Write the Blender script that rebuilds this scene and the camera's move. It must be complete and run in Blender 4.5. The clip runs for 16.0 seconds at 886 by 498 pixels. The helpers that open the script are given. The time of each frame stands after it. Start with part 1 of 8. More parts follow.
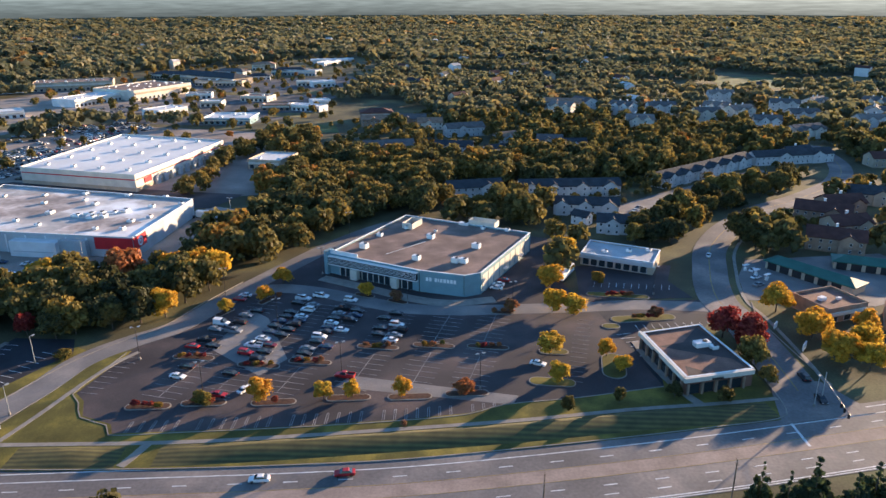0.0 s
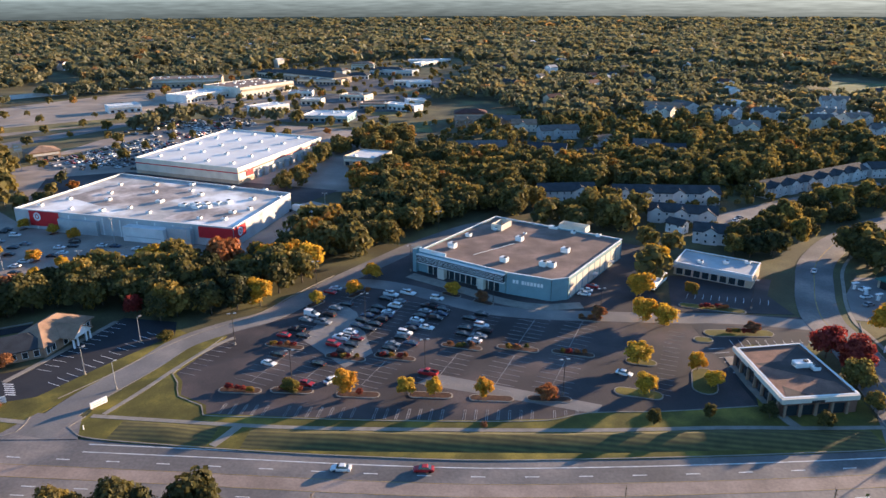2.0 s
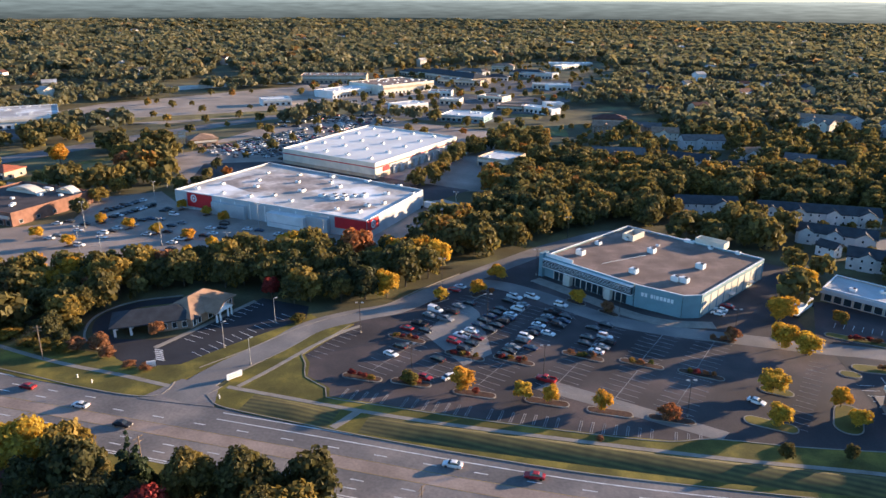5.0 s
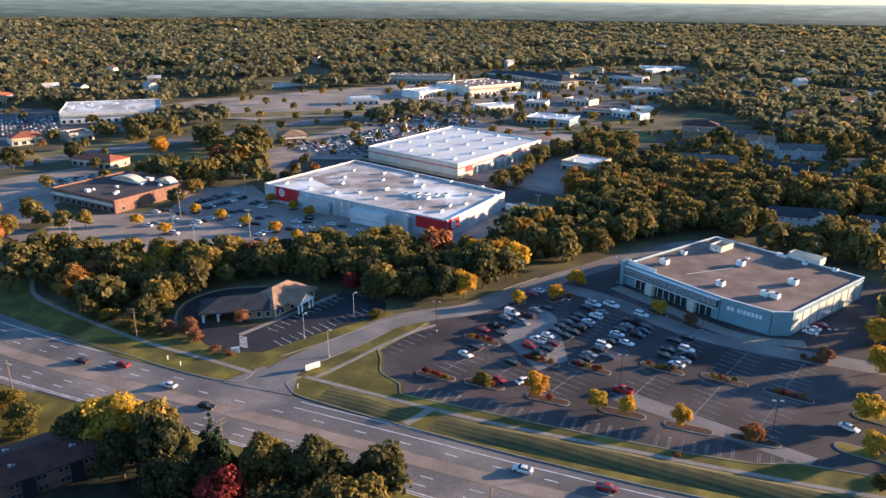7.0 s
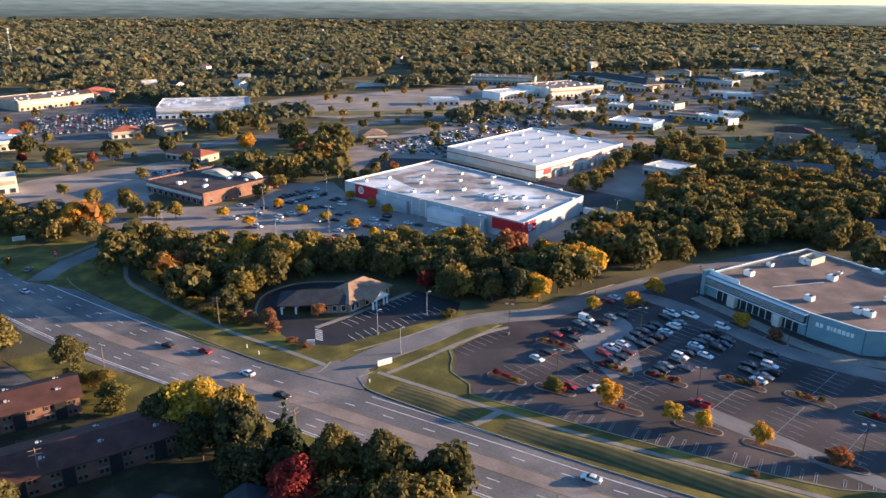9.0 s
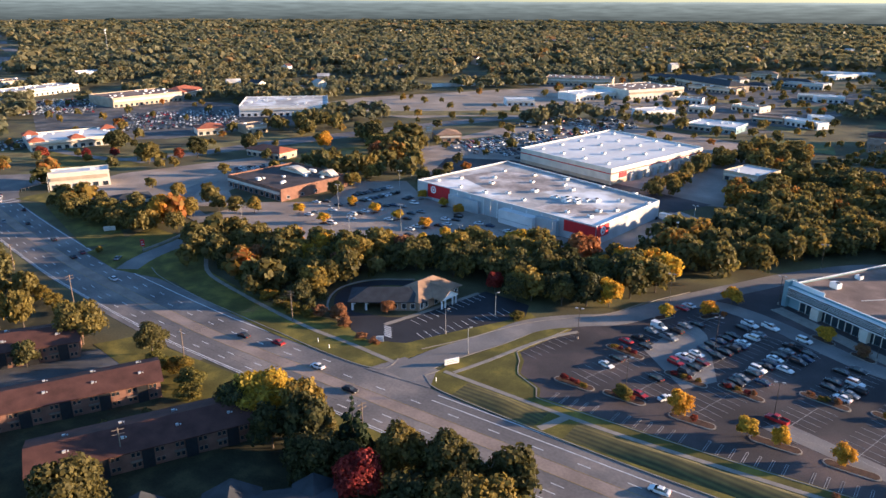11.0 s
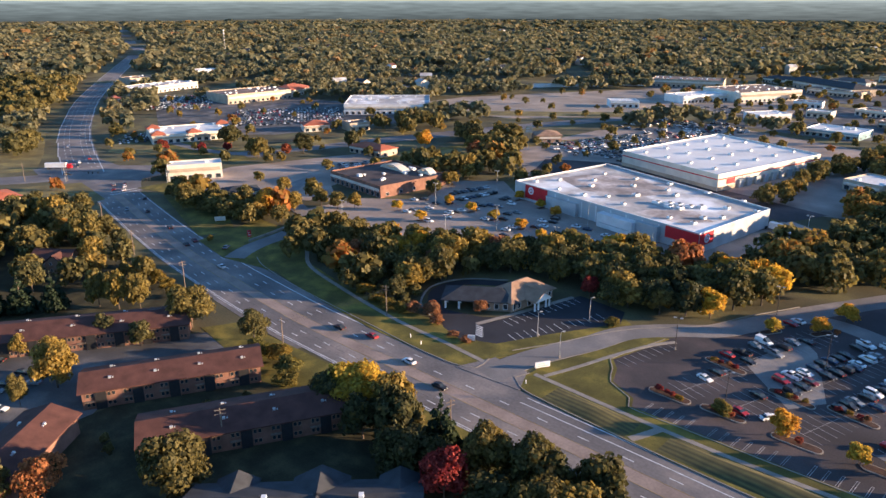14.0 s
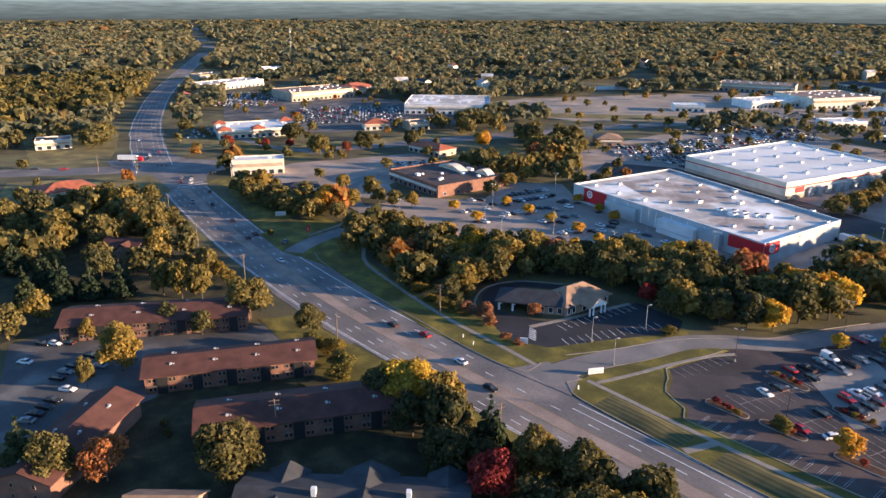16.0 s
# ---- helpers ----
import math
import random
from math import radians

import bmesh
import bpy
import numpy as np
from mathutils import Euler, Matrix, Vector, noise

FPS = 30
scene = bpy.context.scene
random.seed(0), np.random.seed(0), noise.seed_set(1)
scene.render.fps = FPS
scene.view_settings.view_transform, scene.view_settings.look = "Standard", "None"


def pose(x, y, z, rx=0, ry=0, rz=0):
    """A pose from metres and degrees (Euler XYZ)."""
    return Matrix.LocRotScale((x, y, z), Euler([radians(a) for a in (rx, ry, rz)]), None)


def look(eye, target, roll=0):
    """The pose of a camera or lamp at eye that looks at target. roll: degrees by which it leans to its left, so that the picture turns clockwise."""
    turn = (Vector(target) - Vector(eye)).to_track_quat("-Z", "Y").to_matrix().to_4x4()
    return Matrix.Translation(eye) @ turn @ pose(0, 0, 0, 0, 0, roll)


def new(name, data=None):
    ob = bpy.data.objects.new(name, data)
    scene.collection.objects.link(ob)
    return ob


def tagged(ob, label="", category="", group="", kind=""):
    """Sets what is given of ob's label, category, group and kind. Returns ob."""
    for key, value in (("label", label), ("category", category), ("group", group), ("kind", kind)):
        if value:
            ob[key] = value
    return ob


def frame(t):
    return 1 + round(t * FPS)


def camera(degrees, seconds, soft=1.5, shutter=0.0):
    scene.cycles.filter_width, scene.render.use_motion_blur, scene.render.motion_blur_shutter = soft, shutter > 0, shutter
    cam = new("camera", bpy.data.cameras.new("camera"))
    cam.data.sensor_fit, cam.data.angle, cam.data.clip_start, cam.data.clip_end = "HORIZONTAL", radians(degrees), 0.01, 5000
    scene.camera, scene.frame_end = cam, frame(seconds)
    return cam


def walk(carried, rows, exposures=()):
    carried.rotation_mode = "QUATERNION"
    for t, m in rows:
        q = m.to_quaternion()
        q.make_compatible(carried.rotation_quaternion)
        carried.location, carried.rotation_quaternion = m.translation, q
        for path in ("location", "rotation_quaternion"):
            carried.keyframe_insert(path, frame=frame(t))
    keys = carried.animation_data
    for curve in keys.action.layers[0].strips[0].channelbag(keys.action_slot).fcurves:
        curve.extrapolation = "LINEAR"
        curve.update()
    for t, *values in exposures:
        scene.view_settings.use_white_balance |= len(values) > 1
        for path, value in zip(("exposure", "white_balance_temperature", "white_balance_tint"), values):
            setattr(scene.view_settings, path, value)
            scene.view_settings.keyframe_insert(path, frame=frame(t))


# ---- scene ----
# The camera hangs at one place, high over the verge, and pans to its left.
EYE = (0.0, 0.0, 100.0)
TURNS = [  # seconds, yaw, pitch, roll
    (0.0, 0.016, -19.486, -0.212), (0.5, 1.909, -19.459, -0.277), (1.0, 3.801, -19.432, -0.295),
    (1.5, 5.685, -19.405, -0.275), (2.0, 7.557, -19.377, -0.225), (2.5, 9.412, -19.350, -0.153),
    (3.0, 11.249, -19.324, -0.065), (3.5, 13.066, -19.300, 0.032), (4.0, 14.861, -19.276, 0.133),
    (4.5, 16.633, -19.255, 0.232), (5.0, 18.384, -19.235, 0.326), (5.5, 20.111, -19.218, 0.411),
    (6.0, 21.816, -19.202, 0.483), (6.5, 23.498, -19.189, 0.541), (7.0, 25.158, -19.179, 0.582),
    (7.5, 26.796, -19.170, 0.606), (8.0, 28.410, -19.164, 0.611), (8.5, 30.001, -19.160, 0.599),
    (9.0, 31.569, -19.158, 0.569), (9.5, 33.111, -19.157, 0.524), (10.0, 34.628, -19.158, 0.464),
    (10.5, 36.119, -19.161, 0.394), (11.0, 37.581, -19.164, 0.316), (11.5, 39.014, -19.168, 0.233),
    (12.0, 40.415, -19.172, 0.152), (12.5, 41.785, -19.176, 0.076), (13.0, 43.121, -19.179, 0.012),
    (13.5, 44.424, -19.181, -0.034), (14.0, 45.691, -19.182, -0.055), (14.5, 46.924, -19.179, -0.043),
    (15.0, 48.124, -19.174, 0.010), (15.5, 49.292, -19.165, 0.114), (16.0, 50.430, -19.152, 0.278),
]
cam = camera(64.030, 16.0)
walk(cam, [(t, pose(*EYE) @ pose(0, 0, 0, 0, 0, yaw) @ pose(0, 0, 0, 90 + pitch) @ pose(0, 0, 0, 0, 0, roll)) for t, yaw, pitch, roll in TURNS],
     exposures=[(0.0, 1.30, 6120, 11), (16.0, 1.24, 6150, 14)])

# ---- light ----
SUN_AZ, SUN_EL = 49.0, 8.8  # degrees from +y towards +x, and above the horizon
sun_way = Vector((math.sin(radians(SUN_AZ)) * math.cos(radians(SUN_EL)), math.cos(radians(SUN_AZ)) * math.cos(radians(SUN_EL)), math.sin(radians(SUN_EL))))
sun = new("sun", bpy.data.lights.new("sun", "SUN"))
sun.data.energy, sun.data.angle, sun.data.color = 6.6, radians(0.8), (1.0, 0.70, 0.43)
sun.matrix_world = look(sun_way * 900, (0, 0, 0))
world = bpy.data.worlds.new("evening_sky")
scene.world = world
world.use_nodes = True
wn = world.node_tree
sky = wn.nodes.new("ShaderNodeTexSky")
sky.sky_type, sky.sun_disc = "NISHITA", False
sky.sun_elevation, sky.sun_rotation = radians(SUN_EL), radians(SUN_AZ)
sky.air_density, sky.dust_density, sky.ozone_density = 1.0, 0.3, 4.0
wn.links.new(sky.outputs[0], wn.nodes["Background"].inputs[0])
wn.nodes["Background"].inputs[1].default_value = 0.15


# ---- materials ----
def mat(name, base, rough=0.8, metal=0.0, var=0.25, scale=1.0, fine=8.0, bump=0.15, tint=None, spec=0.3, coat=0.0, per_object=0.0):
    """A surface of one base colour with stains at a large and grain at a fine scale (both in metres), and relief."""
    m = bpy.data.materials.new(name)
    m.use_nodes = True
    nt = m.node_tree
    bsdf = nt.nodes["Principled BSDF"]
    bsdf.inputs["Roughness"].default_value, bsdf.inputs["Metallic"].default_value = rough, metal
    bsdf.inputs["Specular IOR Level"].default_value, bsdf.inputs["Coat Weight"].default_value = spec, coat
    geo = nt.nodes.new("ShaderNodeNewGeometry")
    big, small = nt.nodes.new("ShaderNodeTexNoise"), nt.nodes.new("ShaderNodeTexNoise")
    big.inputs["Scale"].default_value, small.inputs["Scale"].default_value = 1.0 / scale, fine
    big.inputs["Detail"].default_value, small.inputs["Detail"].default_value = 5.0, 3.0
    for n in (big, small):
        nt.links.new(geo.outputs["Position"], n.inputs["Vector"])
    ramp = nt.nodes.new("ShaderNodeValToRGB")
    dark = tuple(c * (1 - var) for c in base)
    light = tuple(min(1.0, c * (1 + var)) for c in (tint or base))
    ramp.color_ramp.elements[0].position, ramp.color_ramp.elements[0].color = 0.3, (*dark, 1)
    ramp.color_ramp.elements[1].position, ramp.color_ramp.elements[1].color = 0.7, (*light, 1)
    mid = ramp.color_ramp.elements.new(0.5)
    mid.color = (*base, 1)
    nt.links.new(big.outputs["Fac"], ramp.inputs[0])
    mix = nt.nodes.new("ShaderNodeMix")
    mix.data_type, mix.blend_type = "RGBA", "OVERLAY"
    mix.inputs[0].default_value = min(1.0, var * 1.2)
    nt.links.new(ramp.outputs[0], mix.inputs[6])
    nt.links.new(small.outputs["Fac"], mix.inputs[7])
    out = mix.outputs[2]
    if per_object:
        info, hsv, rng = nt.nodes.new("ShaderNodeObjectInfo"), nt.nodes.new("ShaderNodeHueSaturation"), nt.nodes.new("ShaderNodeMapRange")
        rng.inputs["To Min"].default_value, rng.inputs["To Max"].default_value = 1 - per_object, 1 + per_object
        nt.links.new(info.outputs["Random"], rng.inputs["Value"])
        nt.links.new(rng.outputs[0], hsv.inputs["Value"])
        nt.links.new(out, hsv.inputs["Color"])
        out = hsv.outputs[0]
    nt.links.new(out, bsdf.inputs["Base Color"])
    if bump:
        b = nt.nodes.new("ShaderNodeBump")
        b.inputs["Strength"].default_value, b.inputs["Distance"].default_value = bump, 0.05
        nt.links.new(small.outputs["Fac"], b.inputs["Height"])
        nt.links.new(b.outputs[0], bsdf.inputs["Normal"])
    return m


def leaf_mat(name, stops, scatter=0.10, seed_by="object", low=0.6, high=1.35, gloss=0.012, through_light=0.42):
    """Foliage: the tree's own hue from its random number (or its hue attribute), leaf by leaf variation, light that comes through."""
    m = bpy.data.materials.new(name)
    m.use_nodes = True
    nt = m.node_tree
    nt.nodes.remove(nt.nodes["Principled BSDF"])
    diff, trans, mix = nt.nodes.new("ShaderNodeBsdfDiffuse"), nt.nodes.new("ShaderNodeBsdfTranslucent"), nt.nodes.new("ShaderNodeMixShader")
    mix.inputs[0].default_value = through_light
    geo = nt.nodes.new("ShaderNodeNewGeometry")
    if seed_by == "object":
        src = nt.nodes.new("ShaderNodeObjectInfo").outputs["Random"]
    else:
        attr = nt.nodes.new("ShaderNodeAttribute")
        attr.attribute_name = "hue"
        src = attr.outputs["Fac"]
    add = nt.nodes.new("ShaderNodeMath")
    add.operation = "MULTIPLY_ADD"
    nt.links.new(geo.outputs["Random Per Island"], add.inputs[0])
    add.inputs[1].default_value = scatter * 2
    nt.links.new(src, add.inputs[2])
    sub = nt.nodes.new("ShaderNodeMath")
    sub.operation = "SUBTRACT"
    sub.inputs[1].default_value = scatter
    nt.links.new(add.outputs[0], sub.inputs[0])
    ramp = nt.nodes.new("ShaderNodeValToRGB")
    els = ramp.color_ramp.elements
    els[0].position, els[0].color = stops[0][0], (*stops[0][1], 1)
    els[1].position, els[1].color = stops[-1][0], (*stops[-1][1], 1)
    for p, c in stops[1:-1]:
        els.new(p).color = (*c, 1)
    nt.links.new(sub.outputs[0], ramp.inputs[0])
    hsv, rng = nt.nodes.new("ShaderNodeHueSaturation"), nt.nodes.new("ShaderNodeMapRange")
    rng.inputs["To Min"].default_value, rng.inputs["To Max"].default_value = low, high
    nt.links.new(geo.outputs["Random Per Island"], rng.inputs["Value"])
    nt.links.new(rng.outputs[0], hsv.inputs["Value"])
    nt.links.new(ramp.outputs[0], hsv.inputs["Color"])
    for s in (diff, trans):
        nt.links.new(hsv.outputs[0], s.inputs["Color"])
    nt.links.new(diff.outputs[0], mix.inputs[1])
    nt.links.new(trans.outputs[0], mix.inputs[2])
    # the waxy skin of the leaves
    sheen, wax = nt.nodes.new("ShaderNodeBsdfGlossy"), nt.nodes.new("ShaderNodeMixShader")
    facing, power, fac = nt.nodes.new("ShaderNodeLayerWeight"), nt.nodes.new("ShaderNodeMath"), nt.nodes.new("ShaderNodeMath")
    facing.inputs["Blend"].default_value, power.operation, fac.operation = 0.5, "POWER", "MULTIPLY_ADD"
    power.inputs[1].default_value, fac.inputs[1].default_value, fac.inputs[2].default_value = 3.0, gloss * 2, gloss
    sheen.inputs["Roughness"].default_value = 0.65
    nt.links.new(facing.outputs["Facing"], power.inputs[0])
    nt.links.new(power.outputs[0], fac.inputs[0])
    nt.links.new(fac.outputs[0], wax.inputs[0])
    nt.links.new(mix.outputs[0], wax.inputs[1])
    nt.links.new(sheen.outputs[0], wax.inputs[2])
    nt.links.new(wax.outputs[0], nt.nodes["Material Output"].inputs["Surface"])
    return m


GREEN, OLIVE, RUST = (0.080, 0.079, 0.031), (0.165, 0.134, 0.041), (0.34, 0.125, 0.030)
M = {
    "ground": mat("woodland_floor", (0.095, 0.085, 0.042), 0.95, var=0.4, scale=30, fine=1.5, tint=(0.125, 0.115, 0.048)),
    "grass": mat("mown_grass", (0.116, 0.102, 0.022), 0.95, var=0.38, scale=9, fine=3.0, tint=(0.190, 0.148, 0.028)),
    "field_grass": mat("lush_field_grass", (0.10, 0.125, 0.040), 0.95, var=0.25, scale=25, fine=2.0, tint=(0.13, 0.15, 0.05)),
    "asphalt": mat("lot_asphalt", (0.058, 0.049, 0.049), 0.85, var=0.40, scale=24, fine=2.5, tint=(0.090, 0.067, 0.061)),
    "asphalt_mid": mat("greying_yard_asphalt", (0.092, 0.089, 0.086), 0.85, var=0.3, scale=14, fine=2.5, tint=(0.15, 0.14, 0.13)),
    "asphalt_new": mat("sealed_asphalt", (0.032, 0.032, 0.036), 0.8, var=0.25, scale=10, fine=3),
    # worn tan asphalt, low warm sunlight put into the colour
    "asphalt_tan": mat("sunlit_tan_asphalt", (0.285, 0.235, 0.195), 0.85, var=0.24, scale=20, fine=2.0, tint=(0.335, 0.27, 0.22)),
    "asphalt_old": mat("worn_asphalt", (0.195, 0.182, 0.170), 0.85, var=0.24, scale=16, fine=2.5, tint=(0.235, 0.208, 0.182)),
    "road": mat("road_surface", (0.162, 0.148, 0.140), 0.8, var=0.30, scale=18, fine=1.2, tint=(0.215, 0.184, 0.160)),
    "turn_lane": mat("concrete_turn_lane", (0.29, 0.225, 0.185), 0.85, var=0.25, scale=8, fine=1.5),
    # mall lot: sunlight on the asphalt painted as a pale tan
    "pale_lot": mat("sunlit_pale_asphalt", (0.30, 0.25, 0.20), 0.9, var=0.22, scale=30, fine=1.0, tint=(0.36, 0.29, 0.23)),
    "dry_grass": mat("dry_autumn_grass", (0.17, 0.14, 0.055), 0.95, var=0.35, scale=12, fine=2.0, tint=(0.22, 0.18, 0.06)),
    "concrete": mat("kerb_concrete", (0.27, 0.24, 0.20), 0.9, var=0.2, scale=3, fine=3),
    "paint": mat("white_road_paint", (0.62, 0.62, 0.60), 0.7, var=0.3, scale=2, fine=3, bump=0.05),
    "faded": mat("faded_stall_paint", (0.27, 0.26, 0.25), 0.8, var=0.45, scale=3, fine=2, bump=0.05),
    "yellow_paint": mat("yellow_road_paint", (0.30, 0.215, 0.09), 0.7, var=0.3, scale=3, fine=3, bump=0.05),
    "mulch": mat("mulch_bed", (0.075, 0.040, 0.026), 0.95, var=0.4, scale=1.5, fine=4),
    "roof_tan": mat("gravel_ballast_roof", (0.198, 0.142, 0.118), 0.95, var=0.28, scale=9, fine=2, tint=(0.240, 0.170, 0.138)),
    "roof_white": mat("white_membrane_roof", (0.68, 0.685, 0.665), 0.75, var=0.10, scale=25, fine=0.8, bump=0.05),
    "roof_stain": mat("weathered_white_membrane", (0.47, 0.445, 0.415), 0.8, var=0.36, scale=22, fine=0.3, tint=(0.66, 0.665, 0.65), bump=0.05),
    "roof_dark": mat("black_membrane_roof", (0.070, 0.055, 0.052), 0.85, var=0.3, scale=5, fine=2),
    "roof_brown": mat("brown_membrane_patch", (0.21, 0.115, 0.085), 0.9, var=0.3, scale=4, fine=2),
    "shingle_brown": mat("brown_shingles", (0.092, 0.040, 0.031), 0.9, var=0.25, scale=3, fine=5, bump=0.4),
    "shingle_grey": mat("grey_shingles", (0.046, 0.050, 0.055), 0.9, var=0.25, scale=3, fine=5, bump=0.4),
    "shingle_weathered": mat("weathered_grey_brown_shingles", (0.125, 0.112, 0.105), 0.9, var=0.25, scale=3, fine=5, bump=0.4),
    "shingle_pale": mat("pale_tan_shingles", (0.21, 0.175, 0.15), 0.9, var=0.25, scale=3, fine=5, bump=0.4),
    "shingle_orange": mat("weathered_and_sunlit_tan_shingles", (0.30, 0.19, 0.125), 0.9, var=0.25, scale=3, fine=5, bump=0.4),
    "shingle_red": mat("red_tile_roof", (0.36, 0.11, 0.06), 0.85, var=0.25, scale=3, fine=5, bump=0.4),
    "shingle_green": mat("green_metal_roof", (0.035, 0.125, 0.095), 0.5, metal=0.1, var=0.2, scale=5, fine=3),
    "wall_blue": mat("pale_blue_grey_stucco", (0.20, 0.315, 0.345), 0.9, var=0.12, scale=5, fine=3),
    "wall_cream": mat("cream_stucco", (0.66, 0.60, 0.50), 0.9, var=0.14, scale=6, fine=3),
    "wall_tan": mat("tan_masonry", (0.46, 0.37, 0.27), 0.9, var=0.18, scale=6, fine=3),
    "wall_white": mat("white_siding", (0.72, 0.71, 0.69), 0.85, var=0.12, scale=5, fine=3),
    "wall_grey": mat("grey_block_wall", (0.44, 0.45, 0.45), 0.9, var=0.15, scale=8, fine=2),
    "brick": mat("red_brown_brick", (0.225, 0.115, 0.080), 0.9, var=0.25, scale=3, fine=9, bump=0.4),
    "brick_tan": mat("tan_brick", (0.34, 0.225, 0.155), 0.9, var=0.25, scale=3, fine=9, bump=0.4),
    "red": mat("red_panel", (0.56, 0.020, 0.028), 0.5, var=0.10, scale=3, fine=3, bump=0.0),
    "white": mat("white_trim_paint", (0.78, 0.78, 0.76), 0.6, var=0.08, scale=4, fine=3, bump=0.03),
    "metal": mat("galvanised_metal", (0.56, 0.56, 0.55), 0.5, metal=0.35, var=0.15, scale=2, fine=5, bump=0.05),
    "pole": mat("bronze_pole_metal", (0.075, 0.065, 0.060), 0.5, metal=0.4, var=0.15, scale=2, fine=5, bump=0.05),
    "pale_pole": mat("grey_pole_metal", (0.42, 0.42, 0.41), 0.5, metal=0.4, var=0.15, scale=2, fine=5, bump=0.05),
    "timber": mat("weathered_timber", (0.19, 0.145, 0.11), 0.9, var=0.3, scale=1, fine=9, bump=0.4),
    "glass": mat("dark_window_glass", (0.030, 0.040, 0.048), 0.08, var=0.2, scale=6, fine=0.5, bump=0.0, spec=0.6),
    "lens": mat("lamp_lens", (0.62, 0.62, 0.58), 0.3, var=0.05, bump=0.0),
    "tail": mat("red_tail_lens", (0.42, 0.016, 0.014), 0.3, var=0.05, bump=0.0),
    "tyre": mat("black_rubber", (0.022, 0.022, 0.023), 0.8, var=0.2, bump=0.1),
    "bark": mat("grey_brown_bark", (0.115, 0.088, 0.066), 0.95, var=0.35, scale=0.8, fine=7, bump=0.5),
    "black": mat("black_plastic", (0.025, 0.025, 0.026), 0.6, var=0.2, bump=0.05),
    "band_glass": mat("dark_ribbon_glazing", (0.022, 0.028, 0.034), 0.4, var=0.2, scale=6, fine=0.5, bump=0.0, spec=0.25),
    # lawn with the shade of trees and blocks put into a darker colour
    "shade_lawn": mat("tree_shaded_lawn", (0.042, 0.039, 0.018), 0.95, var=0.4, scale=6, fine=2.0, tint=(0.058, 0.050, 0.022)),
    "roof_rust": mat("dust_stained_membrane", (0.40, 0.345, 0.31), 0.85, var=0.4, scale=12, fine=0.4, tint=(0.54, 0.50, 0.47), bump=0.05),
    "wire": mat("dark_cable", (0.05, 0.05, 0.05), 0.6, var=0.1, bump=0.0),
    "siding": mat("weathered_pale_siding", (0.60, 0.58, 0.55), 0.85, var=0.15, scale=5, fine=3),
    "woods_rich": leaf_mat("olive_and_gold_woods_leaves", ((0.0, GREEN), (0.4, OLIVE), (0.7, (0.19, 0.145, 0.040)), (0.9, (0.31, 0.20, 0.042)), (1.0, RUST)), 0.10, "hue", 0.65, 1.3),
    "leaf_green": leaf_mat("green_turning_leaves", ((0.0, GREEN), (0.45, OLIVE), (0.8, (0.235, 0.172, 0.040)), (1.0, (0.30, 0.20, 0.042)))),
    "leaf_dark": leaf_mat("dark_green_leaves", ((0.0, (0.046, 0.050, 0.020)), (0.6, (0.092, 0.082, 0.026)), (1.0, (0.16, 0.118, 0.03)))),
    "leaf_gold": leaf_mat("golden_autumn_leaves", ((0.0, (0.44, 0.30, 0.040)), (0.5, (0.60, 0.365, 0.036)), (1.0, (0.55, 0.27, 0.032)))),
    "leaf_red": leaf_mat("crimson_autumn_leaves", ((0.0, (0.20, 0.030, 0.026)), (0.5, (0.30, 0.042, 0.034)), (1.0, (0.30, 0.085, 0.040)))),
    "leaf_rust": leaf_mat("russet_autumn_leaves", ((0.0, (0.25, 0.120, 0.060)), (0.5, (0.33, 0.145, 0.060)), (1.0, (0.37, 0.135, 0.045)))),
    "leaf_bush": leaf_mat("low_shrub_leaves", ((0.0, (0.065, 0.080, 0.022)), (0.5, (0.19, 0.145, 0.03)), (1.0, (0.32, 0.19, 0.03)))),
    "needle": leaf_mat("dark_conifer_needles", ((0.0, (0.026, 0.045, 0.022)), (1.0, (0.065, 0.080, 0.032))), 0.2),
    # far woods: leaves paler and greyer, distance haze put into their colour
    "woods": leaf_mat("hazed_mixed_woods_leaves", ((0.0, (0.098, 0.110, 0.060)), (0.35, (0.158, 0.150, 0.072)), (0.65, (0.215, 0.180, 0.076)), (0.88, (0.31, 0.215, 0.068)), (1.0, (0.32, 0.175, 0.068))), 0.05, "hue", 0.85, 1.15, 0.026, 0.50),
}
# mower stripes on the bank: alternate light and dark bands along the road
nt = bpy.data.materials.new("striped_mown_grass")
nt.use_nodes = True
M["striped"], nt = nt, nt.node_tree
geo, wave, ramp, speck, mixer = (nt.nodes.new(k) for k in ("ShaderNodeNewGeometry", "ShaderNodeTexWave", "ShaderNodeValToRGB", "ShaderNodeTexNoise", "ShaderNodeMix"))
wave.bands_direction = "Y"
wave.inputs["Scale"].default_value, wave.inputs["Distortion"].default_value, wave.inputs["Detail Scale"].default_value = 0.20, 2.2, 0.15
speck.inputs["Scale"].default_value, speck.inputs["Detail"].default_value = 0.35, 6.0
ramp.color_ramp.elements[0].color, ramp.color_ramp.elements[1].color = (0.060, 0.055, 0.019, 1), (0.125, 0.106, 0.031, 1)
mixer.data_type, mixer.blend_type = "RGBA", "OVERLAY"
mixer.inputs[0].default_value = 0.6
nt.links.new(geo.outputs["Position"], wave.inputs["Vector"])
nt.links.new(geo.outputs["Position"], speck.inputs["Vector"])
nt.links.new(wave.outputs["Fac"], ramp.inputs[0])
nt.links.new(ramp.outputs[0], mixer.inputs[6])
nt.links.new(speck.outputs["Fac"], mixer.inputs[7])
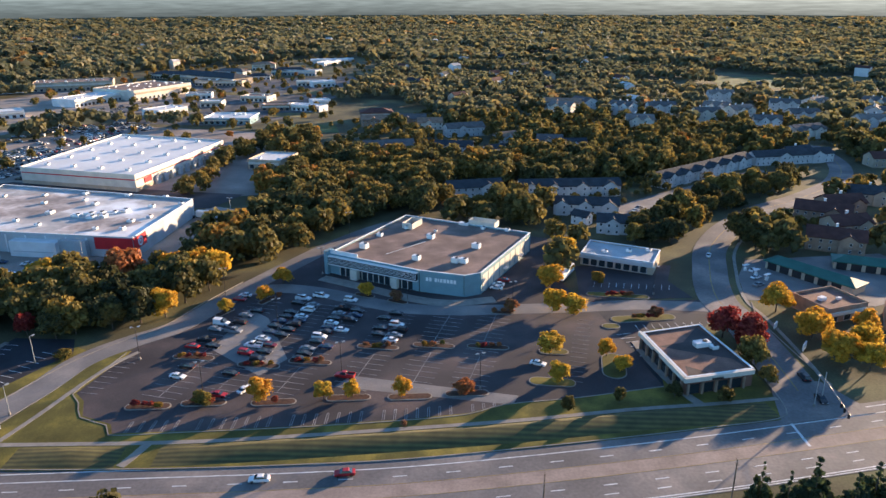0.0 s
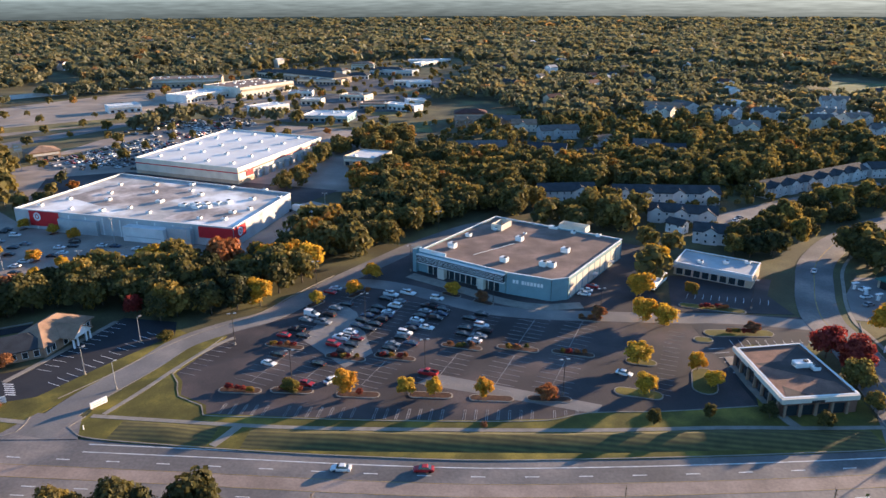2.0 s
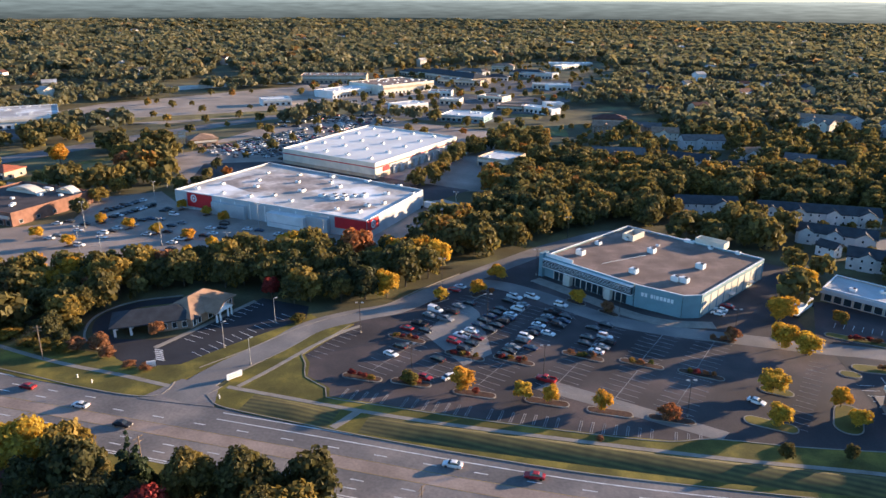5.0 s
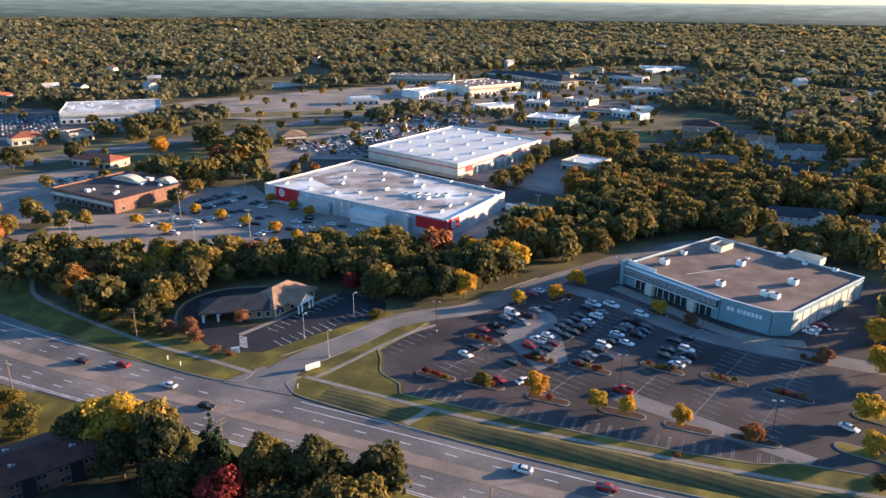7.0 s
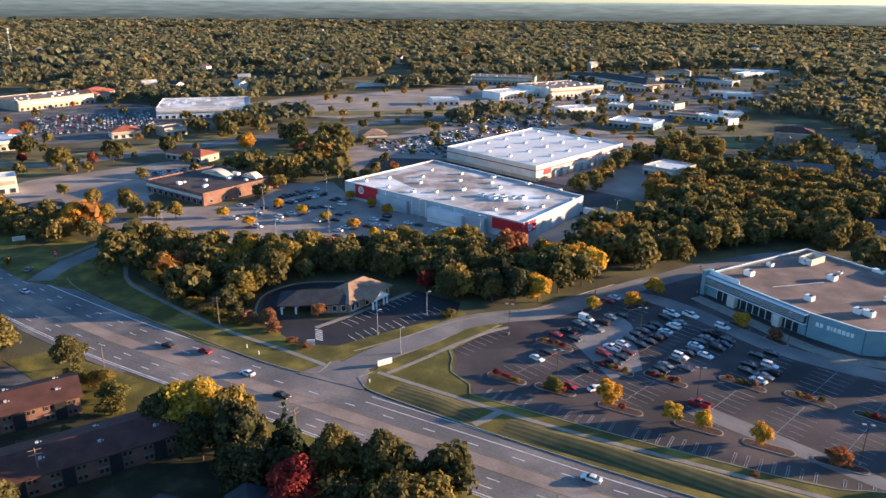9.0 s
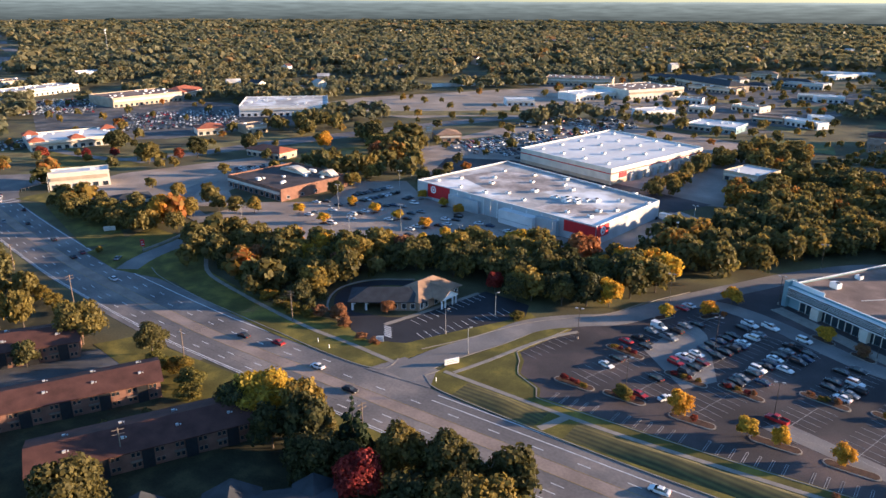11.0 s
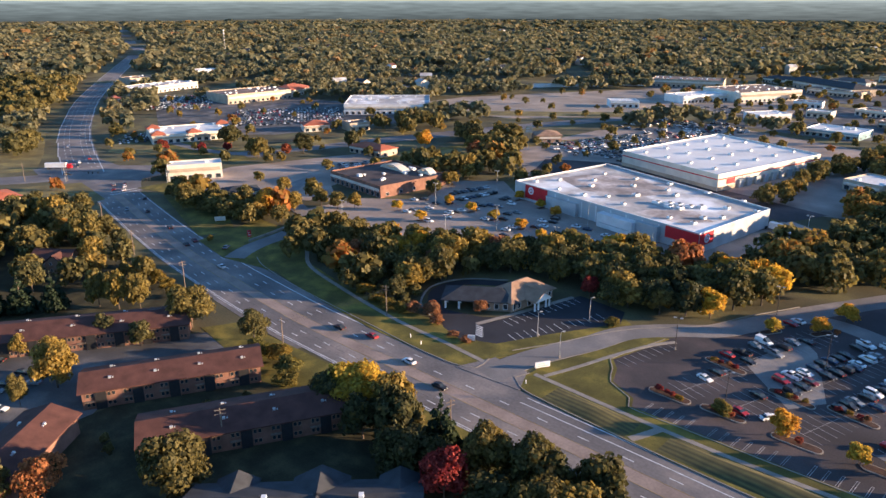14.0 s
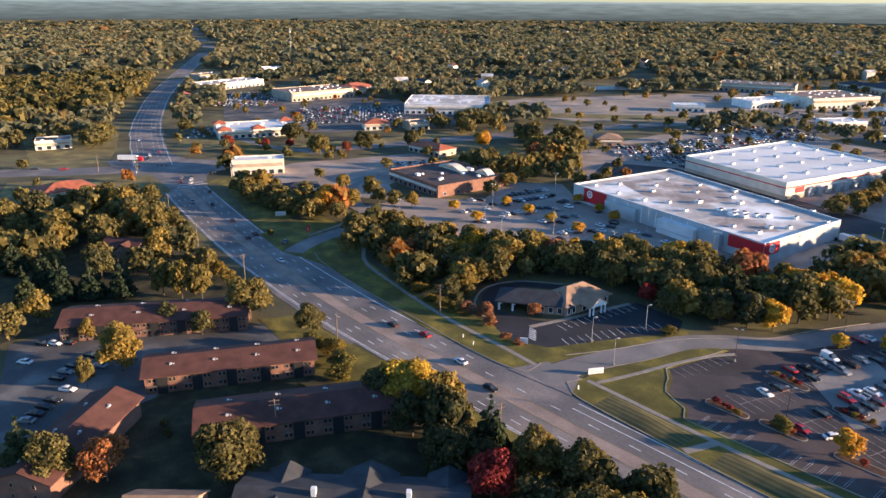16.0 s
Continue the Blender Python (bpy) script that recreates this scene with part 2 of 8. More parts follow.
nt.links.new(mixer.outputs[2], nt.nodes["Principled BSDF"].inputs["Base Color"])
nt.nodes["Principled BSDF"].inputs["Roughness"].default_value = 0.95


# glowing backdrop: haze put into its emission, paler with height and towards the sun
hz = bpy.data.materials.new("glowing_haze_backdrop")
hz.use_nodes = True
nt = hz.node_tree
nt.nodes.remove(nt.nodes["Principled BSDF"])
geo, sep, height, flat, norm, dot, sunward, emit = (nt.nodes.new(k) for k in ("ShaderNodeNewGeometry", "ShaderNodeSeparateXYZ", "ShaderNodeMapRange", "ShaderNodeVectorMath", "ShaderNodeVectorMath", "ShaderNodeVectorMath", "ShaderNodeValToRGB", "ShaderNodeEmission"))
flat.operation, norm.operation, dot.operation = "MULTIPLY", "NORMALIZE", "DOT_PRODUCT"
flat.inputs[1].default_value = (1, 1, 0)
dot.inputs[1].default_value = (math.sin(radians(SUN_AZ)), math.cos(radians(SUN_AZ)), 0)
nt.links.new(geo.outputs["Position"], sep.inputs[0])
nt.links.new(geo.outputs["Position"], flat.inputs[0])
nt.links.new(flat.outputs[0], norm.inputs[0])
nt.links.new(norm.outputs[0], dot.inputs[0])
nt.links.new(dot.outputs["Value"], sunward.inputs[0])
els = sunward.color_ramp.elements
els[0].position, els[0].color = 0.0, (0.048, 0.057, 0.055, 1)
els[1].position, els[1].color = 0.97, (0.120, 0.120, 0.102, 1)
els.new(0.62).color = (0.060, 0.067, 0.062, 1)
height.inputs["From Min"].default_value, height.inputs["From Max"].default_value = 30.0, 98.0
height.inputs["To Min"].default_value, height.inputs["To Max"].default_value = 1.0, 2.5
# ridge behind ridge: long level streaks of woods painted into the haze
stretch, streaks, depth, fade = (nt.nodes.new(k) for k in ("ShaderNodeVectorMath", "ShaderNodeTexNoise", "ShaderNodeMapRange", "ShaderNodeMath"))
stretch.operation, fade.operation = "MULTIPLY", "MULTIPLY"
stretch.inputs[1].default_value = (0.010, 0.010, 0.13)
streaks.inputs["Scale"].default_value, streaks.inputs["Detail"].default_value = 1.0, 6.0
depth.inputs["From Min"].default_value, depth.inputs["From Max"].default_value = 0.3, 0.7
depth.inputs["To Min"].default_value, depth.inputs["To Max"].default_value = 0.78, 1.22
nt.links.new(geo.outputs["Position"], stretch.inputs[0])
nt.links.new(stretch.outputs[0], streaks.inputs["Vector"])
nt.links.new(streaks.outputs["Fac"], depth.inputs["Value"])
nt.links.new(sep.outputs[2], height.inputs["Value"])
nt.links.new(height.outputs[0], fade.inputs[0])
nt.links.new(depth.outputs[0], fade.inputs[1])
nt.links.new(sunward.outputs[0], emit.inputs["Color"])
# pale air painted as extra glow over the last ridge
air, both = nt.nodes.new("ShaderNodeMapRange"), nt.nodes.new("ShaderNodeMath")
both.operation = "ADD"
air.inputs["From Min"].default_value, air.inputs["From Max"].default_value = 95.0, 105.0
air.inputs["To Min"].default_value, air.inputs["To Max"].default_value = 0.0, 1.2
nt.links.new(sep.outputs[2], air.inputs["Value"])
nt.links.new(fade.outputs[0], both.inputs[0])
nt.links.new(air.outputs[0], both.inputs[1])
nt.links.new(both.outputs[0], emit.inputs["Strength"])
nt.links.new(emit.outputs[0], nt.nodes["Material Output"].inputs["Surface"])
M["haze"] = hz


# ---- builders ----
def bx(bm, x0, y0, z0, x1, y1, z1):
    v = [bm.verts.new((x, y, z)) for z in (z0, z1) for x, y in ((x0, y0), (x1, y0), (x1, y1), (x0, y1))]
    for f in ((3, 2, 1, 0), (4, 5, 6, 7), (0, 1, 5, 4), (1, 2, 6, 5), (2, 3, 7, 6), (3, 0, 4, 7)):
        bm.faces.new([v[i] for i in f])


def prism(bm, pts, z0, z1):
    """A polygon of any outline (counter-clockwise) stood up from z0 to z1."""
    lo, hi = [bm.verts.new((x, y, z0)) for x, y in pts], [bm.verts.new((x, y, z1)) for x, y in pts]
    bm.faces.new(hi)
    bm.faces.new(lo[::-1])
    for i in range(len(pts)):
        j = (i + 1) % len(pts)
        bm.faces.new((lo[i], lo[j], hi[j], hi[i]))


def smooth_line(pts, step=6.0):
    """A smooth curve through the points, at even steps."""
    p = [Vector(q) for q in pts]
    p = [p[0] * 2 - p[1]] + p + [p[-1] * 2 - p[-2]]
    out = []
    for a, b, c, d in zip(p, p[1:], p[2:], p[3:]):
        n = max(1, int((c - b).length / step))
        for i in range(n):
            t = i / n
            out.append(0.5 * (2 * b + (c - a) * t + (2 * a - 5 * b + 4 * c - d) * t * t + (3 * b - a - 3 * c + d) * t ** 3))
    return out + [p[-2]]


def ribbon(bm, line, left, right, z0, z1):
    """A band along a line, from left to right metres beside it (left is positive), with sides."""
    rows = []
    for i, p in enumerate(line):
        d = (line[min(i + 1, len(line) - 1)] - line[max(i - 1, 0)]).normalized()
        n = Vector((-d.y, d.x))
        a, b = p + n * left, p + n * right
        rows.append([bm.verts.new((q.x, q.y, z)) for q in (a, b) for z in (z0, z1)])
    for r, s in zip(rows, rows[1:]):
        bm.faces.new((r[1], r[3], s[3], s[1]))
        bm.faces.new((r[0], r[1], s[1], s[0]))
        bm.faces.new((r[3], r[2], s[2], s[3]))
    for r in (rows[0], rows[-1]):
        bm.faces.new((r[0], r[2], r[3], r[1]))


def tube(bm, a, b, r0, r1=None, n=8):
    """A tapered round bar from a to b."""
    a, b = Vector(a), Vector(b)
    turn = (b - a).to_track_quat("Z", "Y")
    rings = []
    for p, r in ((a, r0), (b, r0 if r1 is None else r1)):
        rings.append([bm.verts.new(p + turn @ Vector((r * math.cos(6.2832 * i / n), r * math.sin(6.2832 * i / n), 0))) for i in range(n)])
    for i in range(n):
        j = (i + 1) % n
        bm.faces.new((rings[0][i], rings[0][j], rings[1][j], rings[1][i]))
    bm.faces.new(rings[0][::-1])
    bm.faces.new(rings[1])


def mesh_of(name, bm, material):
    bmesh.ops.recalc_face_normals(bm, faces=bm.faces)
    me = bpy.data.meshes.new(name)
    bm.to_mesh(me)
    bm.free()
    me.materials.append(M[material])
    return me


def part(name, bm, material, parent, label=""):
    ob = new(name, mesh_of(name, bm, material))
    ob.parent = parent
    if label:
        ob["label"] = label
    return ob


def shared(name, me, parent, at=(0, 0, 0), turn=0.0):
    """A part on a mesh that other parts share."""
    ob = new(name, me)
    ob.parent = parent
    ob.matrix_basis = pose(*at, 0, 0, turn)
    return ob


def thing(name, label, category, at=(0, 0, 0), turn=0.0, group="", kind=""):
    ob = new(name)
    ob.empty_display_size = 0.5
    ob.matrix_basis = pose(*at, 0, 0, turn)
    return tagged(ob, label, category, group, kind)


def setting(name, bm, material, label, category):
    return tagged(new(name, mesh_of(name, bm, material)), label, category, kind="structure")


# ---- the lie of the land ----
def rise(x, y):
    """Height of the ground: level round the shops, low hills far off."""
    r = math.hypot(x, y)
    return 0.0 if r < 1000 else 62.0 * ((r - 1000) / 3900.0) ** 1.6


ROAD = smooth_line([(-2600, 990), (-2200, 850), (-1785, 700), (-1585, 636), (-1430, 562), (-1070, 384), (-843, 276), (-692, 214), (-613, 185), (-535, 161), (-487, 149), (-433, 141), (-400, 136.5), (-352, 129.5), (-310, 124), (-264, 119.5), (-201, 117),
                    (-171, 117.5), (-127, 120), (-72, 123), (-33, 125), (0, 128), (50, 136), (100, 146), (200, 168), (420, 216)])
AVENUE = smooth_line([(-640, -180), (-560, -60), (-500, 61), (-479, 96), (-462, 130), (-450, 162), (-446, 194), (-446, 232), (-442, 268), (-430, 308), (-418, 354), (-408, 390), (-380, 490), (-330, 620), (-250, 780)])
DRIVE = smooth_line([(-118.6, 133), (-116.5, 150), (-110, 170), (-106, 185), (-97, 197), (-86, 208), (-78, 226), (-70, 244), (-60, 264), (-46, 290), (-26, 316), (-8, 322)], 3)
FRONT_DRIVE = smooth_line([(-74, 236), (-60, 240), (-44, 236), (-28, 228), (-12, 221.5), (8, 220), (26, 221), (46, 222), (66, 224), (92, 222)], 3)
SIDE_ROAD = smooth_line([(95, 154), (95, 162), (96.5, 186), (97, 212), (96, 226), (99, 242), (104, 258), (111, 278), (121, 296), (135, 315), (160, 340), (190, 362), (225, 395), (250, 440), (262, 500)], 3)
LOT = [(-95, 190), (-99.6, 166.3), (-95.9, 162), (-92.2, 155.2), (-84, 151.6), (-81.6, 147.4), (-64.4, 148.4), (-36.3, 150.5), (-10.4, 153.3), (6.1, 156), (16, 160.5), (35.7, 163.8), (60, 169.4),
       (66, 205), (90, 216), (90, 228), (48, 228), (40, 262), (46, 296), (-14, 322), (-40, 303), (-66, 262), (-80, 226)]
TARGET_LOT = [(-300, 196), (-262, 178), (-172, 214), (-124, 262), (-96, 300), (-88, 335), (-118, 350), (-122, 338), (-128, 272), (-240, 292), (-268, 312), (-292, 290), (-270, 250), (-296, 228)]
BANK_LOT = [(-162, 156), (-150, 146.5), (-141, 144.5), (-130, 150), (-123, 166), (-111, 190), (-115, 199), (-134, 200), (-139, 182), (-142, 165), (-147, 161)]
STRIP_LOT = [(48, 228), (88, 230), (84, 246), (90, 262), (52, 262)]
RETAIL_LOT = [(60, 169.4), (62, 168), (66, 172), (58, 198), (62, 206), (84, 206), (90, 216), (52, 220)]
PARK_NORTH = [(-262, 318), (-100, 372), (-136, 560), (-280, 600), (-330, 500), (-330, 400)]
PARK_BJ = [(-250, 300), (-228, 366), (-118, 345), (-108, 372), (-250, 402), (-290, 380)]
PLAZA_LOT = [(-800, 330), (-560, 232), (-500, 300), (-470, 430), (-540, 480), (-690, 440), (-700, 380)]
MALL_LOT = [(-560, 470), (-420, 500), (-330, 620), (-250, 700), (-290, 860), (-440, 830), (-560, 580)]
FIELD = [(362, 1030), (330, 850), (433, 829), (470, 880), (455, 960)]
MEADOW = [(-140, 561), (-82, 560), (-90, 595), (-126, 600)]
APT_YARD = [(-236, 22), (-180, 8), (-168, 36), (-188, 60), (-180, 92), (-196, 98), (-216, 62), (-236, 40)]
TOWN_YARD = [(88, 322), (118, 345), (200, 418), (194, 428), (110, 366), (86, 345)]
CORNER_LOT = [(-404, 176), (-372, 168), (-330, 190), (-300, 215), (-330, 232), (-352, 300), (-392, 300), (-416, 216)]
COMMERCE = [(-466, 809), (-473, 948), (-416, 1094), (-329, 1152), (-145, 1360), (-88, 1043), (-100, 836), (-115, 764), (-90, 636), (-46, 566), (-138, 546), (-167, 583), (-282, 606)]
WASH_LOT = [(106, 228), (148, 222), (190, 240), (180, 275), (122, 268), (112, 250)]

# one sheet of ground, round the camera's place out to the horizon
bm = bmesh.new()
radii = [0, 60, 150, 300, 500, 750, 1000, 1150, 1300, 1500, 1750, 2000, 2300, 2600, 3000, 3400, 3800, 4200, 4600, 4950]
spokes = 72
rings = [[bm.verts.new((0, 0, 0))]]
for r in radii[1:]:
    rings.append([bm.verts.new((r * math.sin(6.28319 * k / spokes), r * math.cos(6.28319 * k / spokes), rise(r, 0))) for k in range(spokes)])
for k in range(spokes):
    j = (k + 1) % spokes
    bm.faces.new((rings[0][0], rings[1][j], rings[1][k]))
    for a, b in zip(rings[1:], rings[2:]):
        bm.faces.new((a[k], a[j], b[j], b[k]))
setting("ground", bm, "ground", "brown-green woodland floor and rough grass reaching the hills", "ground")


# ring wall added behind the woods to carry the painted haze
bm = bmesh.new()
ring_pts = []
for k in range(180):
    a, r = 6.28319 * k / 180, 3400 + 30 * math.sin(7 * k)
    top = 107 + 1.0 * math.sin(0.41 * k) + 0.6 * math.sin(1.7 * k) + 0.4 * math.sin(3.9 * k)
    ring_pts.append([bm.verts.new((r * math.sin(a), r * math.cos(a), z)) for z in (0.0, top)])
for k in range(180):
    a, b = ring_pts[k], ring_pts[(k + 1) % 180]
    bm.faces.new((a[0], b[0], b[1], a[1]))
setting("backdrop", bm, "haze", "glowing ring wall painted as a hazy wooded horizon", "backdrop")


def slab(name, pts, material, label, category, z=0.05):
    bm = bmesh.new()
    prism(bm, pts, -0.2, z)
    return setting(name, bm, material, label, category)


def band(name, line, left, right, material, label, category, z=0.05):
    bm = bmesh.new()
    ribbon(bm, line, left, right, -0.2, z)
    for v in bm.verts:
        v.co.z += rise(v.co.x, v.co.y)
    return setting(name, bm, material, label, category)


VERGE = [(-111, 135), (-98, 133.5), (-62, 134), (-33, 135.4), (-9, 137.3), (19, 141.3), (46, 145.8), (67, 149.7), (87, 153.5), (88, 172), (86, 205), (66, 205), (60, 169), (35.7, 164), (16, 161), (6, 156.5), (-10.4, 153.8),
         (-36.3, 151), (-64.4, 149), (-81, 148), (-83, 152), (-92, 156), (-95, 163), (-99, 167), (-94, 191), (-101, 189), (-105, 170), (-111, 150)]
slab("verge", VERGE, "grass", "mown grass verge between the road and the car park", "grass", 0.14)
slab("verge_west", [(-290, 131), (-262, 128), (-232, 135), (-212, 132), (-168, 129), (-147, 130), (-128, 131.5), (-124, 140), (-121, 152), (-112, 178), (-105, 190), (-112, 194), (-122, 170), (-129, 152), (-141, 146), (-156, 148),
                    (-200, 145), (-232, 150), (-262, 168), (-300, 168)], "grass", "mown grass verge along the main road", "grass", 0.14)
slab("verge_south", [(-200, 101), (-171, 104), (-127, 108), (-72, 111), (-20, 114), (20, 119), (20, 112), (-60, 100), (-130, 94), (-160, 86), (-205, 90)], "grass", "rough grass bank beside the main road", "grass", 0.10)
slab("lawn_apartments", [(-176, 42), (-160, 12), (-110, 10), (-60, 40), (-40, 100), (-110, 99), (-180, 88)], "shade_lawn", "lawn between the apartment blocks, darkened for tree shade", "grass", 0.09)
slab("lawn_gardens", [(-380, 90), (-340, 10), (-238, 20), (-238, 44), (-212, 92), (-300, 100)], "shade_lawn", "gardens beyond the apartments, darkened for tree shade", "grass", 0.085)
slab("verge_corner", [(-404, 150), (-385, 156), (-330, 142), (-296, 134), (-292, 150), (-330, 165), (-372, 168), (-404, 176)], "grass", "grass corner by the junction", "grass", 0.10)
slab("lawn_islands", [(-480, 205), (-445, 196), (-425, 240), (-520, 236), (-560, 222)], "grass", "grass by the shopping plaza", "grass", 0.10)
slab("avenue_lawn", [(-402, 245), (-382, 312), (-356, 400), (-330, 395), (-345, 320), (-362, 300), (-392, 300)], "grass", "lawn strip along the avenue", "grass", 0.10)
slab("lawn_plaza", [(-520, 176), (-482, 199), (-442, 271), (-432, 352), (-424, 394), (-440, 392), (-452, 330), (-470, 262), (-505, 214), (-560, 200), (-600, 222)], "dry_grass", "dry grass strip before the plaza", "grass", 0.09)
slab("lawn_south_west", [(-470, 60), (-400, 40), (-372, 90), (-392, 128), (-440, 132)], "dry_grass", "dry grass at the junction's corner", "grass", 0.09)
slab("lawn_avenue_north", [(-378, 312), (-340, 400), (-300, 500), (-292, 470), (-330, 396), (-352, 318)], "dry_grass", "dry grass along the avenue", "grass", 0.115)
slab("lawn_west", [(-515, 80), (-492, 122), (-545, 142), (-640, 172), (-700, 150), (-640, 98)][::-1], "dry_grass", "dry golden grass beside the junction", "grass", 0.055)
slab("lawn_mall", [(-480, 470), (-330, 600), (-300, 650), (-320, 655), (-420, 560), (-500, 490)], "dry_grass", "dry grass strip before the mall", "grass", 0.11)
slab("field", FIELD, "field_grass", "open green field among the woods", "field", 0.10)
slab("meadow", MEADOW, "field_grass", "green meadow behind the shops", "field", 0.10)
slab("car_park_fitness", LOT, "asphalt", "dark worn asphalt car park", "car park")
slab("car_park_retail", RETAIL_LOT, "asphalt_new", "freshly sealed black asphalt car park", "car park", 0.06)
slab("car_park_strip", STRIP_LOT, "asphalt", "small asphalt car park by the strip shop", "car park", 0.06)
slab("car_park_bank", BANK_LOT, "asphalt_new", "black asphalt car park of the bank", "car park", 0.15)
slab("car_park_big_store", TARGET_LOT, "asphalt_tan", "wide grey asphalt car park of the big store", "car park")
slab("car_park_north", PARK_NORTH, "asphalt_tan", "grey car park round the warehouse store", "car park", 0.04)
slab("car_park_rear", PARK_BJ, "asphalt", "asphalt lane between the two big stores", "car park", 0.06)
slab("car_park_plaza", PLAZA_LOT, "asphalt_mid", "car park of the far plaza", "car park", 0.04)
slab("car_park_mall", MALL_LOT, "pale_lot", "empty pale car park of the far mall", "car park", 0.03)
slab("car_park_corner", CORNER_LOT, "asphalt_tan", "grey asphalt round the corner shops", "car park", 0.12)
slab("commerce_yards", [(-466, 800), (-470, 870), (-380, 920), (-290, 950), (-180, 975), (-92, 985), (-102, 836), (-117, 764), (-128, 650), (-170, 590), (-282, 610), (-330, 700)], "asphalt_mid", "grey yards and parking among the northern shops", "car park", 0.02)
for k, pts in enumerate(([(-310, 700), (-236, 668), (-228, 684), (-300, 722)], [(-290, 812), (-196, 780), (-192, 800), (-286, 836)], [(-360, 862), (-300, 842), (-292, 862), (-350, 886)], [(-180, 800), (-128, 790), (-122, 830), (-170, 840)], [(-160, 640), (-120, 640), (-122, 664), (-156, 664)])):
    slab(f"lawn_north_{k + 1}", pts, "dry_grass", "dry grass strip among the northern shops", "grass", 0.045)
slab("yard_apartments", APT_YARD, "asphalt_mid", "grey parking yard between the brown apartments", "car park")
slab("yard_town_houses", TOWN_YARD, "asphalt_old", "parking lane before the town houses", "car park")
slab("yard_car_wash", WASH_LOT, "asphalt_old", "forecourt of the green-roofed car wash", "car park")
slab("asphalt_patch", [(-70, 192), (-52, 176), (-46, 186), (-58, 214), (-66, 222)], "asphalt_old", "paler strip of asphalt", "car park", 0.06)
# streak of low sun over the lot, laid as a paler slab
slab("asphalt_strip", [(-30, 170), (18, 160.5), (20, 165), (-26, 176)], "asphalt_old", "strip of sunlight painted across the car park asphalt", "car park", 0.065)

band("road", ROAD, 12.4, -12.0, "road", "wide grey main road with worn lanes", "road", 0.055)
band("turn_lane", [p for p in ROAD if -420 < p.x < 300], 1.9, -2.2, "turn_lane", "pinkish concrete centre turning lane", "road", 0.062)
band("avenue", AVENUE, 10.5, -10.5, "road", "grey cross avenue at the junction", "road", 0.059)
slab("junction", [(-498, 122), (-462, 118), (-437, 121), (-395, 122), (-396, 150), (-412, 155.5), (-424, 161), (-427, 182), (-452, 186), (-472, 166), (-500, 165)], "road", "wide worn asphalt of the junction", "road", 0.066)
band("drive", DRIVE, 4.6, -4.6, "asphalt_old", "grey access drive up from the road", "road", 0.16)
slab("drive_mouth", [(-128.5, 130.5), (-107, 133.5), (-112, 143), (-124.2, 143)], "road", "flared mouth of the access drive", "road", 0.157)
slab("side_mouth", [(84, 151), (110, 156), (103.5, 172), (89, 170)], "road", "flared mouth of the residential road", "road", 0.16)
band("front_drive", FRONT_DRIVE, 4.0, -4.0, "asphalt_old", "pale drive lane before the gym", "road", 0.07)
band("side_road", SIDE_ROAD, 6.5, -6.5, "road", "grey residential road curving up the hill", "road", 0.165)
STORE_DRIVE = smooth_line([(-258, 131), (-262, 137), (-266.5, 147), (-270, 161), (-275, 175), (-288, 188), (-306, 193), (-330, 203), (-347, 220), (-356, 240)], 3)
band("store_drive", STORE_DRIVE, 4.5, -4.5, "asphalt_old", "pale drive up to the big store", "road", 0.16)
band("bank_drive", smooth_line([(-156, 153), (-166, 158), (-174, 168), (-172, 180), (-160, 190)], 2), 2.4, -2.4, "asphalt_new", "narrow drive round the bank", "road", 0.155)
band("road_flare", [p for p in ROAD if -292 < p.x < -168], 15.0, 12.3, "road", "widened right-turn lane of the main road", "road", 0.05)
band("road_flare_south", [p for p in ROAD if -235 < p.x < -168], -11.9, -13.6, "road", "paved shoulder of the main road", "road", 0.05)
WALK = smooth_line([(-109.6, 143.4), (-91, 143.7), (-71, 144.1), (-49, 145.4), (-10, 149.6), (20, 153.3), (49, 158), (70.5, 160.5), (88, 163)], 4)
band("pavement", WALK, 0.75, -0.75, "concrete", "pale concrete footpath along the verge", "footpath", 0.19)
band("pavement_link", smooth_line([(-70.5, 144), (-72, 139), (-73.5, 135)], 2), 1.1, -1.1, "concrete", "short concrete path to the kerb", "footpath", 0.185)
band("pavement_drive", smooth_line([(-107, 144.5), (-103.5, 156), (-100, 170), (-95.5, 184), (-91.5, 190.5)], 3), 0.7, -0.7, "concrete", "concrete footpath beside the access drive", "footpath", 0.188)
band("pavement_west", smooth_line([(-124, 138.5), (-142, 139.2), (-158, 139), (-175, 140), (-200, 143), (-228, 148), (-245, 158)], 4), 0.8, -0.8, "concrete", "narrow concrete footpath through the grass", "footpath", 0.185)
band("pavement_side", [p for p in SIDE_ROAD if 162 < p.y < 300], -9, -10.2, "concrete", "footpath beside the residential road", "footpath", 0.12)
band("pavement_retail", smooth_line([(59, 196), (60.5, 182), (63.5, 168), (67, 160)], 3), 1.3, -1.3, "concrete", "concrete walk beside the dark-roofed shop", "footpath", 0.20)
band("pavement_gym", smooth_line([(-46, 250), (-30, 241), (-9, 229), (4, 226), (18, 229)], 3), 2.6, -2.6, "concrete", "concrete forecourt of the gym", "footpath", 0.18)
band("pavement_bank", smooth_line([(-144, 156), (-140.6, 170), (-138.2, 182), (-135, 197)], 3), 0.9, -0.9, "concrete", "concrete walk before the bank", "footpath", 0.22)
band("bank_rim", smooth_line([(-160, 150), (-170, 155), (-178, 168), (-175, 182), (-162, 193)], 2), 0.35, -0.35, "concrete", "pale kerb round the bank's loop drive", "kerb", 0.28)
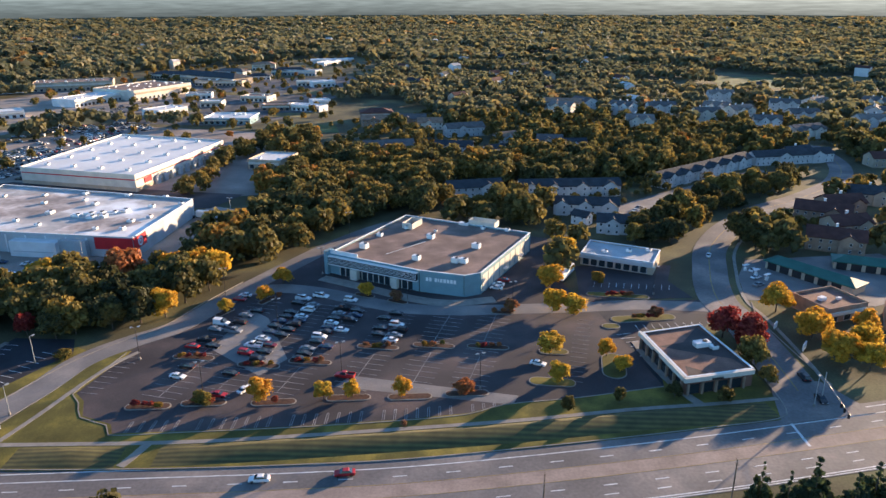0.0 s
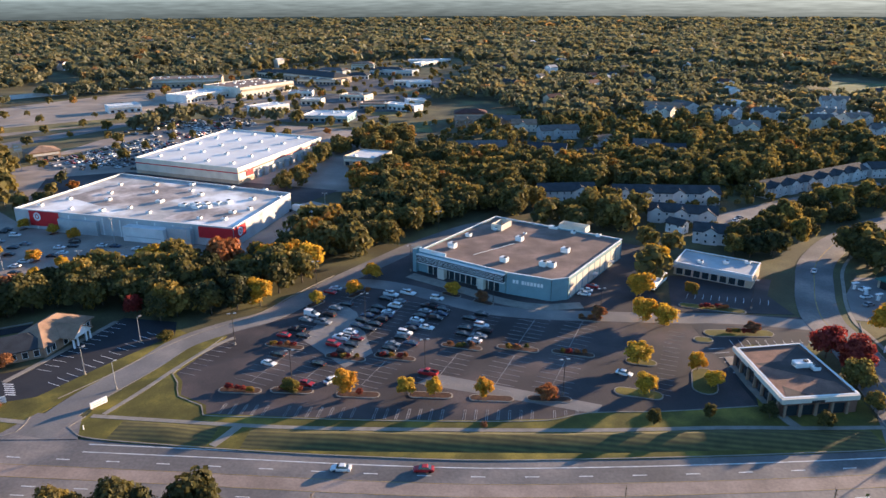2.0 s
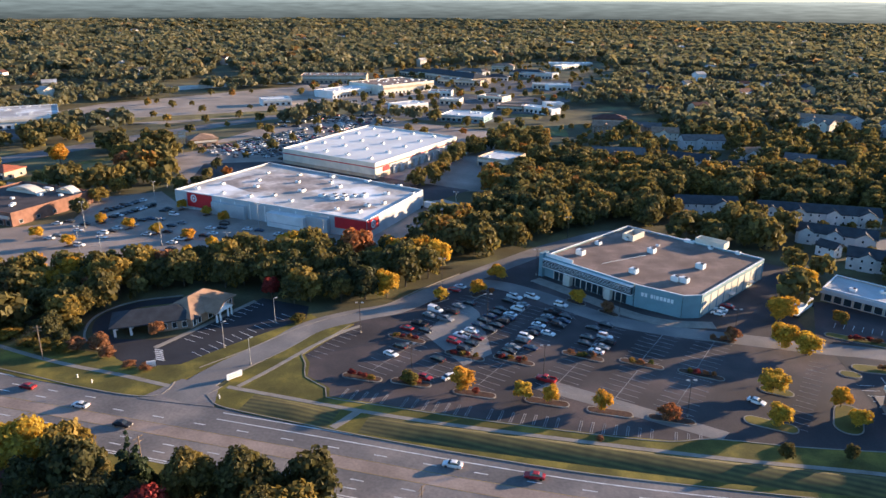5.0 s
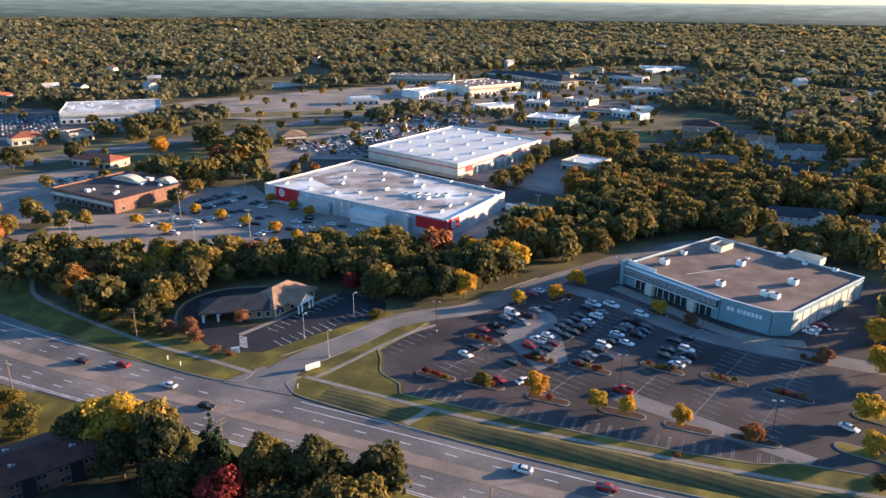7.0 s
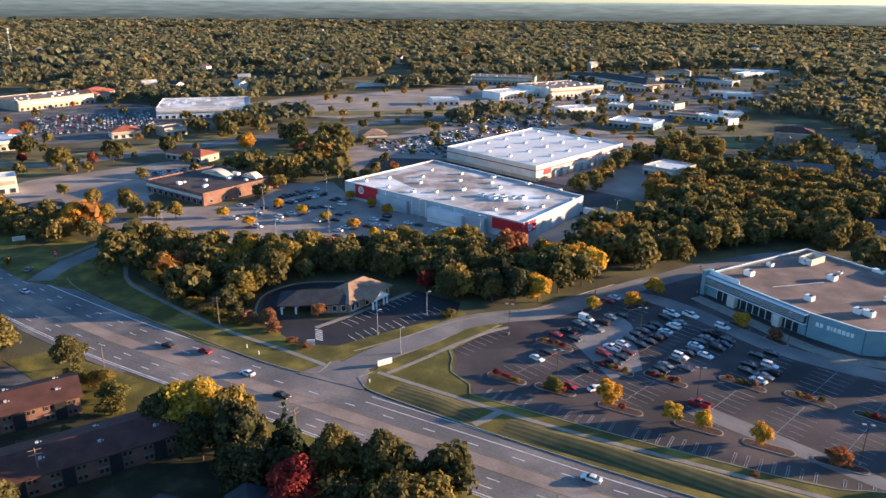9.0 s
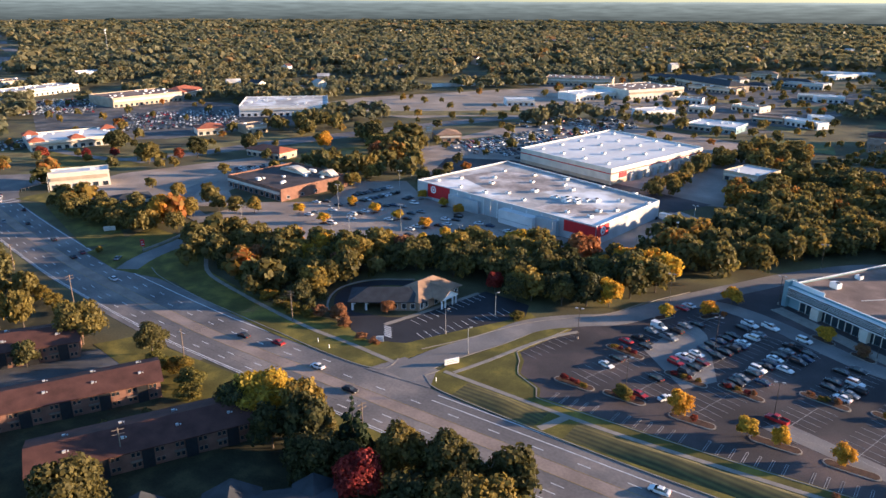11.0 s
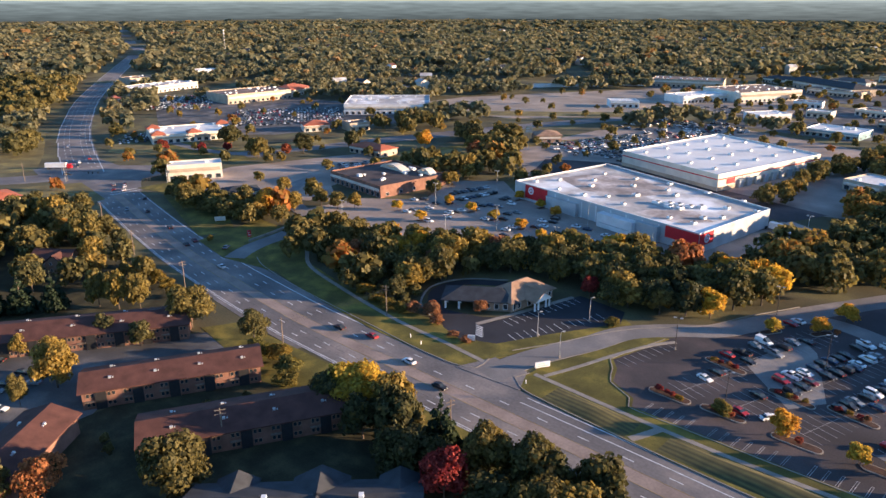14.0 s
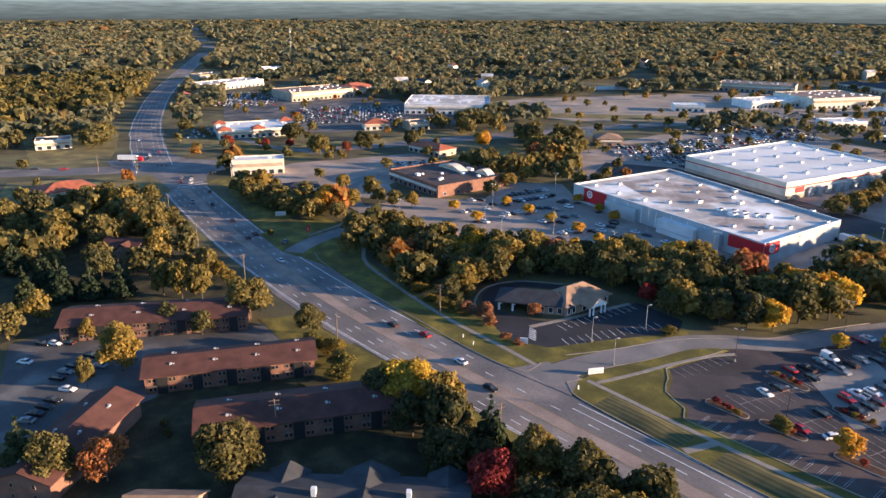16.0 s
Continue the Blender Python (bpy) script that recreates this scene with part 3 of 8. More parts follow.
band("avenue_lane", smooth_line([(-560, 228), (-520, 226), (-470, 232), (-430, 252)], 6), 4, -4, "asphalt_old", "lane by the shopping plaza", "road", 0.12)

# the grass bank that falls from the footpath to the road
def bank(line, name):
    bm = bmesh.new()
    rows = []
    for i, p in enumerate(line):
        d = (line[min(i + 1, len(line) - 1)] - line[max(i - 1, 0)]).normalized()
        n = Vector((d.y, -d.x))
        end = min(i, len(line) - 1 - i) / 5.0
        rows.append([bm.verts.new((*(p + n * off), 0.142 + z * min(1.0, end))) for off, z in ((1.0, 0.0), (2.0, 0.45), (3.2, 1.15), (4.2, 1.32), (9.2, 0.02), (9.4, -0.1))])
    for a, b in zip(rows, rows[1:]):
        for k in range(5):
            bm.faces.new((a[k], a[k + 1], b[k + 1], b[k])).smooth = True
    return setting(name, bm, "striped", "striped mown grass bank sloping down to the road", "grass")


bank([p for p in WALK if -104 < p.x < -75], "bank_west")
bank([p for p in WALK if -68 < p.x < 84], "bank_east")


# kerbs
def kerb(line, name="kerb", w=0.3, z=0.24):
    bm = bmesh.new()
    ribbon(bm, line, w / 2, -w / 2, -0.1, z)
    return setting(name, bm, "concrete", "low pale concrete kerb", "kerb")


kerb(smooth_line([(-95, 190), (-99.6, 166.3), (-95.9, 162), (-92.2, 155.2), (-84, 151.6), (-81.6, 147.4), (-64.4, 148.4), (-36.3, 150.5), (-10.4, 153.3), (6.1, 156), (16, 160.5), (35.7, 163.8), (60, 169.4)], 3), "kerb")
kerb(smooth_line([(-123.5, 150), (-117, 164), (-110.5, 181), (-104, 192), (-91, 208), (-84, 226), (-75, 246)], 3), "kerb_drive")
kerb(smooth_line([(-111, 143), (-112.5, 138), (-108, 135), (-98, 134), (-62, 134.3), (-33, 135.6), (-9, 137.5), (19, 141.6), (46, 146.1), (67, 150), (84, 153.5), (88, 158), (89, 172), (90, 190)], 3), "kerb_road")
kerb(smooth_line([(-125, 141), (-124, 134.5), (-130, 131.4), (-147, 130.3), (-168, 130.8), (-193, 131.2), (-214, 132), (-240, 134.5), (-252, 138)], 3), "kerb_road_west")
kerb(smooth_line([(106, 170), (104.5, 190), (104, 212), (107, 226)], 3), "kerb_side")

# painted lines on the main road
def offset_line(line, off):
    out = []
    for i, p in enumerate(line):
        d = (line[min(i + 1, len(line) - 1)] - line[max(i - 1, 0)]).normalized()
        out.append(p + Vector((-d.y, d.x)) * off)
    return out


def dashes(bm, line, off, dash, gap, width, z):
    pts = offset_line(line, off)
    s, start = 0.0, 0.0
    for a, b in zip(pts, pts[1:]):
        length, d = (b - a).length, (b - a).normalized()
        while start < s + length:
            p = a + d * (start - s)
            ribbon(bm, [p, p + d * dash], width / 2, -width / 2, z - 0.02 + rise(p.x, p.y), z + rise(p.x, p.y))
            start += dash + gap
        s += length


NEAR = [p for p in ROAD if -400 < p.x < 320]
EAST = [p for p in NEAR if p.x > -108]
WEST = [p for p in NEAR if p.x < -130]
BEYOND = [p for p in ROAD if -1400 < p.x < -470]
bm = bmesh.new()
for off in (4.6, -5.2, -8.2):
    dashes(bm, NEAR, off, 3.2, 8.8, 0.28, 0.078)
dashes(bm, WEST, 8.0, 3.2, 8.8, 0.28, 0.078)
for line, off, w in ((EAST, 7.7, 0.3), (EAST, 10.7, 0.3), (WEST, 11.6, 0.35), (NEAR, -10.9, 0.3), (NEAR, -11.6, 0.2)):
    ribbon(bm, offset_line(line, off), w / 2, -w / 2, 0.05, 0.078)
for off in (7.5, 3.8, -3.8, -7.5):
    dashes(bm, BEYOND, off, 4, 9, 0.4, 0.078)
for off in (11.3, -11.3):
    dashes(bm, BEYOND, off, 60, 0.1, 0.45, 0.078)
# stop lines and crossings at the two junctions
for x, y0, y1 in ((-404, 135, 152), (-399, 133, 150), (86, 142, 156)):
    bx(bm, x, y0, 0.04, x + 0.7, y1, 0.08)
for k in range(6):
    bx(bm, -143.5 + 0.9 * k, 155.0 - 1.0 * k, 0.1, -140.5 + 0.9 * k, 155.5 - 1.0 * k, 0.172)
tagged(new("road_markings", mesh_of("road_markings", bm, "paint")), "white painted lane dashes and edge lines on the road", "road marking", kind="stuff")
bm = bmesh.new()
for line, off in ((NEAR, 2.0), (NEAR, -2.3)):
    ribbon(bm, offset_line(line, off), 0.09, -0.09, 0.05, 0.08)
ribbon(bm, offset_line([p for p in SIDE_ROAD if p.y > 165], 0.0), 0.2, -0.2, 0.1, 0.18)
tagged(new("yellow_lines", mesh_of("yellow_lines", bm, "yellow_paint")), "worn yellow centre lines on the road", "road marking", kind="stuff")

# painted stalls: (start x, start y, way along the row, length, stall depth, side)
ROW_WAY = Vector((0.26, 0.966))
SIDE_WAY = Vector((0.966, -0.26))


def stalls(bm, x, y, way, count, pitch, depth, across, z=0.085, both=True, w=0.08):
    a, d, c = Vector((x, y)), Vector(way).normalized(), Vector(across).normalized()
    for k in range(count + 1):
        p = a + d * pitch * k
        ribbon(bm, [p - c * depth if both else p, p + c * depth], w, -w, z - 0.02, z)
    if both:
        ribbon(bm, [a, a + d * pitch * count], w, -w, z - 0.02, z)


bm = bmesh.new()
ROWS_FIT = ((-76, 165, 7), (-72, 190, 8), (-62, 166, 5), (-53, 186, 14), (-45, 167, 5), (-40, 187, 13), (-26, 169, 7), (-19.5, 197, 8), (-9, 170, 7), (-3, 197, 7), (6.5, 171, 7), (12.5, 197, 7), (-65, 214, 5))
for x, y, n in ROWS_FIT:
    stalls(bm, x, y, ROW_WAY, n, 2.9, 5.2, SIDE_WAY)
for k in range(33):
    if k % 8 != 5:
        x = -78 + 2.85 * k
        y = 148.2 + 0.052 * (x + 80) + (0.0004 * (x + 80) ** 2)
        for dx in (-0.25, 0.25):
            bx(bm, x + dx - 0.07, y, 0.05, x + dx + 0.07, y + 5.0, 0.083)
        bx(bm, x - 0.25, y + 4.9, 0.05, x + 0.25, y + 5.05, 0.083)
stalls(bm, 33.5, 173, ROW_WAY, 14, 2.9, 5.0, SIDE_WAY, both=False)
stalls(bm, -98, 167.5, (0.2, 1), 7, 2.9, 5.0, (1, -0.2), both=False)
tagged(new("stall_lines", mesh_of("stall_lines", bm, "faded")), "faded white stall lines of the car park", "road marking", kind="stuff")
bm = bmesh.new()
stalls(bm, 54.5, 201, (0.3, -1), 10, 2.8, 4.8, (1, 0.25), 0.09, both=False)
stalls(bm, 62, 208, (0.97, 0.1), 9, 2.7, 4.6, (0.1, -1), 0.09, both=False)
stalls(bm, 55, 240, (0.92, -0.1), 10, 2.7, 4.8, (0.3, 1), 0.09, both=False)
stalls(bm, -139.6, 164, (0.14, 0.99), 11, 2.9, 4.8, (0.99, -0.14), 0.18, both=False)
stalls(bm, -127.2, 156, (0.32, 0.947), 12, 2.9, 4.8, (-0.947, 0.32), 0.18, both=False)
for k in range(5):
    bx(bm, 61.5 - 0.9 * k, 176 + 2.7 * k, 0.06, 63.5 - 0.9 * k, 176.25 + 2.7 * k, 0.09)
tagged(new("stall_lines_new", mesh_of("stall_lines_new", bm, "paint")), "crisp white stall lines on black asphalt", "road marking", kind="stuff")
bm = bmesh.new()
for k in range(6):
    stalls(bm, -250 + 17.5 * k, 222 + 3.2 * k, (-0.18, 0.984), 14, 2.8, 5.2, (0.984, 0.18), w=0.16)
tagged(new("stall_lines_old", mesh_of("stall_lines_old", bm, "faded")), "faded stall lines of the big store's car park", "road marking", kind="stuff")


# planted islands with a kerb rim and mulch
def island(x, y, length, width, turn, fill="mulch"):
    rim, bed = bmesh.new(), bmesh.new()
    for bm_, grow, top in ((rim, 0.0, 0.22), (bed, 0.35, 0.26)):
        half, r = length / 2 - width / 2, width / 2 - grow
        pts = [(half + r * math.cos(a), r * math.sin(a)) for a in np.linspace(-math.pi / 2, math.pi / 2, 8)]
        pts += [(-half + r * math.cos(a), r * math.sin(a)) for a in np.linspace(math.pi / 2, 3 * math.pi / 2, 8)]
        prism(bm_, pts, 0.0, top)
    t = thing("planted_island", "kerbed island with a mulch bed in the car park" if fill == "mulch" else "kerbed island with mown grass in the car park", "island", (x, y, 0), turn, "car park islands", "structure")
    part("kerb_rim", rim, "concrete", t, "pale concrete kerb")
    part("bed", bed, fill, t)


for x, y in ((-77, 160.2), (-63, 161.9), (-44.7, 162.1), (-25.3, 164.2), (-9, 164.6), (6.2, 166.2)):
    island(x, y, 12, 3.2, 3)
for x, y in ((-74, 187), (-53.5, 182), (-39, 184), (-20, 193.2), (-3, 194), (13.5, 193)):
    island(x, y, 13, 3.0, -8)
for x, y, a in ((-62, 229, 60), (-28, 233, -25), (-16, 227.5, -25), (20, 218, -6), (-74, 219, 60)):
    island(x, y, 8, 3, a)
for x, y, l, w, a in ((30, 172, 13, 4.5, -8), (33, 190, 9, 4, -8), (49, 181, 15, 7, 80), (66, 213, 22, 5, 6), (54, 207, 6, 4, 0), (62, 232, 22, 4, -10)):
    island(x, y, l, w, a, "grass")
for x, y in ((-254, 253), (-236, 250), (-243, 222), (-200, 246), (-184, 240), (-219, 248), (-234, 285), (-216, 281), (-202, 274)):
    island(x, y, 5, 3, 80)


# ---- buildings ----
def side_frame(pts, i):
    a, b = Vector(pts[i]), Vector(pts[(i + 1) % len(pts)])
    return a, b, (b - a).length, math.degrees(math.atan2(b.y - a.y, b.x - a.x))


WINDOWS = {}


def window(parent, at, turn, w, h, name="window", pane="glass", rim="white", depth=0.12):
    """A framed pane set on a wall whose outer face looks along the window's -y."""
    key = (w, h, pane, rim, depth)
    if key not in WINDOWS:
        f, g = bmesh.new(), bmesh.new()
        e = min(0.12, w * 0.08)
        bx(f, -w / 2, -depth, 0, -w / 2 + e, 0.02, h)
        bx(f, w / 2 - e, -depth, 0, w / 2, 0.02, h)
        bx(f, -w / 2 + e, -depth, 0, w / 2 - e, 0.02, e)
        bx(f, -w / 2 + e, -depth, h - e, w / 2 - e, 0.02, h)
        bx(g, -w / 2 + e, -depth * 0.35, e, w / 2 - e, 0.02, h - e)
        WINDOWS[key] = mesh_of("window_frame", f, rim), mesh_of("pane", g, pane)
    f, g = WINDOWS[key]
    ob = shared(name, f, parent, at, turn)
    shared("pane", g, ob)
    return ob


def local(pts):
    """The outline moved to its first corner, unturned."""
    x, y = pts[0]
    return [(a - x, b - y) for a, b in pts]


def flat_block(pts, h, wall, roof, parapet=0.7, rim="white", t=None, z=0.0):
    """Walls, flat roof and parapet over a counter-clockwise outline, as parts of t, in its own frame."""
    n = len(pts)
    for i in range(n):
        a, b, length, turn = side_frame(pts, i)
        bm = bmesh.new()
        bx(bm, 0, 0, 0, length - 0.35 if i % 2 == 0 else length - 0.35, 0.35, h + parapet)
        w = part("wall", bm, wall, t)
        w.matrix_basis = pose(a.x, a.y, z, 0, 0, turn)
        bm = bmesh.new()
        bx(bm, -0.05, -0.06, h + parapet, length - 0.3, 0.45, h + parapet + 0.18)
        c = part("coping", bm, rim, t)
        c.matrix_basis = pose(a.x, a.y, z, 0, 0, turn)
    cx, cy = sum(p[0] for p in pts) / n, sum(p[1] for p in pts) / n
    bm = bmesh.new()
    prism(bm, [(cx + (x - cx) * 0.995, cy + (y - cy) * 0.995) for x, y in pts], z + h - 0.4, z + h)
    return part("roof", bm, roof, t)


def rooftop_unit(x, y, z, w, d, h, turn, label="boxy pale metal air-handling unit on the roof"):
    t = thing("rooftop_unit", label, "roof unit", (x, y, z), turn, "rooftop units")
    bm = bmesh.new()
    bx(bm, -w / 2, -d / 2, 0.25, w / 2, d / 2, h)
    part("casing", bm, "white", t)
    bm = bmesh.new()
    bx(bm, -w / 2 + 0.15, -d / 2 + 0.15, 0, w / 2 - 0.15, d / 2 - 0.15, 0.25)
    part("plinth", bm, "metal", t)
    bm = bmesh.new()
    tube(bm, (w * 0.2, 0, h), (w * 0.2, 0, h + 0.2), d * 0.3, n=12)
    part("fan_cowl", bm, "black", t)
    bm = bmesh.new()
    bx(bm, -w / 2 - 0.35, -d * 0.3, h * 0.35, -w / 2, d * 0.3, h * 0.85)
    part("intake_hood", bm, "metal", t)
    return t


def bars_sign(parent, at, turn, widths, h, material="white", gap=0.35):
    """Wall lettering as plain upright blocks of its size."""
    x = 0.0
    for w in widths:
        if w > 0:
            bm = bmesh.new()
            bx(bm, x, -0.14, 0, x + w, 0.0, h)
            ob = part("sign_block", bm, material, parent)
            ob.matrix_basis = pose(*at, 0, 0, turn)
        x += abs(w) + gap


# the gym: pale blue-grey walls, tan roof, glazed upper band along its front
GYM = [(-43.8, 255.4), (-8.5, 236.4), (7.5, 231.2), (13.4, 233.8), (36.2, 279.2), (-16.6, 305.4)]
g0 = Vector(GYM[0])
gym = thing("gym_building", "large pale blue-grey gym with a tan flat roof and glazed front", "building", (*g0, 0))
gp = local(GYM)
flat_block(gp, 7.6, "wall_blue", "roof_tan", 0.6, "white", gym)
a, b, length, turn = side_frame(gp, 0)
base = pose(a.x, a.y, 0, 0, 0, turn)
for name, box, material in (("fascia", (0.0, -1.4, 4.05, length - 0.5, -0.05, 4.35), "white"), ("fascia", (0.0, -1.5, 7.2, length - 0.5, -0.08, 7.55), "white"), ("glazed_band", (0.3, -1.2, 4.4, length - 0.8, -0.06, 7.2), "band_glass"),
                            ("storefront_glass", (5, -0.12, 0.2, length - 3, -0.04, 3.6), "glass"), ("entrance_block", (11, -2.2, 0, 14, -0.1, 4.0), "wall_cream"), ("entrance_block", (29, -2.0, 0, 31.5, -0.1, 3.9), "wall_cream"),
                            ("parapet_step", (0.4, 0.36, 8.0, 13.0, 0.7, 9.6), "white"), ("corner_tower", (-1.2, -1.6, 0, 0.4, 2.4, 9.4), "wall_blue")):
    bm = bmesh.new()
    bx(bm, *box)
    part(name, bm, material, gym).matrix_basis = base
for k in range(4):
    bm = bmesh.new()
    bx(bm, 0.3, -1.30, 4.9 + 0.55 * k, length - 0.8, -1.2, 5.03 + 0.55 * k)
    part("mullion", bm, "white", gym).matrix_basis = base
for k in range(13):
    bm = bmesh.new()
    bx(bm, 5 + 2.5 * k, -0.3, 0, 5.25 + 2.5 * k, -0.12, 3.9)
    part("column", bm, "wall_cream", gym).matrix_basis = base
a, b, length, turn = side_frame(gp, 1)
bars_sign(gym, (a.x + 2.4 * math.cos(radians(turn)), a.y + 2.4 * math.sin(radians(turn)), 4.6), turn, (0.9, 0.9, -0.5, 0.9, 0.4, 0.9, 1.0, 0.9, 0.9, 0.9), 1.35, gap=0.34)
# shallow painted panels on the sunlit side wall
a, b, length, turn = side_frame(gp, 3)
for k in range(9):
    bm = bmesh.new()
    bx(bm, 1.5 + 5.4 * k, -0.08, 0.6, 5.9 + 5.4 * k, -0.02, 6.9)
    part("wall_panel", bm, "wall_cream", gym).matrix_basis = pose(a.x, a.y, 0, 0, 0, turn)
for k in (3, 6):
    bm = bmesh.new()
    bx(bm, 4 + 5.4 * k, -1.9, 2.8, 7 + 5.4 * k, -0.1, 3.05)
    part("door_canopy", bm, "metal", gym).matrix_basis = pose(a.x, a.y, 0, 0, 0, turn)
for x0, y0, w, d, h in ((11.0, 291.5, 12.0, 5.0, 2.6), (-17.5, 288.0, 5.0, 9.0, 2.5)):
    t = thing("roof_screen", "open-topped white screen wall round roof plant", "screen", (x0, y0, 7.6), -26, "roof screens")
    for bxx in ((0, 0, 0, w, 0.25, h), (0, d - 0.25, 0, w, d, h), (0, 0.25, 0, 0.25, d - 0.25, h), (w - 0.25, 0.25, 0, w, d - 0.25, h)):
        bm = bmesh.new()
        bx(bm, *bxx)
        part("screen_panel", bm, "wall_cream", t)
for x, y, w, d, h in ((-31, 262.5, 3.0, 2.4, 2.1), (-26, 277, 2.2, 1.8, 1.5), (-15.5, 287, 1.6, 1.6, 1.3), (-10, 249, 2.8, 2.2, 1.9), (-5, 274, 2.8, 2.4, 2.0), (13, 262, 3.0, 2.4, 2.0), (4.5, 246, 2.6, 2.2, 1.9), (7.5, 245.5, 3.0, 2.2, 1.9),
                      (9, 292, 4.2, 2.0, 1.2), (27, 283, 1.8, 1.5, 1.3), (17, 286, 1.6, 1.5, 1.2), (-3, 283, 1.2, 1.2, 0.8)):
    rooftop_unit(x, y, 7.6, w, d, h, -28)
bm = bmesh.new()
tube(bm, (-22, 255, 7.75), (-7, 270, 7.75), 0.10, n=6)
tagged(new("roof_pipe", mesh_of("roof_pipe", bm, "white")), "thin pale pipe lying across the gym roof", "pipe")

# the big store: white weathered roof, grey walls, red corner panels
STORE = [(-240.5, 289.5), (-126, 272.5), (-121, 331.5), (-229.5, 361.5)]
s0 = Vector(STORE[0])
store = thing("big_box_store", "huge low store with a weathered white roof and red corners", "building", (*s0, 0))
sp = local(STORE)
flat_block(sp, 8.2, "wall_grey", "roof_stain", 0.7, "white", store)
for i, x0, x1, z0, z1 in ((0, 8.5, 25, 1.6, 8.6), (0, -17, -0.2, 3.4, 8.4), (1, 0.2, 10.5, 3.4, 8.4)):
    a, b, length, turn = side_frame(sp, i)
    x0, x1 = (x0 if x0 >= 0 else length + x0), (x1 if x1 > 0 else length + x1)
    bm = bmesh.new()
    bx(bm, x0, -0.3, z0, x1, -0.02, z1)
    panel = part("corner_panel", bm, "red", store, "bright red wall panel")
    panel.matrix_basis = pose(a.x, a.y, 0, 0, 0, turn)
    if x1 - x0 < 16.7:
        cx = x0 + (4.5 if i == 0 and z0 < 2 else (x1 - x0) * 0.5)
        if not (i == 0 and z0 > 2):
            bm = bmesh.new()
            r0, r1, n = 1.25, 2.0, 24
            ring = [[bm.verts.new((cx + r * math.cos(6.2832 * k / n), y, 6.0 + r * math.sin(6.2832 * k / n))) for k in range(n)] for r, y in ((r1, -0.42), (r0, -0.42), (r1, -0.30), (r0, -0.30))]
            for k in range(n):
                j = (k + 1) % n
                bm.faces.new((ring[0][k], ring[0][j], ring[1][j], ring[1][k]))
                bm.faces.new((ring[2][k], ring[2][j], ring[0][j], ring[0][k]))
                bm.faces.new((ring[1][k], ring[1][j], ring[3][j], ring[3][k]))
            part("sign_ring", bm, "white", panel, "plain white ring")
            bm = bmesh.new()
            tube(bm, (cx, -0.42, 6.0), (cx, -0.3, 6.0), 0.65, n=16)
            part("sign_disc", bm, "white", panel, "plain white disc")
a, b, length, turn = side_frame(sp, 0)
for x0, x1, y, h, material in ((63, 84, -4.5, 6.6, "wall_white"), (26, 47, -2.0, 6.4, "wall_grey"), (84, 96, -2.4, 7.2, "wall_grey")):
    bm = bmesh.new()
    bx(bm, x0, y, 0, x1, -0.05, h)
    part("projecting_bay", bm, material, store).matrix_basis = pose(a.x, a.y, 0, 0, 0, turn)
bm = bmesh.new()
bx(bm, 64.5, -4.62, 2.2, 82.5, -4.5, 2.5)
part("bay_band", bm, "wall_grey", store).matrix_basis = pose(a.x, a.y, 0, 0, 0, turn)
for k in range(11):
    bm = bmesh.new()
    bx(bm, 12 + 9.2 * k, -0.14, 0, 12.6 + 9.2 * k, -0.02, 7.9)
    part("pilaster", bm, "wall_white", store).matrix_basis = pose(a.x, a.y, 0, 0, 0, turn)
rng = random.Random(4)
e1, e2 = (Vector(STORE[1]) - Vector(STORE[0])), (Vector(STORE[3]) - Vector(STORE[0]))
for u, v, w in ((0.06, 0.12, 1.8), (0.1, 0.3, 1.8), (0.2, 0.5, 2), (0.3, 0.78, 2), (0.14, 0.72, 1.6), (0.22, 0.1, 1.6), (0.27, 0.35, 2.2), (0.36, 0.12, 2), (0.38, 0.6, 2), (0.46, 0.85, 2.2), (0.5, 0.4, 2.8), (0.44, 0.22, 1.8), (0.56, 0.16, 1.8),
                (0.6, 0.62, 2.4), (0.66, 0.85, 2.4), (0.63, 0.36, 3), (0.67, 0.4, 3.4), (0.71, 0.42, 3.2), (0.75, 0.45, 3), (0.7, 0.34, 3), (0.74, 0.37, 2.6), (0.78, 0.5, 3), (0.85, 0.62, 2.2), (0.88, 0.3, 2.2), (0.92, 0.4, 2), (0.9, 0.16, 2),
                (0.95, 0.7, 2), (0.8, 0.14, 1.6), (0.83, 0.85, 2), (0.52, 0.7, 1.8)):
    p = Vector(STORE[0]) + e1 * u + e2 * v
    rooftop_unit(p.x, p.y, 8.2, w * 1.2, w, 0.8 + 0.18 * w, -8 + rng.choice((0, 90)))

for pts in ([(0.06, 0.35), (0.3, 0.22), (0.5, 0.34), (0.56, 0.62), (0.44, 0.86), (0.2, 0.8), (0.09, 0.6)], [(0.66, 0.08), (0.86, 0.1), (0.93, 0.3), (0.8, 0.4), (0.68, 0.26)]):
    bm = bmesh.new()
    prism(bm, [tuple(Vector(sp[1]) * u + Vector(sp[3]) * v) for u, v in pts], 8.1, 8.215)
    part("roof_patch", bm, "roof_rust", store, "dusty brown stained roofing")

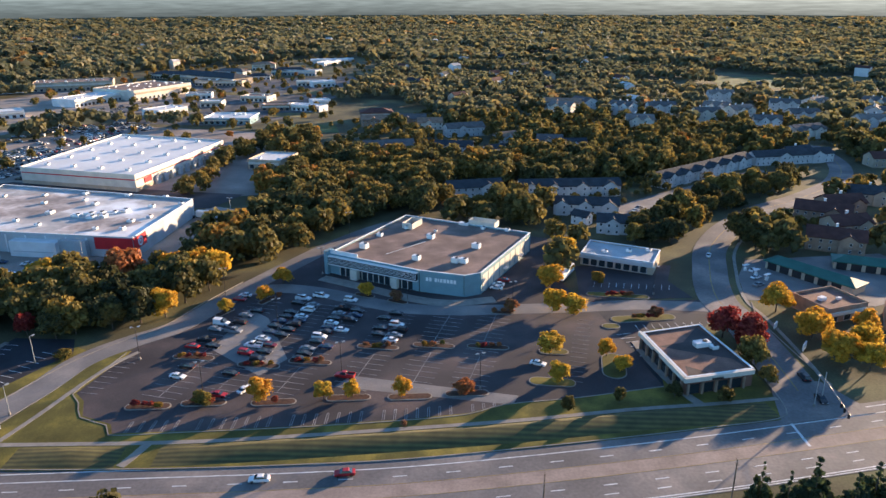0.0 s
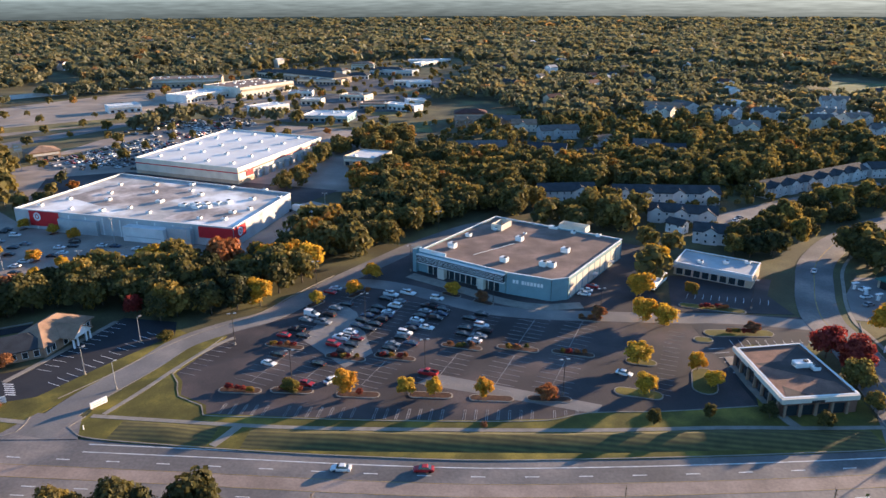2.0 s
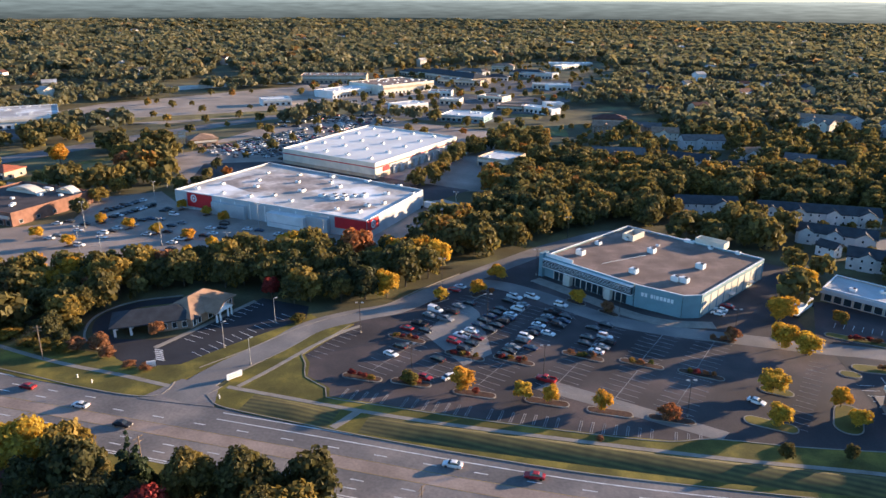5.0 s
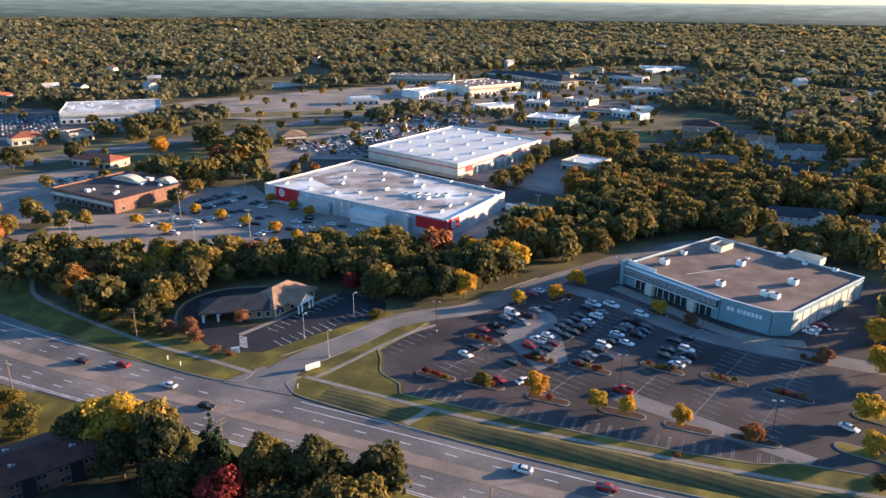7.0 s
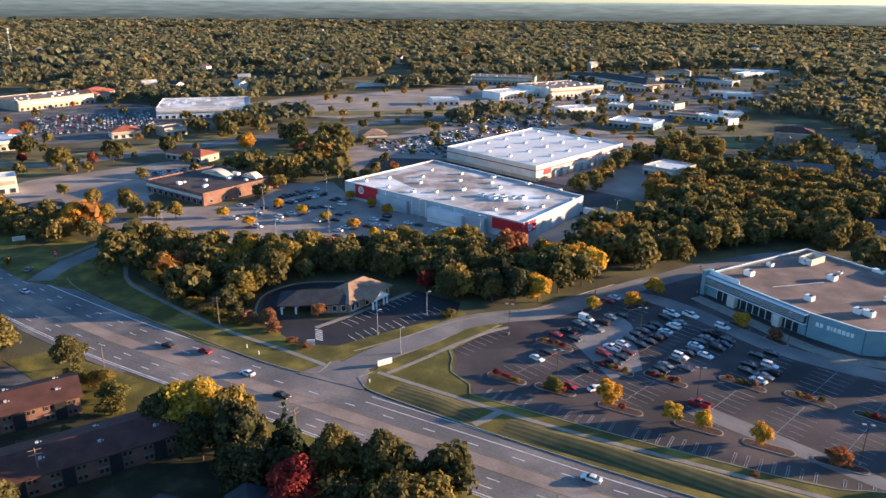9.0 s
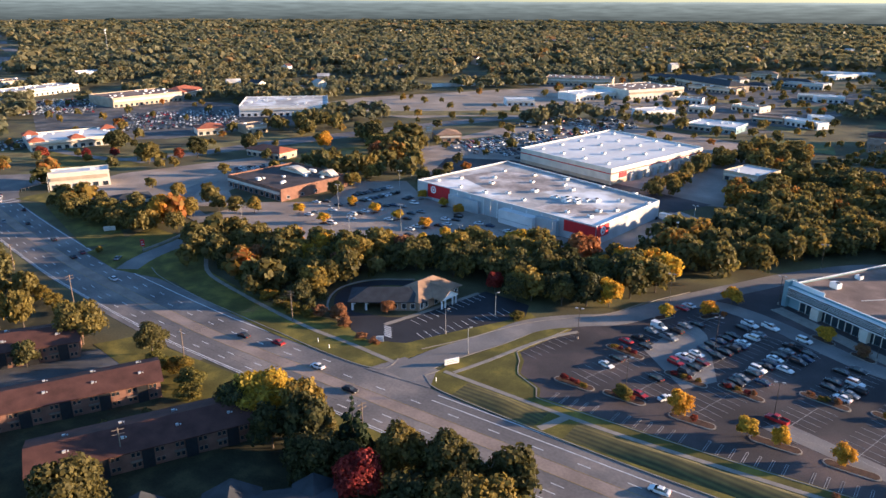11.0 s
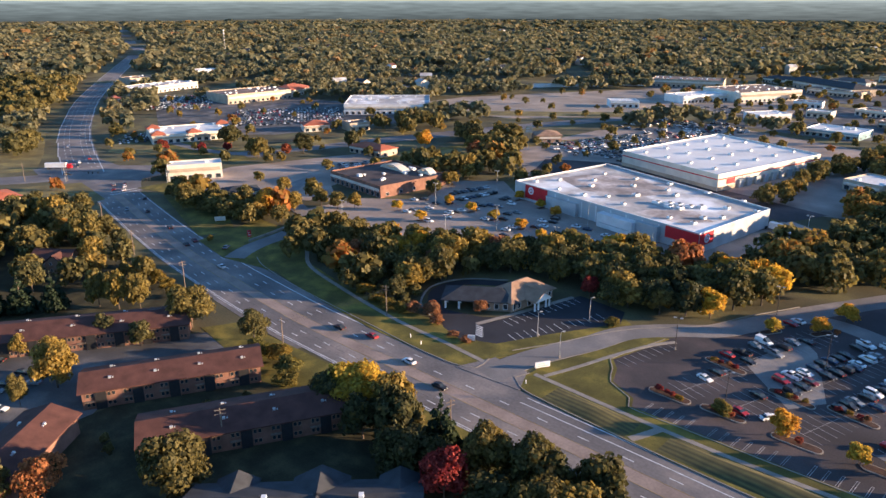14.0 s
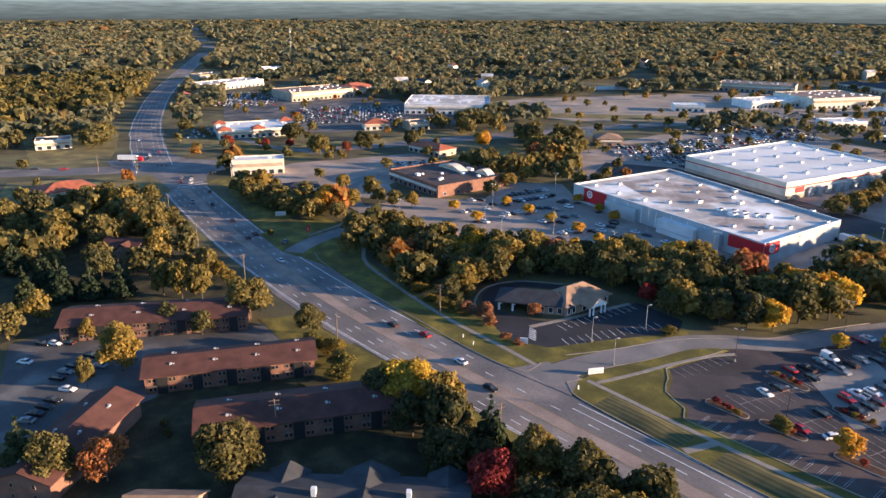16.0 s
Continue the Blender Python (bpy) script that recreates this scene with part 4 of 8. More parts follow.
# the warehouse store beyond it
WARE = [(-243, 399.5), (-168.5, 378.5), (-149, 478), (-228, 503.5)]
w0 = Vector(WARE[0])
ware = thing("warehouse_store", "white-roofed cream warehouse store with a thin red band", "building", (*w0, 0))
wp = local(WARE)
flat_block(wp, 9.0, "wall_cream", "roof_white", 0.6, "white", ware)
for i in (0, 1, 3):
    a, b, length, turn = side_frame(wp, i)
    bm = bmesh.new()
    bx(bm, 0.3, -0.1, 6.3, length - 0.4, -0.02, 6.9)
    part("colour_band", bm, "red", ware, "thin red painted band").matrix_basis = pose(a.x, a.y, 0, 0, 0, turn)
    bm = bmesh.new()
    bx(bm, 0.3, -0.12, 0.0, length - 0.4, -0.02, 2.2)
    part("plinth_band", bm, "wall_tan", ware).matrix_basis = pose(a.x, a.y, 0, 0, 0, turn)
a, b, length, turn = side_frame(wp, 1)
bm = bmesh.new()
bx(bm, 8, -0.4, 3.2, 15, -0.13, 6.2)
part("wall_sign", bm, "red", ware, "plain red wall sign").matrix_basis = pose(a.x, a.y, 0, 0, 0, turn)
for k in range(10):
    bm = bmesh.new()
    bx(bm, 18 + 8 * k, -1.6, 0, 21.5 + 8 * k, -0.13, 4.6)
    part("dock_bay", bm, "wall_grey", ware).matrix_basis = pose(a.x, a.y, 0, 0, 0, turn)
e1, e2 = (Vector(WARE[1]) - Vector(WARE[0])), (Vector(WARE[3]) - Vector(WARE[0]))
for i in range(5):
    for j in range(4):
        p = Vector(WARE[0]) + e1 * (0.14 + 0.24 * j) + e2 * (0.1 + 0.2 * i)
        rooftop_unit(p.x, p.y, 9.0, 2.8, 2.0, 1.2, -16)

# the dark-roofed shop by the side road
SHOP = [(64.2, 164.9), (83.8, 169.6), (78.5, 197.1), (59.6, 191.8)]
q0 = Vector(SHOP[0])
shop = thing("corner_shop_building", "low shop building with a dark flat roof and white fascia", "building", (*q0, 0))
qp = local(SHOP)
flat_block(qp, 5.0, "brick", "roof_brown", 0.35, "white", shop)
for i in range(4):
    a, b, length, turn = side_frame(qp, i)
    base = pose(a.x, a.y, 0, 0, 0, turn)
    bm = bmesh.new()
    bx(bm, -0.9 if i in (0, 3) else 0, -0.9 if i in (0, 3) else -0.2, 4.2, length - 0.2, -0.02, 5.5)
    part("fascia", bm, "wall_cream", shop, "deep cream fascia board").matrix_basis = base
    if i in (0, 3):
        for k in range(int(length / 4.4)):
            window(shop, (a.x + (2.6 + 4.2 * k) * math.cos(radians(turn)), a.y + (2.6 + 4.2 * k) * math.sin(radians(turn)), 0.3), turn, 3.0, 2.9, "shop_window", rim="black")
        for k in range(int(length / 4.2) + 1):
            bm = bmesh.new()
            bx(bm, 0.2 + 4.2 * k, -0.75, 0, 0.75 + 4.2 * k, -0.15, 3.7)
            part("brick_pier", bm, "brick_tan", shop).matrix_basis = base
        bars_sign(shop, (a.x + 0.35 * length * math.cos(radians(turn)) + 0.95 * math.sin(radians(turn)), a.y + 0.35 * length * math.sin(radians(turn)) - 0.95 * math.cos(radians(turn)), 4.25), turn, (0.5, 0.4, 0.5, 0.3, 0.5, 0.4), 0.6, "black", 0.15)
for pts, z in (([(62.2, 183.5), (70, 180), (80.5, 176), (82.6, 170.6), (81, 185), (77.2, 196), (70, 186)], 5.03), ([(65.2, 166.2), (72, 167.8), (66, 172)], 5.03)):
    bm = bmesh.new()
    prism(bm, [(x - q0.x, y - q0.y) for x, y in pts], 4.9, z)
    part("roof_patch", bm, "roof_dark", shop, "dark new roofing patch")
for x, y, w, d, h in ((74.5, 183.5, 4.6, 2.4, 1.6), (77.5, 182, 2.0, 2.0, 1.0)):
    rooftop_unit(x, y, 5.0, w, d, h, 14)

# strip shop behind the gym
STRIP = [(54.5, 263.9), (79.9, 251.6), (86.7, 266.2), (61.3, 279.1)]
z0 = Vector(STRIP[0])
strip = thing("strip_shop", "small grey strip shop with a pale metal roof", "building", (*z0, 0))
zp = local(STRIP)
flat_block(zp, 4.6, "wall_tan", "wall_grey", 0.4, "white", strip)
a, b, length, turn = side_frame(zp, 0)
bm = bmesh.new()
bx(bm, -0.2, -1.4, 3.4, length, -0.03, 4.9)
part("fascia", bm, "wall_grey", strip).matrix_basis = pose(a.x, a.y, 0, 0, 0, turn)
for k in range(8):
    window(strip, (a.x + (2.2 + 3.2 * k) * math.cos(radians(turn)), a.y + (2.2 + 3.2 * k) * math.sin(radians(turn)), 0.3), turn, 2.6, 2.8, "shop_window", rim="wall_grey")
for u in (0.3, 0.6, 0.85):
    p = Vector(STRIP[0]).lerp(Vector(STRIP[2]), u)
    rooftop_unit(p.x, p.y, 4.6, 2.0, 1.6, 1.1, -26)

# ---- pitched roofs and houses ----
def gable(bm, x0, y0, x1, y1, z, up, over=0.5, along="x"):
    """A gabled roof with thickness over a rectangle; its ridge runs along x or y."""
    if along == "x":
        m, prof = (y0 + y1) / 2, [(y0 - over, z - 0.1), ((y0 + y1) / 2, z + up), (y1 + over, z - 0.1), (y1 + over, z - 0.4), ((y0 + y1) / 2, z + up - 0.35), (y0 - over, z - 0.4)]
        ends = [[bm.verts.new((x, a, b)) for a, b in prof] for x in (x0 - over, x1 + over)]
    else:
        prof = [(x0 - over, z - 0.1), ((x0 + x1) / 2, z + up), (x1 + over, z - 0.1), (x1 + over, z - 0.4), ((x0 + x1) / 2, z + up - 0.35), (x0 - over, z - 0.4)]
        ends = [[bm.verts.new((a, y, b)) for a, b in prof] for y in (y0 - over, y1 + over)]
    n = len(prof)
    for i in range(n):
        j = (i + 1) % n
        bm.faces.new((ends[0][i], ends[0][j], ends[1][j], ends[1][i]))
    for e in ends:
        bm.faces.new(e[0:2] + [e[4], e[5]])
        bm.faces.new(e[1:5])


def hip(bm, x0, y0, x1, y1, z, up, over=0.6):
    x0, y0, x1, y1 = x0 - over, y0 - over, x1 + over, y1 + over
    inset = (y1 - y0) / 2
    lo = [bm.verts.new((x, y, z - 0.35)) for x, y in ((x0, y0), (x1, y0), (x1, y1), (x0, y1))]
    v = [bm.verts.new((x, y, z)) for x, y in ((x0, y0), (x1, y0), (x1, y1), (x0, y1))]
    my = (y0 + y1) / 2
    a, b = bm.verts.new((x0 + inset, my, z + up)), bm.verts.new((x1 - inset, my, z + up))
    for f in ((v[0], v[1], b, a), (v[1], v[2], b), (v[2], v[3], a, b), (v[3], v[0], a)):
        bm.faces.new(f)
    for i in range(4):
        j = (i + 1) % 4
        bm.faces.new((lo[i], lo[j], v[j], v[i]))
    bm.faces.new(lo[::-1])


def body_with_gables(bm, x0, y0, x1, y1, h, up, along="x"):
    """Walls that run up into the gable ends."""
    if along == "x":
        prof = [(y0, 0), (y1, 0), (y1, h - 0.3), ((y0 + y1) / 2, h + up - 0.4), (y0, h - 0.3)]
        ends = [[bm.verts.new((x, a, b)) for a, b in prof] for x in (x0, x1)]
    else:
        prof = [(x0, 0), (x1, 0), (x1, h - 0.3), ((x0 + x1) / 2, h + up - 0.4), (x0, h - 0.3)]
        ends = [[bm.verts.new((a, y, b)) for a, b in prof] for y in (y0, y1)]
    for i in range(5):
        j = (i + 1) % 5
        bm.faces.new((ends[0][i], ends[0][j], ends[1][j], ends[1][i]))
    bm.faces.new(ends[0])
    bm.faces.new(ends[1])


def house(x, y, turn, w, d, h, up, wall, roof, label, category="house", group="", storeys=2, wings=(), chimney=0, pitch=3.4, name="house", z=0.0):
    """A gabled house or row: front along its own x, facing -y. wings: (x0, x1, out, up) front gables."""
    t = thing(name, label, category, (x, y, z), turn, group)
    bm = bmesh.new()
    body_with_gables(bm, 0, 0, w, d, h, up)
    part("wall", bm, wall, t)
    bm = bmesh.new()
    gable(bm, 0, 0, w, d, h, up)
    part("roof", bm, roof, t)
    for x0, x1, out, wu in wings:
        bm = bmesh.new()
        body_with_gables(bm, x0, -out, x1, d * 0.45, h, wu, "y")
        part("gable_bay", bm, wall, t)
        bm = bmesh.new()
        gable(bm, x0, -out, x1, d * 0.45, h + 0.05, wu, 0.35, "y")
        part("bay_roof", bm, roof, t)
    n = max(2, int(w / pitch))
    for s in range(storeys):
        zz = 0.9 + s * (h / storeys)
        for k in range(n):
            xx = (k + 0.5) * w / n
            front = 0.0
            for x0, x1, out, _ in wings:
                if x0 - 0.9 < xx < x1 + 0.9:
                    front = -out if x0 + 0.8 < xx < x1 - 0.8 else None
            if front is None:
                continue
            window(t, (xx, front, zz), 0, 1.0, 1.25)
        window(t, (w, d * 0.5, zz), 90, 1.3, 1.4)
        window(t, (0, d * 0.5, zz), -90, 1.3, 1.4)
    for k in range(chimney):
        bm = bmesh.new()
        cx = w * (k + 1) / (chimney + 1)
        bx(bm, cx - 0.5, d * 0.55, h, cx + 0.5, d * 0.55 + 0.9, h + up + 1.2)
        part("chimney", bm, "white", t)
    return t


def apartment(x, y, turn, w, d, label, vents=4):
    """A brown brick block under a low brown roof, with black panels for shaded stair openings and paired windows."""
    t = thing("apartment_building", label, "building", (x, y, 0), turn, "brown apartment blocks")
    bm = bmesh.new()
    body_with_gables(bm, 0, 0, w, d, 5.4, 2.4)
    part("wall", bm, "brick", t)
    bm = bmesh.new()
    gable(bm, 0, 0, w, d, 5.5, 2.4, 0.9)
    part("roof", bm, "shingle_brown", t)
    n = int(w / 8)
    for k in range(n):
        x0 = (k + 0.5) * w / n
        # black block on the wall paints the shade of a stair opening
        bm = bmesh.new()
        bx(bm, x0 - 1.3, -0.5, 0, x0 + 1.3, -0.05, 5.0)
        part("stair_opening", bm, "black", t, "black panel standing in for a shaded stair opening")
        bm = bmesh.new()
        bx(bm, x0 - 3.9, -0.9, 2.45, x0 - 1.35, -0.05, 2.6)
        part("balcony", bm, "timber", t)
        for s in (0, 1):
            for dx in (-3.1, -2.0, 2.0, 3.1):
                window(t, (x0 + dx, -0.02, 0.8 + 2.6 * s), 0, 0.85, 1.15, rim="brick_tan")
    for yy, tn, xx in ((d * 0.3, 90, w), (d * 0.7, 90, w), (d * 0.3, -90, 0), (d * 0.7, -90, 0)):
        for s in (0, 1):
            window(t, (xx, yy, 0.8 + 2.6 * s), tn, 0.85, 1.15, rim="brick_tan")
    for k in range(vents):
        for v, base in ((0.25, 0.5), (0.72, 0.56)):
            bm = bmesh.new()
            xx, yy = w * (k + 0.6) / vents, d * v
            zz = 5.5 + 2.4 * (1 - abs(v - 0.5) * 2)
            bx(bm, xx - 0.34, yy - 0.28, zz - 0.5, xx + 0.34, yy + 0.28, zz + 0.5)
            bx(bm, xx + 0.6, yy - 0.18, zz - 0.5, xx + 0.9, yy + 0.18, zz + 0.3)
            part("roof_vent", bm, "metal", t, "pale boxy roof vent")
    return t


apartment(-179.5, 45.0, 64.8, 45, 13, "long brown brick apartment block with a brown roof")
apartment(-145.5, 46.0, 64.8, 47, 14, "long dark brown apartment block beside the gold tree")
apartment(-228.0, 35.0, 60.0, 56, 15, "long brown apartment block beyond the parking yard")
apartment(-179.0, 32.0, -48.0, 34, 13, "brown apartment block end-on with a sunlit roof", 3)
t = thing("grey_roofed_block", "grey-shingled apartment block with several small gables", "building", (-112.5, 39.5, 0), 48, "")
bm = bmesh.new()
body_with_gables(bm, 0, 0, 46, 15, 4.9, 2.8)
part("wall", bm, "brick_tan", t)
bm = bmesh.new()
gable(bm, 0, 0, 46, 15, 5.1, 2.8, 0.8)
part("roof", bm, "shingle_grey", t)
for x0, wdt in ((4, 8), (20, 11), (38, 8)):
    for y0, y1 in ((-1.5, 7.5), (7.5, 16.5)):
        bm = bmesh.new()
        body_with_gables(bm, x0, y0, x0 + wdt, y1, 4.9, wdt * 0.27, "y")
        part("gable_bay", bm, "brick_tan", t)
        bm = bmesh.new()
        gable(bm, x0, y0, x0 + wdt, y1, 5.15, wdt * 0.27, 0.5, "y")
        part("bay_roof", bm, "shingle_grey", t)
for xx in (15, 34):
    bm = bmesh.new()
    bx(bm, xx, 5.5, 6, xx + 1.0, 6.6, 9)
    part("chimney", bm, "white", t)
house(-124, 22, 50, 14, 11, 5.6, 3.2, "brick_tan", "shingle_orange", "tan-roofed apartment house among trees", storeys=2)

# town houses and houses behind the gym
house(41, 364, 3, 54, 12, 5.8, 3.0, "siding", "shingle_grey", "long row of white town houses under a grey roof", "town houses", "town houses", wings=((2, 9, 1.2, 2.4), (15, 21, 1.2, 2.2), (30, 36, 1.2, 2.2), (44, 52, 1.2, 2.6)))
house(54, 333, -9, 31, 11, 5.6, 2.8, "siding", "shingle_grey", "shorter row of white town houses with gabled bays", "town houses", "town houses", wings=((1, 7, 1.2, 2.2), (12, 18, 1.2, 2.2), (23, 30, 1.2, 2.4)))
house(122, 381, 37.5, 90, 12, 5.8, 3.0, "siding", "shingle_grey", "very long row of white town houses with many gables", "town houses", "town houses", wings=tuple((4 + 14 * k, 11 + 14 * k, 1.2, 2.4) for k in range(6)))
house(69, 303, -12, 14, 10, 5.6, 2.8, "siding", "shingle_grey", "small white end house with a grey roof", "town houses", "town houses", wings=((4, 10, 1.0, 2.2),))
house(3, 362, 12, 30, 12, 5.6, 3.0, "siding", "shingle_grey", "white town houses half hidden by trees", "town houses", "town houses", wings=((18, 26, 1.2, 2.4),))
house(196, 436, 12, 56, 12, 5.8, 3.0, "siding", "shingle_grey", "white town houses across the top of the lane", "town houses", "town houses", wings=((16, 24, 1.2, 2.4), (40, 48, 1.2, 2.4)))
house(60, 318, -40, 8, 6, 4.5, 2.2, "wall_white", "shingle_grey", "small white gabled house among trees", wings=())
rng = random.Random(11)
WALLS = ("wall_white", "wall_cream", "wall_tan", "brick_tan", "wall_grey")
ROOFS = ("shingle_grey", "shingle_weathered", "shingle_pale", "shingle_orange")
for x, y, w, d, h, a in ((-67, 584, 24, 14, 6, 5), (-40, 590, 26, 14, 6, 0), (-20, 570, 20, 13, 6, 4), (4, 536, 30, 13, 7, 18), (42, 510, 16, 10, 5, 30), (66, 496, 18, 12, 6, -10), (84, 486, 16, 11, 5, 0), (94, 674, 34, 18, 8, -14), (-52, 470, 34, 18, 6, 12),
                         (-6, 480, 26, 12, 5, -8), (30, 468, 14, 10, 4, 20)):
    house(x, y, a, w, d, h, 3.2, rng.choice(WALLS), rng.choice(ROOFS), "gabled house among the autumn trees", group="houses behind the woods", storeys=2, wings=((w * 0.3, w * 0.3 + 6, 1, 2.2),))
for x, y, w, d, h, a, c in ((150, 650, 30, 15, 9, 0, 2), (146, 565, 30, 16, 9, -20, 2), (184, 636, 34, 15, 9, 6, 3), (214, 600, 30, 15, 9, -12, 3), (250, 610, 32, 15, 9, 5, 2), (246, 560, 28, 15, 9, -6, 2), (262, 520, 40, 16, 7, 2, 0), (290, 590, 34, 15, 9, 0, 2), (330, 560, 32, 15, 9, -8, 2), (96, 652, 30, 16, 8, 10, 0), (122, 690, 30, 16, 8, -14, 0), (232, 640, 30, 15, 9, -4, 2), (268, 722, 34, 15, 9, 6, 2), (300, 655, 34, 15, 9, -10, 2),
                            (345, 660, 32, 15, 9, 8, 2), (392, 672, 30, 15, 9, -6, 2), (372, 600, 30, 15, 9, 12, 2)):
    w, a = w * 0.72, a + rng.uniform(-50, 50)
    house(x, y, a, w, d, h, 3.4, rng.choice(("siding", "wall_cream", "siding")), rng.choice(("shingle_weathered", "shingle_pale")), "three-storey apartment house with white chimneys", "building", "apartment houses on the slope", 3, ((w * 0.2, w * 0.2 + 7, 1.2, 2.6), (w * 0.6, w * 0.6 + 7, 1.2, 2.6)), c, 4.2)
for x, y, w, d, a in ((166, 322, 24, 13, -30), (186, 328, 20, 12, 8), (206, 350, 22, 12, -20), (152, 281, 22, 13, -26), (172, 294, 18, 12, 10), (222, 446, 20, 12, 20), (266, 430, 20, 12, 0), (232, 312, 22, 13, -10)):
    house(x, y, a, w, d, 6, 3.4, rng.choice(("brick_tan", "wall_tan")), rng.choice(("shingle_brown", "shingle_grey")), "brown-roofed house beside the residential road", group="houses by the residential road", wings=((w * 0.55, w * 0.55 + 7, 1.2, 2.4),), chimney=1)
house(-300, 66, 40, 16, 11, 5, 3.0, "brick_tan", "shingle_brown", "brick house with a white gable in the garden trees", wings=((8, 14, 1.5, 2.6),))

# the bank: hipped roofs, gabled porch on white columns, drive-through canopy at the end of its wing
t = thing("bank_building", "low bank with hipped roofs and a white columned porch", "bank", (-142.0, 171.0, 0), 86)
bm = bmesh.new()
bx(bm, 0, 0, 0, 21, 13, 3.6)
part("wall", bm, "brick_tan", t)
# main and porch roofs tan: evening sun painted over grey shingles
bm = bmesh.new()
hip(bm, 0, 0, 21, 13, 3.7, 3.9, 0.9)
part("roof", bm, "shingle_orange", t, "hipped roof in tan, sunlight put into its colour")
bm = bmesh.new()
gable(bm, 6.5, -5.0, 14.5, 4, 3.8, 2.7, 0.5, "y")
part("porch_roof", bm, "shingle_orange", t)
bm = bmesh.new()
v = [bm.verts.new(p) for p in ((6.3, -5.1, 3.6), (14.7, -5.1, 3.6), (10.5, -5.1, 6.2), (6.3, -4.8, 3.6), (14.7, -4.8, 3.6), (10.5, -4.8, 6.2))]
for f in ((0, 1, 2), (5, 4, 3), (0, 3, 4, 1), (1, 4, 5, 2), (2, 5, 3, 0)):
    bm.faces.new([v[i] for i in f])
part("pediment", bm, "white", t)
bm = bmesh.new()
bx(bm, 6.3, -4.95, 3.1, 14.7, -4.5, 3.6)
part("entablature", bm, "white", t)
for xx in (6.8, 8.6, 12.4, 14.2):
    bm = bmesh.new()
    tube(bm, (xx, -4.6, 0), (xx, -4.6, 3.1), 0.34, 0.3, 10)
    part("column", bm, "white", t)
for xx in (1.6, 3.9, 17.1, 19.4):
    window(t, (xx, 0, 0.6), 0, 1.5, 2.3)
for xx in (9.0, 12.0):
    window(t, (xx, 0, 0.2), 0, 2.0, 2.8)
wing_at = t.matrix_basis.inverted() @ pose(-160.6, 157.4, 0, 0, 0, 37.4)
for name, build in (("wing_wall", lambda m: bx(m, 10, 0.3, 0, 23.5, 11.5, 3.5)), ("wing_roof", lambda m: hip(m, -0.5, 0, 25, 12, 3.6, 2.9, 0.7))):
    bm = bmesh.new()
    build(bm)
    part(name, bm, "brick_tan" if name == "wing_wall" else "shingle_grey", t).matrix_basis = wing_at
for xx, yy in ((0.3, 0.8), (5, 0.8), (0.3, 6), (5, 6), (0.3, 11), (5, 11)):
    bm = bmesh.new()
    bx(bm, xx - 0.35, yy - 0.35, 0, xx + 0.35, yy + 0.35, 3.5)
    part("canopy_pier", bm, "white", t).matrix_basis = wing_at
for xx in (12, 15, 18, 21):
    w = window(t, (0, 0, 0), 0, 1.6, 2.1)
    w.matrix_basis = wing_at @ pose(xx, 0.3, 0.7)

# car wash with green roofs, and the flat shops beyond the side road
for x, y, a, w, d in ((126, 259, -56, 34, 8), (152, 258, -24, 30, 8)):
    t = thing("car_wash", "tan car wash with a green metal roof and open bays", "building", (x, y, 0), a, "green-roofed car wash")
    bm = bmesh.new()
    bx(bm, 0, 0, 0, w, d, 3.4)
    part("wall", bm, "wall_tan", t)
    bm = bmesh.new()
    hip(bm, 0, 0, w, d, 3.4, 1.8, 0.8)
    part("roof", bm, "shingle_green", t)
    for k in range(int(w / 5)):
        # thin black slab paints the dark inside of a wash bay
        bm = bmesh.new()
        bx(bm, 1 + 5 * k, -0.12, 0, 4.6 + 5 * k, -0.03, 2.8)
        part("bay_opening", bm, "black", t, "black panel standing in for a shaded wash bay")


